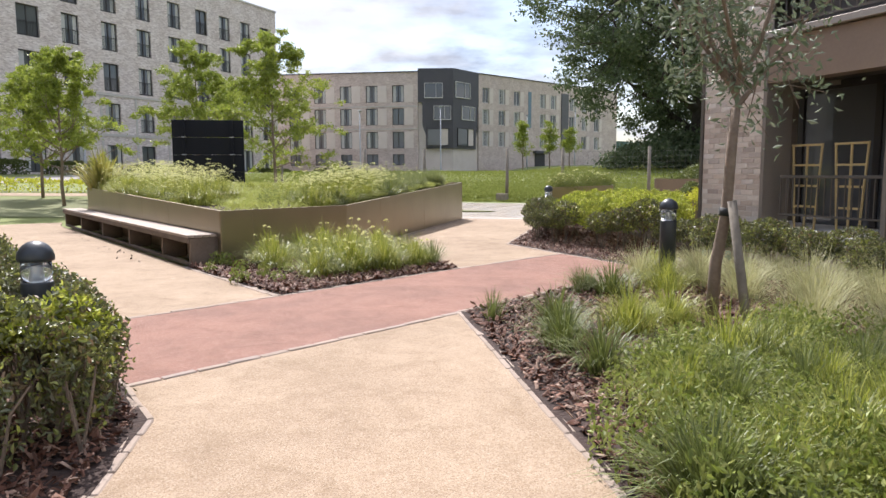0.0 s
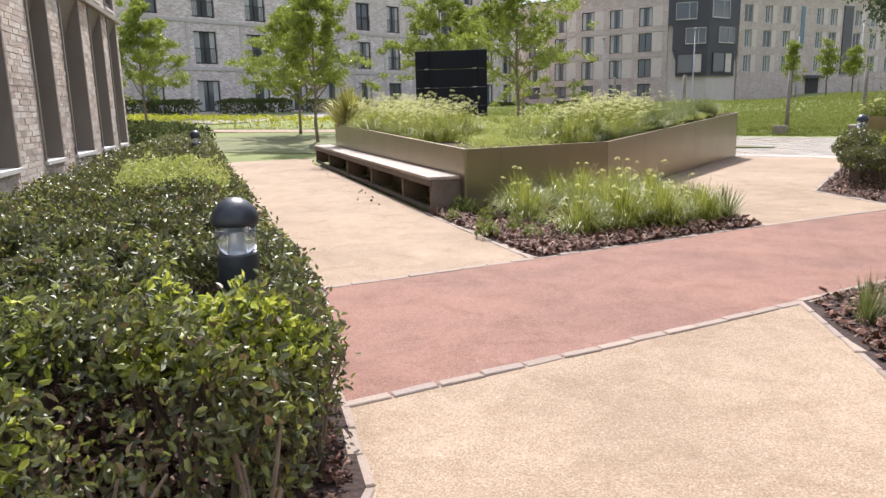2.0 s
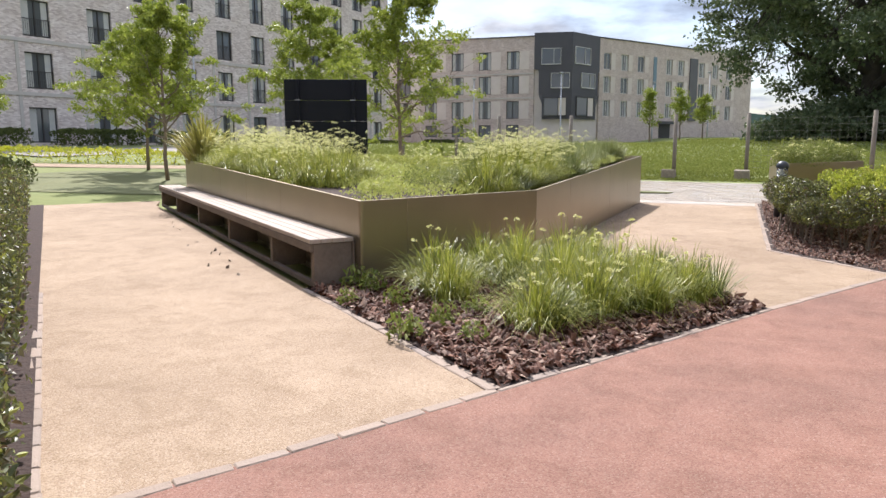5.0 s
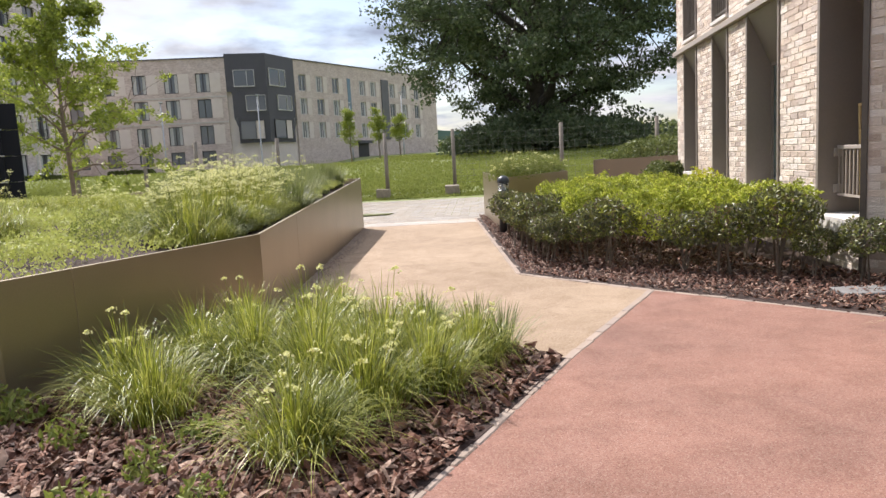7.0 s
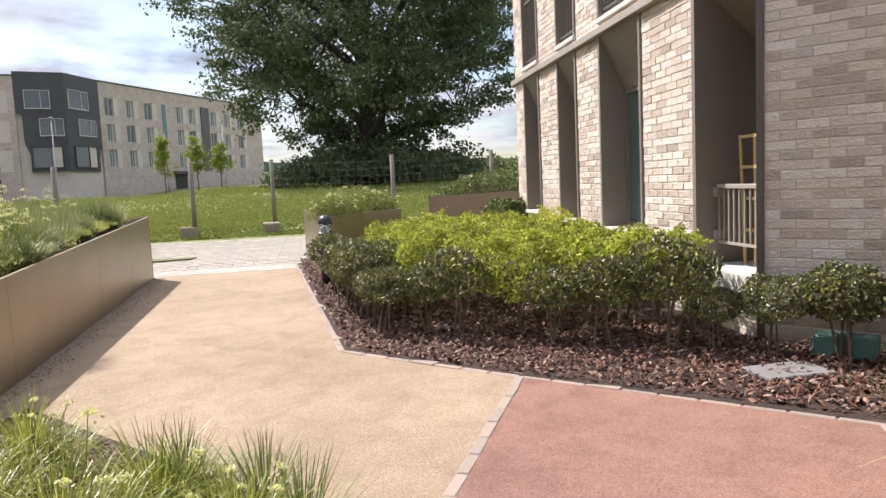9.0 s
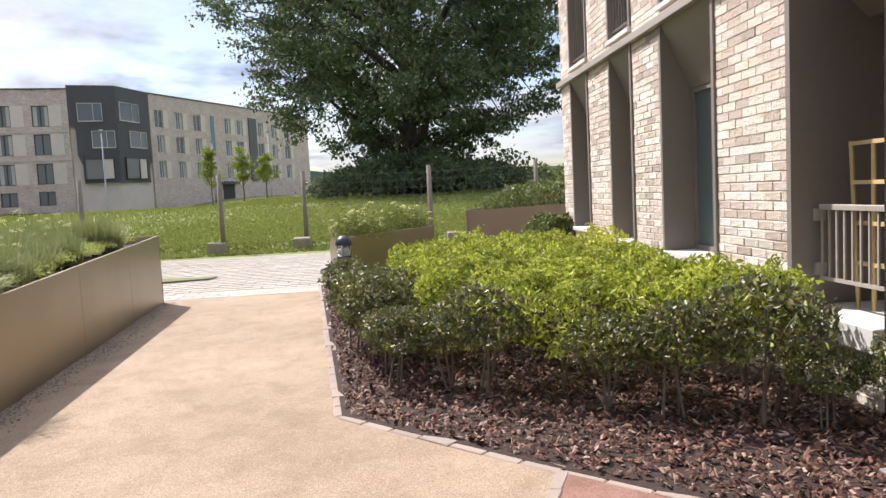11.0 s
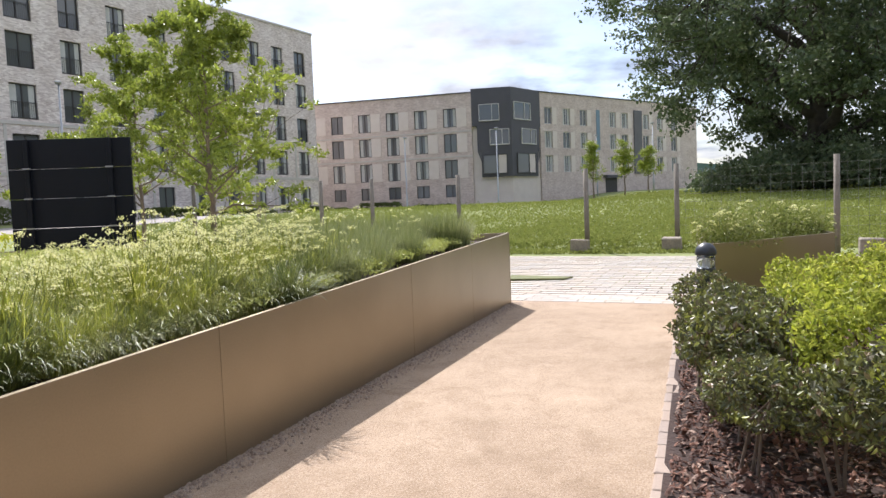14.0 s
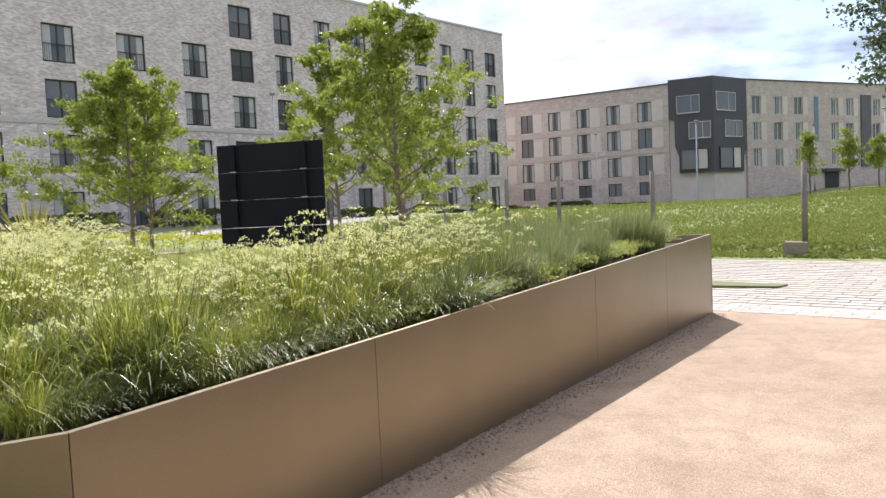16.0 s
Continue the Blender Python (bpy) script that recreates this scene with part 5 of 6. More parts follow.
for i in range(13):
    an, h0 = i * 2.4, 2.2 + i * 0.62
    tip = Vector((math.cos(an), math.sin(an), 0)) * rng.uniform(6.0, 9.0) + Vector((0, 0, h0 + rng.uniform(2.5, 7.0)))
    b0 = Vector((0.15, 0.1, h0))
    mid = b0.lerp(tip, 0.45) + Vector((0, 0, rng.uniform(0.2, 1.3)))
    path = [b0, b0.lerp(mid, 0.5) + Vector(rng.normal(0, 0.25, 3)), mid, mid.lerp(tip, 0.5) + Vector(rng.normal(0, 0.4, 3)), tip]
    wood.tube(path, [0.42, 0.34, 0.26, 0.17, 0.08], 7, False)
    boughs += path[1:]
boughs += bole[4:]
clumps = []
while len(clumps) < 520:
    h = rng.uniform(2.6, 23.2)
    R = float(np.interp(h, OAK_H, OAK_R))
    if rng.random() > R / 13:
        continue
    an, k = rng.uniform(0, 6.283), math.sqrt(rng.uniform(0.12, 1.0))
    c = Vector((0.4 + R * k * math.cos(an), R * k * math.sin(an), h + rng.normal(0, 0.3)))
    if noise.noise((c.x * 0.30, c.y * 0.30, c.z * 0.42 + 3)) < -0.17 and h < 19:
        continue
    clumps.append((c, rng.uniform(0.75, 1.45)))
for c, w in clumps:
    q = min(boughs, key=lambda p: (p - c).length)
    m = q.lerp(c, 0.5) + Vector(rng.normal(0, 0.3, 3))
    wood.tube([q, m, c], [0.07, 0.05, 0.02], 4, False)
part("trunk", wood.mesh("trunk", M_OAKBARK, True), oak)
# low growth round the foot
for _ in range(150):
    an, r = rng.uniform(0, 6.283), rng.uniform(1.2, 8.4)
    clumps.append((Vector((1.0 + r * math.cos(an), r * math.sin(an), rng.uniform(0.5, 1.4 + 0.26 * (9.0 - r)))), 0.8))
pl, sz = [], []
for c, w in clumps:
    # each bough end carries a few flattened sprays of leaves
    for _ in range(6):
        e = np.array(c) + rng.normal(0, 1, 3) * (0.75 * w, 0.75 * w, 0.42 * w)
        for q in e + rng.normal(0, 1, (int(32 * w), 3)) * (0.42, 0.42, 0.2):
            if q[2] > 0.15:
                pl.append(tuple(q))
                sz.append(0.31 * rng.uniform(0.6, 1.35))
part("crown", leaf_mesh("crown", pl, sz, L_OAK, rng, 0.1, 0.6), oak, kind="stuff")

# staked young tree in the near bed
st = thing("staked_tree", pose(4.45, 7.07, 0), "slender staked tree with silvery green leaves", "tree")
rng = np.random.default_rng(11)
g = Geo().tube([(0, 0, -0.05), (0.03, 0.02, 0.5), (0.09, -0.02, 0.97), (0.12, 0, 1.45), (0.15, 0.02, 1.85)], [0.055, 0.05, 0.046, 0.043, 0.04], 10)
ends = []
for an, ln, up in ((0.2, 1.3, 1.6), (1.7, 1.1, 1.9), (3.3, 1.2, 1.7), (4.6, 1.2, 1.5), (5.6, 1.4, 1.3), (2.6, 0.9, 2.2)):
    b0 = Vector((0.15, 0.02, 1.82 + rng.uniform(0, 0.2)))
    pts = [b0]
    d = Vector((math.cos(an), math.sin(an), up)).normalized()
    for j in range(5):
        d = (d + Vector(rng.normal(0, 0.14, 3))).normalized()
        pts.append(pts[-1] + d * ln / 4)
        ends += [pts[-1]]
        for _ in range(3):
            e = pts[-1] + Vector(rng.normal(0, 0.28, 3)) + Vector((0, 0, 0.05))
            g.tube([pts[-1], e], [0.007, 0.003], 4, False)
            ends += [e, pts[-1].lerp(e, 0.6)]
    g.tube(pts, [0.026, 0.022, 0.018, 0.014, 0.009, 0.005], 6, False)
part("trunk", g.mesh("trunk", M_BARK, True), st)
pl = [tuple(np.array(e) + rng.normal(0, 0.11, 3)) for e in ends for _ in range(11)]
part("crown", leaf_mesh("crown", pl, [0.085 * rng.uniform(0.6, 1.3) for _ in pl], L_SILVER, rng, -0.2, 0.4), st, kind="stuff")
part("tie", Geo().tube([(0.09, -0.02, 0.93), (0.1, -0.02, 1.0)], [0.062, 0.062], 10).mesh("tie", M_RUBBER, True), st, "black rubber tree tie")
solid("tree_stake", Geo().tube([(4.63, 6.72, -0.05), (4.56, 6.99, 1.06)], [0.042, 0.04], 8).mesh("tree_stake", M_POST, True), "round weathered timber tree stake", "stake")

# ---- hedges: leaf shells over bare stems ----


def hedge(name, poly, z0, z1, n, leaf, label, rng, size=0.05, stems=12, rim=0.35, category="hedge", wob=0.10, gaps=(), six=False):
    h = thing(name, Matrix(), label, category)
    pl, sz = [], []
    xs, ys = [p[0] for p in poly], [p[1] for p in poly]

    def edge_dist(p):
        best = 9.0
        for i in range(len(poly)):
            a, b = Vector(poly[i - 1][:2]), Vector(poly[i][:2])
            q = Vector(p[:2])
            t = max(0, min(1, (q - a).dot(b - a) / max((b - a).length_squared, 1e-6)))
            best = min(best, (a + (b - a) * t - q).length)
        return best
    while len(pl) < n:
        p = (rng.uniform(min(xs), max(xs)), rng.uniform(min(ys), max(ys)))
        if not inside(p, poly):
            continue
        if any((Vector(p) - Vector(g)).length < r for *g, r in gaps):
            continue
        e = edge_dist(p)
        base = land(*p)
        hollow = noise.noise((p[0] * 2.6, p[1] * 2.6, 11.0))
        if hollow < -0.15 and rng.random() < min(0.92, (-0.15 - hollow) * 4):
            continue
        top = z1 + min(0, hollow + 0.1) * 0.45 + wob * noise.noise((p[0] * 1.6, p[1] * 1.6, z1)) + 0.15 * noise.noise((p[0] * 6, p[1] * 6, 3)) - max(0, 0.16 - e) * 0.9
        if e < rim and rng.random() < 0.75:
            if noise.noise((p[0] * 5, p[1] * 5, 7)) < -0.28:
                continue
            lo = z0 + 0.10 * noise.noise((p[0] * 3, p[1] * 3, 1))
            z = rng.uniform(min(lo, top - 0.02), top)
        else:
            z = top - abs(rng.normal(0, 0.07))
        pl.append((p[0] + rng.normal(0, 0.025), p[1] + rng.normal(0, 0.025), base + z))
        sz.append(size * rng.uniform(0.6, 1.35))
    part("foliage", leaf_mesh("foliage", pl, sz, leaf, rng, 0.5, 0.5, 0.25, six), h, kind="stuff")
    if stems:
        g = Geo()
        for x, y in scatter(poly, stems, rng):
            b = land(x, y)
            for _ in range(3):
                tx, ty = x + rng.normal(0, 0.09), y + rng.normal(0, 0.09)
                g.tube([(x, y, b), ((x + tx) / 2 + rng.normal(0, 0.02), (y + ty) / 2, b + 0.3), (tx, ty, b + z1 - 0.2)], [0.009, 0.007, 0.004], 4, False)
        part("stem_tangle", g.mesh("stem_tangle", M_STEM), h, "bare brown stems", kind="stuff")
    return h


rng = np.random.default_rng(31)
LIME_PATCH = [(0.36, 4.7), (0.3, 4.32), (-0.1, 4.28), (-0.4, 4.6), (-0.3, 4.85), (0.1, 4.75)]
hedge("hedge", [(0.24, 5.12), (0.47, 4.3), (-0.2, 3.2), (-2.2, 4.1), (-3.4, 6.0), (-1.75, 6.85), (-1.05, 6.8)], 0.10, 0.62, 76000, L_HEDGE, "glossy dark evergreen hedge along the path", rng, 0.037, 60, gaps=((-0.44, 5.41, 0.18), (-0.33, 5.22, 0.2), (-0.22, 5.05, 0.17), (-0.55, 5.25, 0.14), (-0.15, 4.88, 0.1)), six=True)
hedge("hedge", [(-1.05, 6.8), (-1.75, 6.85), (-3.4, 6.0), (-6.0, 9.6), (-5.2, 12.1)], 0.10, 0.62, 38000, L_HEDGE, "glossy dark evergreen hedge along the path", rng, 0.042, 30, six=True)
hedge("hedge", [(-5.2, 12.1), (-6.0, 9.6), (-9.6, 14.7), (-12.4, 19.0), (-11.5, 20.2)], 0.10, 0.64, 26000, L_HEDGE, "glossy dark evergreen hedge beside the brick wall", rng, 0.06, gaps=((-7.54, 14.36, 0.2), (-7.35, 14.1, 0.2), (-7.15, 13.8, 0.15)))
hedge("hedge", [(-0.1, 4.2), (0.1, 3.75), (-0.45, 3.6), (-1.1, 4.2), (-0.9, 4.7), (-0.5, 4.5)], 0.48, 0.66, 900, L_LIME, "fresh green shoots on the hedge top", rng, 0.042, six=True)
hedge("hedge", LIME_PATCH, 0.5, 0.66, 2400, L_LIME, "bright lime shoots on the hedge top", rng, 0.042, six=True)
hedge("shrub", [(-3.3, 7.6), (-2.25, 7.85), (-3.0, 9.0), (-4.4, 9.0)], 0.45, 0.82, 5200, L_COVER, "pale green feathery shrub in the hedge", rng, 0.038, category="shrub")


def shrub_kit(seed, n, r, z0, z1, size):
    """One evergreen shrub: a rounded crown of glossy leaves over a few clear stems."""
    q = np.random.default_rng(seed)
    pl, sz = [], []
    while len(pl) < n:
        d = q.normal(size=3)
        d /= np.linalg.norm(d)
        k = q.uniform(0.55, 1.0) ** 0.5
        p = d * k
        w = 1 + 0.28 * noise.noise((d[0] * 2.2 + seed, d[1] * 2.2, d[2] * 2.2))
        if noise.noise((p[0] * 3.5, p[1] * 3.5 + seed, p[2] * 3.5)) < -0.22:
            continue
        pl.append((p[0] * r * w, p[1] * r * w, (z0 + z1) / 2 + p[2] * (z1 - z0) / 2 * w))
        sz.append(size * q.uniform(0.6, 1.35))
    g = Geo()
    for _ in range(3):
        bx, by = q.normal(0, 0.06, 2)
        tx, ty = q.normal(0, r * 0.45, 2)
        g.tube([(bx, by, -0.02), (bx + (tx - bx) * 0.3, by + (ty - by) * 0.3, z0 + 0.05), (tx, ty, z1 - 0.15)], [0.013, 0.009, 0.004], 5, False)
    return leaf_mesh("foliage", pl, sz, L_HEDGE, q, 0.5, 0.5, 0.25, True), g.mesh("stem", M_STEM, True)


SHRUBS = [shrub_kit(500 + k, 1750, 0.34, 0.33, 0.77, 0.042) for k in range(4)]


def shrub_row(line, gap, label, s=1.0, jitter=0.07):
    a, b = Vector((*line[0], 0)), Vector((*line[1], 0))
    n = max(1, round((b - a).length / gap))
    for i in range(n + 1):
        p = a + (b - a) * i / n
        k = SHRUBS[random.randrange(4)]
        sc = s * random.uniform(0.8, 1.12)
        t = thing("evergreen_shrub", pose(p.x + random.uniform(-jitter, jitter), p.y + random.uniform(-jitter, jitter), 0.005, 0, 0, random.uniform(0, 360)) @ Matrix.Diagonal((sc, sc, sc * random.uniform(0.93, 1.05), 1)),
                  label, "shrub", "evergreen shrubs")
        part("foliage", k[0], t, kind="stuff")
        part("stem", k[1], t, "bare pale brown stems")


SL = "glossy dark evergreen shrub on bare stems in bark mulch"
shrub_row([(3.98, 14.3), (4.4, 13.65)], 0.38, SL)
shrub_row([(4.9, 12.9), (5.42, 12.2)], 0.44, SL)
shrub_row([(5.62, 11.92), (5.8, 11.55)], 0.45, "thin evergreen shrub on bare stems before the brick corner", 0.78)
shrub_row([(4.02, 14.6), (4.62, 17.3)], 0.4, "glossy dark evergreen shrub along the path kerb", 0.96)
shrub_row([(4.42, 15.2), (4.9, 17.2)], 0.5, "glossy dark evergreen shrub along the path kerb", 0.9)
shrub_row([(6.0, 11.2), (6.0, 11.2)], 0.5, "thin evergreen shrub before the brick corner", 0.85)
shrub_row([(6.05, 10.6), (7.1, 7.8)], 0.55, "loose evergreen shrub before the loggia", 0.85, 0.12)
shrub_row([(5.75, 10.1), (6.7, 7.5)], 0.7, "loose evergreen shrub before the loggia", 0.8, 0.15)
hedge("hedge", [(4.3, 14.6), (4.5, 13.7), (4.62, 13.1), (5.45, 12.35), (5.95, 12.2), (6.42, 12.95), (7.9, 17.6), (7.0, 18.8), (5.2, 17.6)], 0.36, 0.82, 74000, L_LIME, "lime-green clipped hedge beside the building", rng, 0.043, 40, six=True)
hedge("shrub", [(8.3, 18.75), (8.95, 18.4), (9.15, 19.1), (8.5, 19.6)], 0.1, 0.98, 5200, L_GRASS_DK, "rounded dark green shrub by the building corner", rng, 0.07, category="shrub")
hedge("shrub", [(7.4, 15.9), (7.7, 15.8), (8.2, 17.2), (7.8, 17.4)], 0.5, 0.92, 900, L_YELLOW, "yellow-leaved shrub against the wall", rng, 0.06, category="shrub")
# far hedges by the lawn and along the far block
hedge("hedge", [(-20, 23.5), (-13.6, 21.2), (-13.0, 22.6), (-19, 25.2)], 0.0, 0.65, 9000, L_FARHEDGE, "dark low hedge across the end of the bed", rng, 0.11)
hedge("hedge", [(-24, 29.2), (-9, 31.6), (-9.1, 33.0), (-24, 30.8)], 0.0, 0.55, 4300, L_YELLOW, "low yellow-green clipped hedge", rng, 0.13)
for k in range(6):
    o = A0 - AD * (44 - k * 7.4) + AN * 1.4
    q = [o, o + AD * 5.6, o + AD * 5.6 + AN * 1.6, o + AN * 1.6]
    hedge("hedge", [(p.x, p.y) for p in q], 0.0, 0.95 if k != 5 else 1.3, 3600, L_FARHEDGE, "dark clipped hedge before the apartment block", rng, 0.2)
for k in range(5):
    o = CL + CLD * (2 + k * 6) + Vector((0, -3.5, 0))
    hedge("hedge", [(o.x, o.y), (o.x - 4.6, o.y + 0.8), (o.x - 4.6, o.y + 2.6), (o.x, o.y + 1.8)], 0.0, 1.0 + 0.4 * (k % 2), 1500, L_FARHEDGE, "low shrubs before the far block", rng, 0.3)
hedge("shrub", [(8.7, 21.6), (13.2, 22.4), (13.2, 24.6), (10.4, 23.6)], 0.8, 1.25, 7000, L_GRASS_DK, "dense green shrubs filling the planter", rng, 0.09, category="shrub", wob=0.35)

# ---- grasses ----


def tussock_mesh(name, n, seed, radius, height, spread, width, material, droop=0.6, wild=0.35):
    v, f = blade_data(n, np.random.default_rng(seed), radius, height, spread, width, droop, 5, wild)
    return raw_mesh(name, v, f, material)


T_GREEN = [tussock_mesh("blade_tuft", 560, 100 + k, 0.36, 0.60, 0.40, 0.0026, L_GRASS, 1.5, 0.7) for k in range(4)]
T_SWARD = [tussock_mesh("blade_tuft", 330, 140 + k, 0.62, 0.66, 0.46, 0.0036, L_GRASS, 1.3, 2.2) for k in range(4)]
T_DARK = [tussock_mesh("blade_tuft", 260, 110 + k, 0.24, 0.42, 0.34, 0.0040, L_GRASS_DK, 1.1, 0.7) for k in range(3)]
T_FEATHER = [tussock_mesh("blade_tuft", 320, 150 + k, 0.40, 0.62, 0.26, 0.0034, L_FEATHER, 0.42, 0.9) for k in range(3)]
T_STRAW = [tussock_mesh("blade_tuft", 340, 120 + k, 0.30, 0.55, 0.55, 0.0026, L_STRAW, 1.1, 0.6) for k in range(3)]
T_SPIKY = [tussock_mesh("blade_tuft", 110, 130 + k, 0.14, 0.34, 0.26, 0.0034, L_GRASS_DK, 0.2) for k in range(2)]


def flower_mesh(seed, n, height, spread, head):
    """Thin stalks with flat heads of tiny cream flowers: the stalk mesh and the flower mesh."""
    r = np.random.default_rng(seed)
    g, pl, sz = Geo(), [], []
    for _ in range(n):
        a, d = r.uniform(0, 6.28), spread * math.sqrt(r.uniform(0, 1))
        h = height * r.uniform(0.5, 1.05)
        b, e = Vector((d * 0.4 * math.cos(a), d * 0.4 * math.sin(a), 0)), Vector((d * math.cos(a), d * math.sin(a), h))
        g.tube([b, b.lerp(e, 0.5) + Vector((0, 0, 0.03)), e], [0.003, 0.0025, 0.0015], 3, False)
        for _ in range(24):
            u, w = head * r.normal(0, 1, 2)
            q = e + Vector((u, w, r.normal(0, head * 0.3) - (u * u + w * w) / (head * 5)))
            pl.append(tuple(q))
            sz.append(r.uniform(0.009, 0.018))
    return g.mesh("stalk_tuft", L_GRASS), leaf_mesh("flower_head", pl, sz, L_FLOWER, r, 0.8, 0.9)


FL = [flower_mesh(200 + k, 15, 0.70, 0.36, 0.024) for k in range(4)]
FL_LOW = [flower_mesh(210 + k, 8, 0.47, 0.20, 0.011) for k in range(2)]
FL_SHRUB = [flower_mesh(220 + k, 16, 0.36, 0.26, 0.018) for k in range(2)]


def herb_mesh(seed, n, radius, height, size, material):
    r = np.random.default_rng(seed)
    pl = []
    for _ in range(n):
        a, d, h = r.uniform(0, 6.28), radius * math.sqrt(r.uniform(0, 1)), r.uniform(0, 1)
        z = height * h * math.sqrt(max(0.05, 1 - (d / radius) ** 2 * 0.8))
        pl.append((d * math.cos(a), d * math.sin(a), z + 0.02))
    return leaf_mesh("foliage", pl, [size * r.uniform(0.5, 1.4) for _ in pl], material, r, 0.6, 0.45)


H_GREEN = [herb_mesh(300 + k, 1150, 0.28, 0.36, 0.029, L_HERB) for k in range(3)]
H_DARK = [herb_mesh(330 + k, 1050, 0.28, 0.34, 0.029, L_HERB) for k in range(2)]
H_COVER = [herb_mesh(310 + k, 260, 0.30, 0.12, 0.035, L_COVER) for k in range(3)]
H_SMALL = [herb_mesh(320 + k, 120, 0.11, 0.16, 0.05, L_HERB) for k in range(2)]


def clump(name, me, x, y, z, s, label, category, group, extra=None):
    ob = thing(name, pose(x, y, z, 0, 0, random.uniform(0, 360)) @ Matrix.Diagonal((s, s, s * random.uniform(0.85, 1.15), 1)), label, category, group)
    part(me.name.split(".")[0], me, ob, kind="stuff")
    if extra:
        part("stalk_tuft", extra[0], ob, kind="stuff")
        part("flower_head", extra[1], ob, "small cream flower heads", kind="stuff")
    return ob


rr = random.Random(5)
G_BED, G_NEAR, G_PLT = "grasses in the front bed", "grasses in the near bed", "grasses in the planter"
# front bed
for x, y, s, k in ((0.55, 9.75, 1.1, 0), (0.95, 10.15, 1.15, 0), (1.35, 10.35, 1.1, 0), (0.75, 10.6, 1.2, 0), (1.2, 10.9, 1.2, 0), (1.75, 10.75, 0.95, 0), (0.4, 11.2, 1.2, 0), (1.55, 11.35, 1.1, 0),
                   (0.8, 11.6, 1.2, 0), (1.1, 12.2, 1.0, 0), (0.3, 12.0, 1.1, 0), (-0.15, 10.55, 1.0, 0), (-0.35, 11.0, 1.15, 0), (0.05, 11.55, 1.1, 0)):
    clump("grass_tussock", T_GREEN[rr.randrange(3)], x, y, 0.01, s * 1.08, "fresh green arching grass tussock in bark mulch", "grass", G_BED, FL_LOW[rr.randrange(2)] if rr.random() < 0.4 else None)
    clump("grass_tussock", T_DARK[rr.randrange(3)], x + rr.uniform(-0.14, 0.14), y + rr.uniform(-0.14, 0.14), 0.01, s * 0.95, "deep green grass tussock in bark mulch", "grass", G_BED)
for x, y in ((2.0, 10.85), (1.95, 11.2), (1.7, 11.7)):
    clump("grass_tussock", T_SPIKY[rr.randrange(2)], x, y, 0.01, 1.25, "spiky dark green grass tussock", "grass", G_BED)
for x, y, s in ((-0.55, 10.3, 1.0), (-0.1, 9.75, 1.0), (-0.85, 10.75, 1.1), (-1.05, 10.95, 1.2), (0.15, 9.35, 0.9), (-0.3, 9.35, 1.1), (-0.95, 10.3, 0.8), (0.1, 10.1, 1.0)):
    clump("small_herb", H_SMALL[rr.randrange(2)], x, y, 0.01, s, "small green herb seedling in bark mulch", "plant", G_BED)
# near right-hand bed
for x, y, s, kind in ((2.55, 7.15, 0.95, "sp"), (3.05, 6.75, 1.15, "dk"), (3.0, 6.1, 1.15, "dk"), (3.15, 5.55, 1.25, "dk"), (3.6, 6.6, 1.1, "gr"), (4.05, 6.95, 1.1, "gr"), (3.9, 8.35, 1.3, "dk"),
                      (4.55, 8.6, 1.1, "gr"), (3.65, 8.6, 1.0, "dk"), (4.5, 9.45, 1.1, "st"), (5.1, 9.0, 1.2, "st"), (5.3, 9.5, 1.2, "st"), (5.5, 8.8, 1.3, "st"), (5.2, 8.1, 1.3, "st"),
                      (5.9, 8.2, 1.3, "st"), (5.6, 7.4, 1.3, "st"), (6.3, 7.6, 1.3, "st"), (6.6, 8.5, 1.3, "st"), (5.15, 6.7, 1.2, "st"), (5.8, 6.4, 1.3, "st"), (6.5, 6.7, 1.3, "st"), (7.2, 7.5, 1.3, "st"),
                      (5.3, 5.9, 1.1, "st"), (6.1, 9.4, 1.2, "st"), (7.0, 8.9, 1.2, "st"), (4.75, 9.7, 0.9, "gr"), (4.7, 6.15, 0.9, "gr"), (5.4, 10.0, 1.1, "st"), (6.0, 5.6, 1.3, "st"), (7.0, 6.2, 1.3, "st")):
    src = {"sp": T_SPIKY, "dk": T_DARK, "gr": T_GREEN, "st": T_STRAW}[kind]
    lab = {"sp": "spiky dark grass tussock beside the kerb", "dk": "deep green grass tussock in bark mulch", "gr": "bright green grass tussock", "st": "pale feathery grass tussock"}[kind]
    clump("grass_tussock", src[rr.randrange(len(src))], x, y, 0.01, s, lab, "grass", G_NEAR)
near_poly = [(3.25, 5.1), (3.05, 4.2), (3.1, 2.6), (5.2, 2.4), (6.2, 5.4), (4.6, 5.9), (3.9, 5.9)]
rn = np.random.default_rng(77)
for x, y in scatter(near_poly, 75, rn):
    clump("leafy_perennial", (H_GREEN[:1] + H_DARK)[rr.randrange(3)], x, y, 0.0, rr.uniform(0.75, 1.3), "lush green leafy perennial", "plant", G_NEAR)
for x, y in scatter(near_poly, 52, rn):
    clump("grass_tussock", (T_GREEN[:2] + T_DARK[:2])[rr.randrange(4)], x, y, 0.0, rr.uniform(0.9, 1.3), "long green grass among perennials", "grass", G_NEAR)

# planter filling
PLP = [(-1.1, 11.75), (0.05, 13.2), (2.1, 20.2), (-4.8, 20.5), (-5.9, 18.4)]


def soil_z(x, y):
    return 0.66 + 0.27 * min(1.0, max(0.0, (y - 11.5) / 8.5))




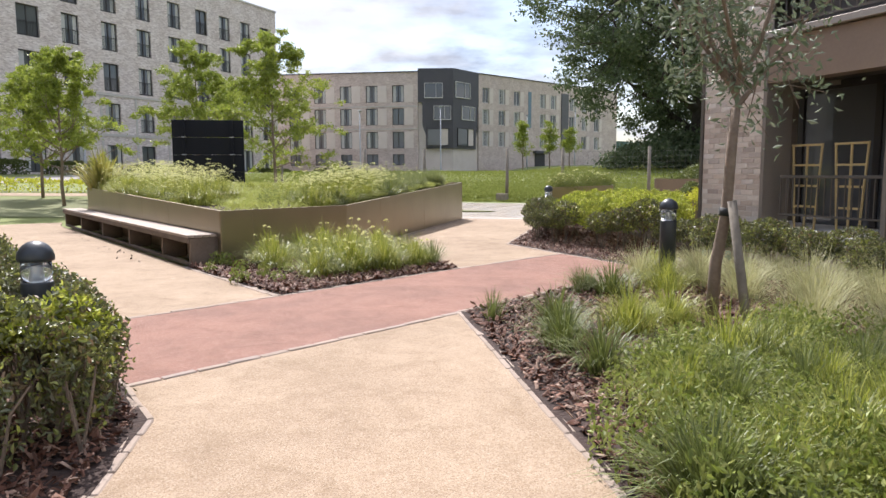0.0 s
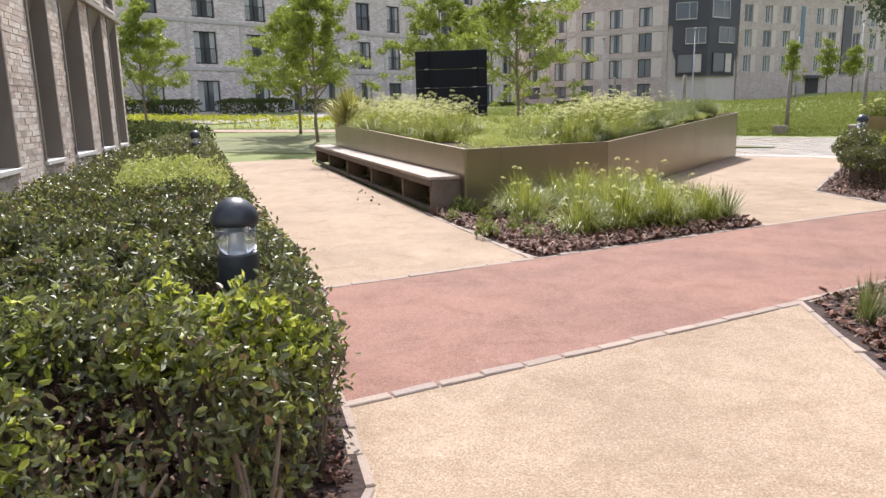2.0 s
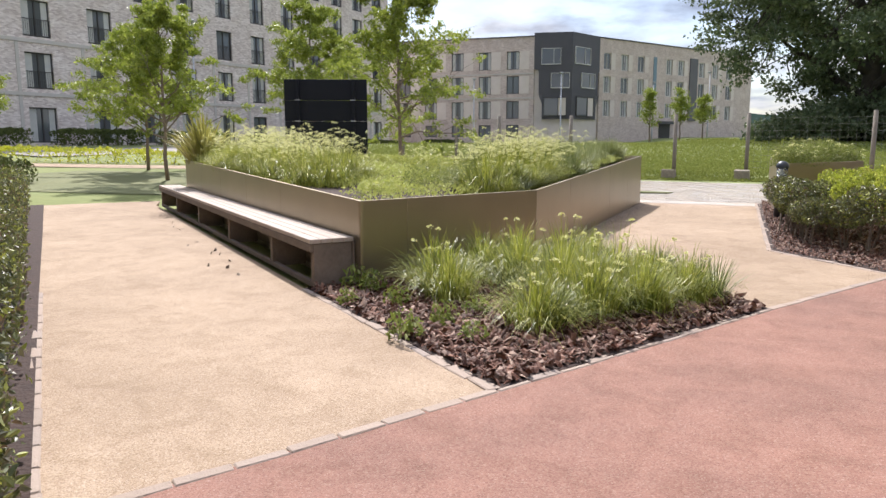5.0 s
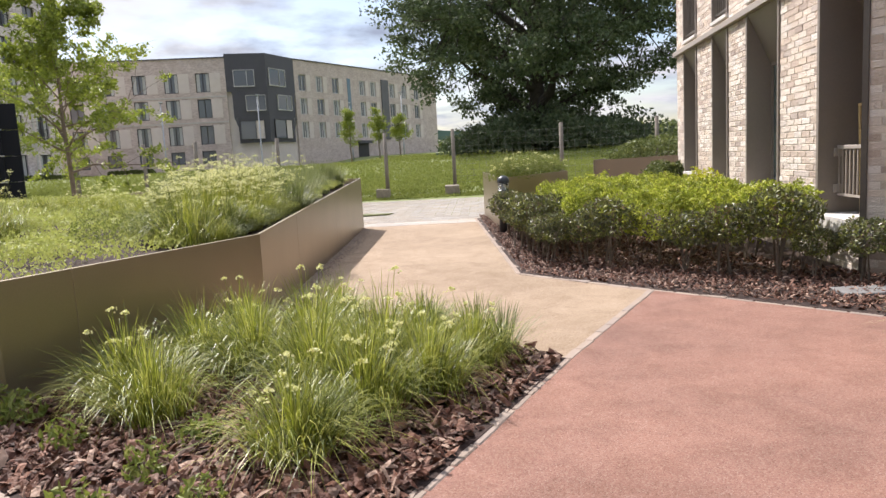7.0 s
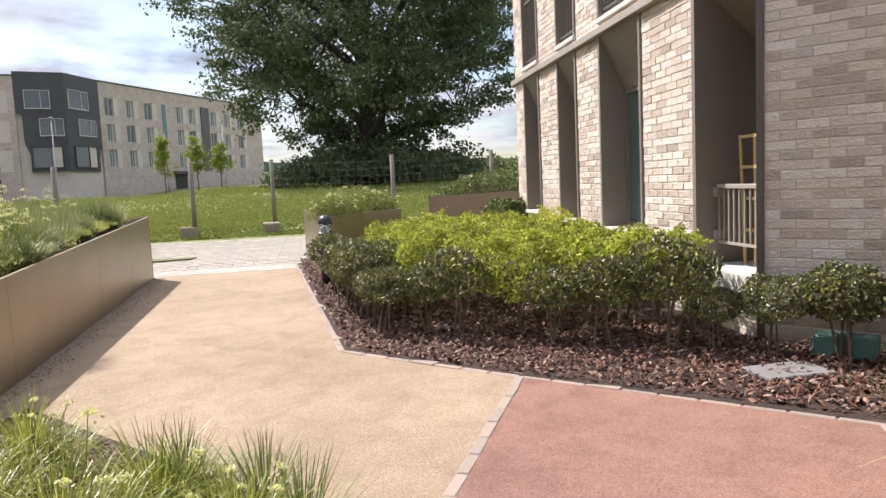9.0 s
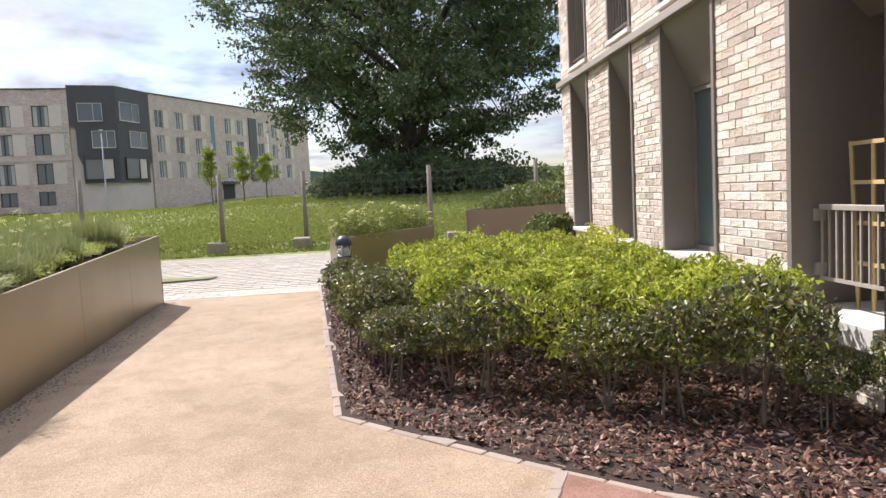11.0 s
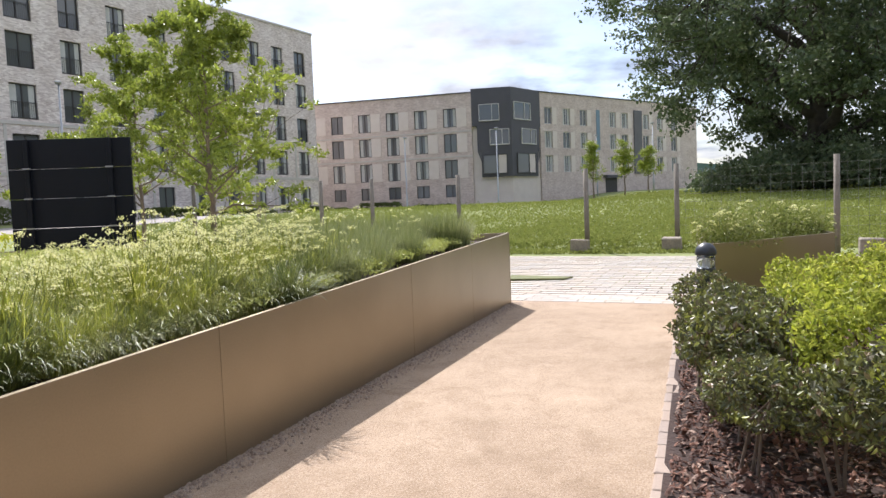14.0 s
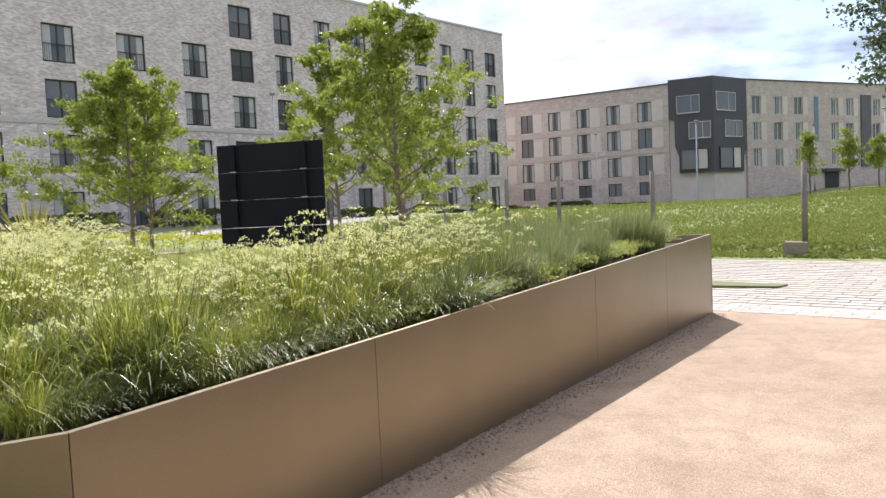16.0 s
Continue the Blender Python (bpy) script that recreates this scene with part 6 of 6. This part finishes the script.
def clear_of_rim(x, y, room):
    """Far enough inside the planter's path side for growth to stand clear of the sheet rim."""
    d = Vector((PL_E[0] - PL_B[0], PL_E[1] - PL_B[1]))
    return (Vector((x, y)) - Vector(PL_B)).cross(d.normalized()) < -room


rn = np.random.default_rng(78)
cover = [p for p in scatter(PLP, 300, rn)]
for x, y in cover[:230]:
    clump("ground_cover", H_COVER[rr.randrange(3)], x, y, soil_z(x, y), rr.uniform(0.9, 1.4), "pale green low ground cover in the planter", "plant", G_PLT)
BANK1 = [(-2.2, 13.5), (-2.0, 14.8), (-4.0, 18.3), (-6.0, 18.6), (-5.9, 17.9)]
BANK2 = [(-0.1, 12.85), (0.4, 13.25), (1.15, 15.8), (1.1, 17.0), (-0.3, 17.0), (-0.45, 14.0)]
BANK4 = [(-0.75, 15.4), (-0.5, 17.2), (-3.2, 18.9), (-1.5, 16.4)]
BANK3 = [(1.15, 16.2), (2.25, 20.3), (-0.8, 20.3), (-0.6, 16.6)]
EDGE = [(0.45, 14.6), (1.12, 16.9), (1.95, 20.1), (2.2, 20.1), (1.33, 16.9), (0.68, 14.6)]
for poly, n, src, hgt, fl in ((BANK1, 80, T_SWARD, 0.86, 0.7), (BANK2, 150, T_SWARD, 0.86, 0.7)):
    for x, y in scatter(poly, n, rn):
        if not clear_of_rim(x, y, 0.42):
            continue
        mound = (0.95 + 0.38 * noise.noise((x * 1.5, y * 1.5, 2.0))) * (1.0 if clear_of_rim(x, y, 0.7) else 0.92)
        clump("grass_tussock", src[rr.randrange(3)], x, y, soil_z(x, y), hgt * mound * rr.uniform(0.85, 1.15), "tall green grass with cream flower heads", "grass", G_PLT,
              FL[rr.randrange(4)] if rr.random() < fl * (0.8 + 0.2 * clear_of_rim(x, y, 0.95)) else None)
for x, y in scatter(BANK2, 44, rn):
    clump("grass_tussock", T_DARK[rr.randrange(3)], x, y, soil_z(x, y), rr.uniform(0.9, 1.25), "deep green grass among the flowering grass", "grass", G_PLT)
for i in range(36):
    f = (i + 0.5) / 36 * 0.45
    x, y = PL_B[0] + (PL_E[0] - PL_B[0]) * f - 0.29 - rr.uniform(0, 0.1), PL_B[1] + (PL_E[1] - PL_B[1]) * f + 0.08
    clump("grass_tussock", (T_GREEN + T_DARK)[rr.randrange(7)], x, y, soil_z(x, y), rr.uniform(0.5, 0.7), "low arching grass tuft inside the planter rim", "grass", G_PLT)
mass, heads, feather = [], [], []
for poly, n, hgt, fl in ((BANK1, 80, 0.92, 0.5), (BANK3, 150, 0.80, 0.03), (BANK4, 56, 0.52, 0.3)):
    for x, y in scatter(poly, n, rn):
        if not clear_of_rim(x, y, 0.24 if poly is BANK3 else 0.40):
            continue
        sc = hgt * rr.uniform(0.85, 1.2)
        mm = pose(x, y, soil_z(x, y), 0, 0, rr.uniform(0, 360)) @ Matrix.Diagonal((sc, sc, sc, 1))
        if poly is BANK3:
            feather.append((T_FEATHER[rr.randrange(3)], mm))
        else:
            mass.append((T_SWARD[rr.randrange(4)], mm))
        if rr.random() < fl:
            heads.append((FL[rr.randrange(4)][1], mm))
joined("grass_mass", mass, L_GRASS, "dense tall green grass filling the planter", "grass")
joined("feather_grass_mass", feather, L_FEATHER, "grey-green feathery grass at the far end of the planter", "grass")
joined("flower_mass", heads, L_FLOWER, "small cream flower heads over the planter grass", "flowers")
for x, y in scatter(EDGE, 56, rn):
    clump("ground_cover", H_COVER[rr.randrange(3)], x, y, soil_z(x, y) + 0.07, 0.8, "pale green low ground cover in the planter", "plant", G_PLT)
for x, y in ((-0.9, 13.5), (-0.5, 13.6), (-0.6, 14.0), (-0.2, 13.3)):
    clump("leafy_perennial", H_GREEN[rr.randrange(3)], x, y, soil_z(x, y), 0.8, "dark leafy perennial in the planter", "plant", G_PLT)
ph = thing("strap_leaf_plant", pose(-6.1, 18.3, 0.9) @ Matrix.Diagonal((1.5, 1.5, 1.55, 1)), "olive strap-leaved plant at the planter end", "plant")
v, f = blade_data(240, np.random.default_rng(9), 0.45, 0.80, 0.55, 0.016, 0.75)
part("strap_leaves", raw_mesh("strap_leaves", v, f, L_PHORM), ph, kind="stuff")
rn = np.random.default_rng(79)
for x, y in scatter([(5.1, 18.7), (6.4, 19.35), (6.75, 21.0), (5.75, 21.1)], 26, rn):
    clump("flowering_shrub", H_GREEN[rr.randrange(3)], x, y, 0.86, rr.uniform(1.0, 1.4), "leafy shrub with cream flowers in the small planter", "shrub", "planter shrubs", FL_SHRUB[rr.randrange(2)] if rr.random() < 0.45 else None)

# ---- bark mulch ----


def mulch(name, poly, n, seed, label, smin=0.02, smax=0.065):
    r = np.random.default_rng(seed)
    pts = np.array(scatter(poly, n, r))
    L = r.uniform(smin, smax, n)
    Wd = L * r.uniform(0.22, 0.55, n)
    a = r.uniform(0, 6.283, n)
    tilt = r.normal(0, 0.5, (n, 2))
    z = 0.012 + np.abs(r.normal(0, 0.02, n))
    ca, sa = np.cos(a), np.sin(a)
    shape = np.array([(-0.5, -0.4, 0), (0.4, -0.5, 0), (0.5, 0.3, 0), (-0.35, 0.5, 0), (0, 0, 0.16)])
    v = np.empty((n, 5, 3))
    for k, (px, py, pz) in enumerate(shape):
        lx, ly = px * L * r.uniform(0.8, 1.2, n), py * Wd * r.uniform(0.8, 1.2, n)
        v[:, k, 0] = pts[:, 0] + lx * ca - ly * sa
        v[:, k, 1] = pts[:, 1] + lx * sa + ly * ca
        v[:, k, 2] = z + lx * tilt[:, 0] + ly * tilt[:, 1] + pz * L
    i = np.arange(n).reshape(-1, 1) * 5
    f = np.concatenate([i + [0, 1, 4], i + [1, 2, 4], i + [2, 3, 4], i + [3, 0, 4]], axis=1).reshape(-1, 3)
    solid(name, raw_mesh(name, v.reshape(-1, 3).tolist(), f.tolist(), M_CHIP), label, "mulch", kind="stuff")


mulch("bark_mulch", [(-1.46, 10.86), (0.35, 8.54), (2.31, 10.6), (1.0, 13.4), PL_B, PL_F], 14500, 1, "brown bark chip mulch in the front bed", 0.03, 0.095)
mulch("bark_mulch", [(2.96, 2.3), (2.87, 3.78), (2.7, 4.93), (2.32, 7.55), (3.68, 8.97), (5.06, 10.25), (7.5, 8.5), (6.5, 4)], 21000, 2, "brown bark chip mulch in the near bed", 0.025, 0.085)
mulch("bark_mulch", [(5.1, 10.35), (4.1, 12.3), (3.4, 13.85), (4.58, 18.2), (5.53, 21.6), (6.5, 21), (6, 16), (6.1, 12), (7, 11.5), (6.5, 10)], 22000, 3, "reddish bark chip mulch under the hedge", 0.02, 0.06)
mulch("bark_mulch", [(0.61, 3.2), (0.47, 4.67), (0.08, 5.26), (-1.17, 6.92), (-2, 6.5), (-0.2, 3.0)], 6000, 4, "dark bark chip mulch under the hedge")

# ---- meadow fence, blocks, lamps and distance ----
FD = Vector((1.97, -0.63, 0)).normalized()
F0 = Vector((4.7, 27.7, 0))
post_me = Geo().tube([(0, 0, -0.3), (0, 0, 1.96)], [0.062, 0.056], 10).mesh("fence_post", M_POST, True)
line = [F0 + FD * k for k in (-14.5, -12.0, -9.6, -7.45, -5.83, -3.3, 0.0)] + [Vector((6.73, 27.28, 0)), Vector((9.28, 25.04, 0)), Vector((12.3, 24.9, 0)), Vector((15.3, 25.5, 0)), Vector((18.4, 26.1, 0))]
for k, p in enumerate(line):
    solid("fence_post", post_me, "round weathered timber fence post", "post", pose(p.x, p.y, land(p.x, p.y), 0, 0, k * 40), "meadow fence posts")
run = line[7:]
wire = Geo()
for z in np.linspace(0.35, 1.8, 9):
    wire.tube([p + Vector((0, 0, land(p.x, p.y) + z)) for p in run], [0.0032] * len(run), 3, False)
for a, b in zip(run[:-1], run[1:]):
    n = int((b - a).length / 0.2)
    for i in range(1, n):
        p = a + (b - a) * i / n
        z = land(p.x, p.y)
        wire.tube([(p.x, p.y, z + 0.35), (p.x, p.y, z + 1.8)], [0.0028, 0.0028], 3, False)
solid("wire_fence", wire.mesh("wire_fence", M_WIRE), "thin square-mesh wire fence between timber posts", "fence", kind="stuff")
for i, (x, y) in enumerate(((4.48, 27.3), (6.48, 26.75), (9.75, 24.66))):
    b = Geo().box(-0.21, 0.21, -0.16, 0.16, -0.1, 0.30)
    jj = np.random.default_rng(i).uniform(-0.02, 0.02, (8, 3))
    b.v = [(a + q[0], c + q[1], d + q[2]) for (a, c, d), q in zip(b.v, jj)]
    solid("stone_block", b.mesh("stone_block", M_BLOCKSTONE, bevel=0.02), "rough buff stone block by the fence", "block", pose(x, y, land(x, y), 0, 0, -18), "stone blocks")


def lamp(x, y, h, an, seg="street lamp"):
    t = thing("street_lamp", pose(x, y, land(x, y), 0, 0, an), "slim grey street lamp with a flat head", "street lamp", "street lamps")
    part("column", Geo().tube([(0, 0, 0), (0, 0, 1.2), (0, 0, 1.25), (0, 0, h)], [0.09, 0.09, 0.06, 0.045], 8).mesh("column", M_LAMP, True), t)
    part("head", Geo().box(-0.1, 0.5, -0.15, 0.15, h - 0.03, h + 0.09).mesh("head", M_LAMP, bevel=0.04), t)


lamp(2.41, 72.3, 7.3, 90)
lamp(-5.79, 73.2, 7.0, 90)
lamp(13.1, 88.0, 6.5, 90)
lamp(17.9, 82.5, 6.8, 90)
lamp(-20.15, 45.8, 7.4, -60)

# utility covers in the mulch
solid("utility_cover", Geo().box(-0.24, 0.24, -0.16, 0.16, 0.0, 0.035).mesh("utility_cover", M_COVER, bevel=0.008), "grey rectangular utility cover in the mulch", "cover", frame_at((5.45, 11.2, 0.008), (0.9, -0.3)))
solid("utility_box", Geo().box(-0.2, 0.2, -0.1, 0.1, 0.0, 0.16).mesh("utility_box", M_COVER_GREEN, bevel=0.01), "small green utility box at the wall foot", "box", frame_at((6.14, 11.22, 0.008), SD))

# meadow weeds near the fence
rng = np.random.default_rng(90)
pl, sz = [], []
while len(pl) < 60000:
    s, w = rng.uniform(-16, 18), rng.exponential(5.0)
    p = F0 + FD * s + Vector((-FD.y, FD.x, 0)) * (w - 0.9)
    if (p.x > 7.6 and p.y < 25.6) or noise.noise((p.x * 0.7, p.y * 0.7, 2)) < -0.45:
        continue
    hh = 0.12 + 0.22 * max(0, 0.5 + noise.noise((p.x * 0.35, p.y * 0.35, 5)))
    if w < 0.9:
        hh = 0.06
    pl.append((p.x, p.y, land(p.x, p.y) + rng.uniform(0, hh)))
    sz.append(0.10 * rng.uniform(0.6, 1.5))
solid("meadow_weeds", leaf_mesh("meadow_weeds", pl, sz, L_WEED, rng, 0.7, 0.45), "tangled green meadow weeds beyond the fence", "grass", kind="stuff")
pl, sz = [], []
while len(pl) < 85000:
    d = rng.uniform(24, 75)
    an = rng.uniform(-0.45, 0.75)
    x, y = d * math.sin(an), 8 + d * math.cos(an)
    if (Vector((x, y, 0)) - F0).dot(Vector((-FD.y, FD.x, 0))) < 2 or (Vector((x, y, 0)) - A0).dot(AN) < 16:
        continue
    if noise.noise((x * 0.2, y * 0.2, 4)) < -0.5:
        continue
    pl.append((x, y, land(x, y) + rng.uniform(0, 0.14)))
    sz.append(0.125 * rng.uniform(0.6, 1.5))
solid("meadow_growth", leaf_mesh("meadow_growth", pl, sz, L_WEED, rng, 0.7, 0.45), "uneven green meadow growth", "grass", kind="stuff")

# distant wooded ridge and tree belt
hv, hf = [], []
N = 160
for i in range(N + 1):
    an = -1.9 + 3.8 * i / N
    r = 900
    h = 34 + 16 * noise.noise((an * 3, 0, 0)) + 5 * noise.noise((an * 25, 1, 0))
    hv += [(r * math.sin(an), r * math.cos(an), -8), (r * math.sin(an) * 1.02, r * math.cos(an) * 1.02, h)]
for i in range(N):
    hf.append((2 * i, 2 * i + 2, 2 * i + 3, 2 * i + 1))
solid("backdrop", raw_mesh("backdrop", hv, hf, M_HILL), "low blue-green wooded ridge on the horizon", "hill", kind="structure")
pl, sz = [], []
for _ in range(26000):
    an = rng.uniform(0.15, 1.0)
    r = rng.uniform(110, 150)
    k = 3.2 + 2.6 * noise.noise((an * 14, 0.3, 0)) + 1.2 * noise.noise((an * 60, 0.7, 0))
    pl.append((r * math.sin(an), 8 + r * math.cos(an), 2.0 + rng.uniform(0, max(0.6, k))))
    sz.append(rng.uniform(0.5, 1.1))
solid("tree_belt", leaf_mesh("tree_belt", pl, sz, L_GRASS_DK, rng, 0.2, 0.7), "distant belt of bushes and trees", "trees", kind="stuff")
# timber field gate by the far block
gate = thing("field_fence", frame_at((24.5, 80, land(24.5, 80)), (0.9, 0.3)), "dark timber post-and-rail fence", "fence")
for i in range(6):
    part("post", Geo().box(i * 2 - 0.07, i * 2 + 0.07, -0.07, 0.07, -0.2, 1.4).mesh("post", M_POST), gate)
for z in (0.35, 0.75, 1.15):
    part("rail", Geo().box(-0.1, 10.1, -0.03, 0.03, z, z + 0.12).mesh("rail", M_POST), gate)

# a few dry leaves on the path by the bench
rng = np.random.default_rng(95)
pl = [(-1.03 - 0.6 * s - 0.8 * w, 11.05 + 0.8 * s - 0.6 * w, 0.012) for s, w in zip(rng.uniform(0, 7, 16), 0.66 + np.abs(rng.normal(0, 0.2, 16)))]
solid("fallen_leaves", leaf_mesh("fallen_leaves", pl, [0.06] * len(pl), M_STEM, rng, 0, 0.6, 0.1), "few dry leaves fallen on the path", "leaves", kind="stuff")
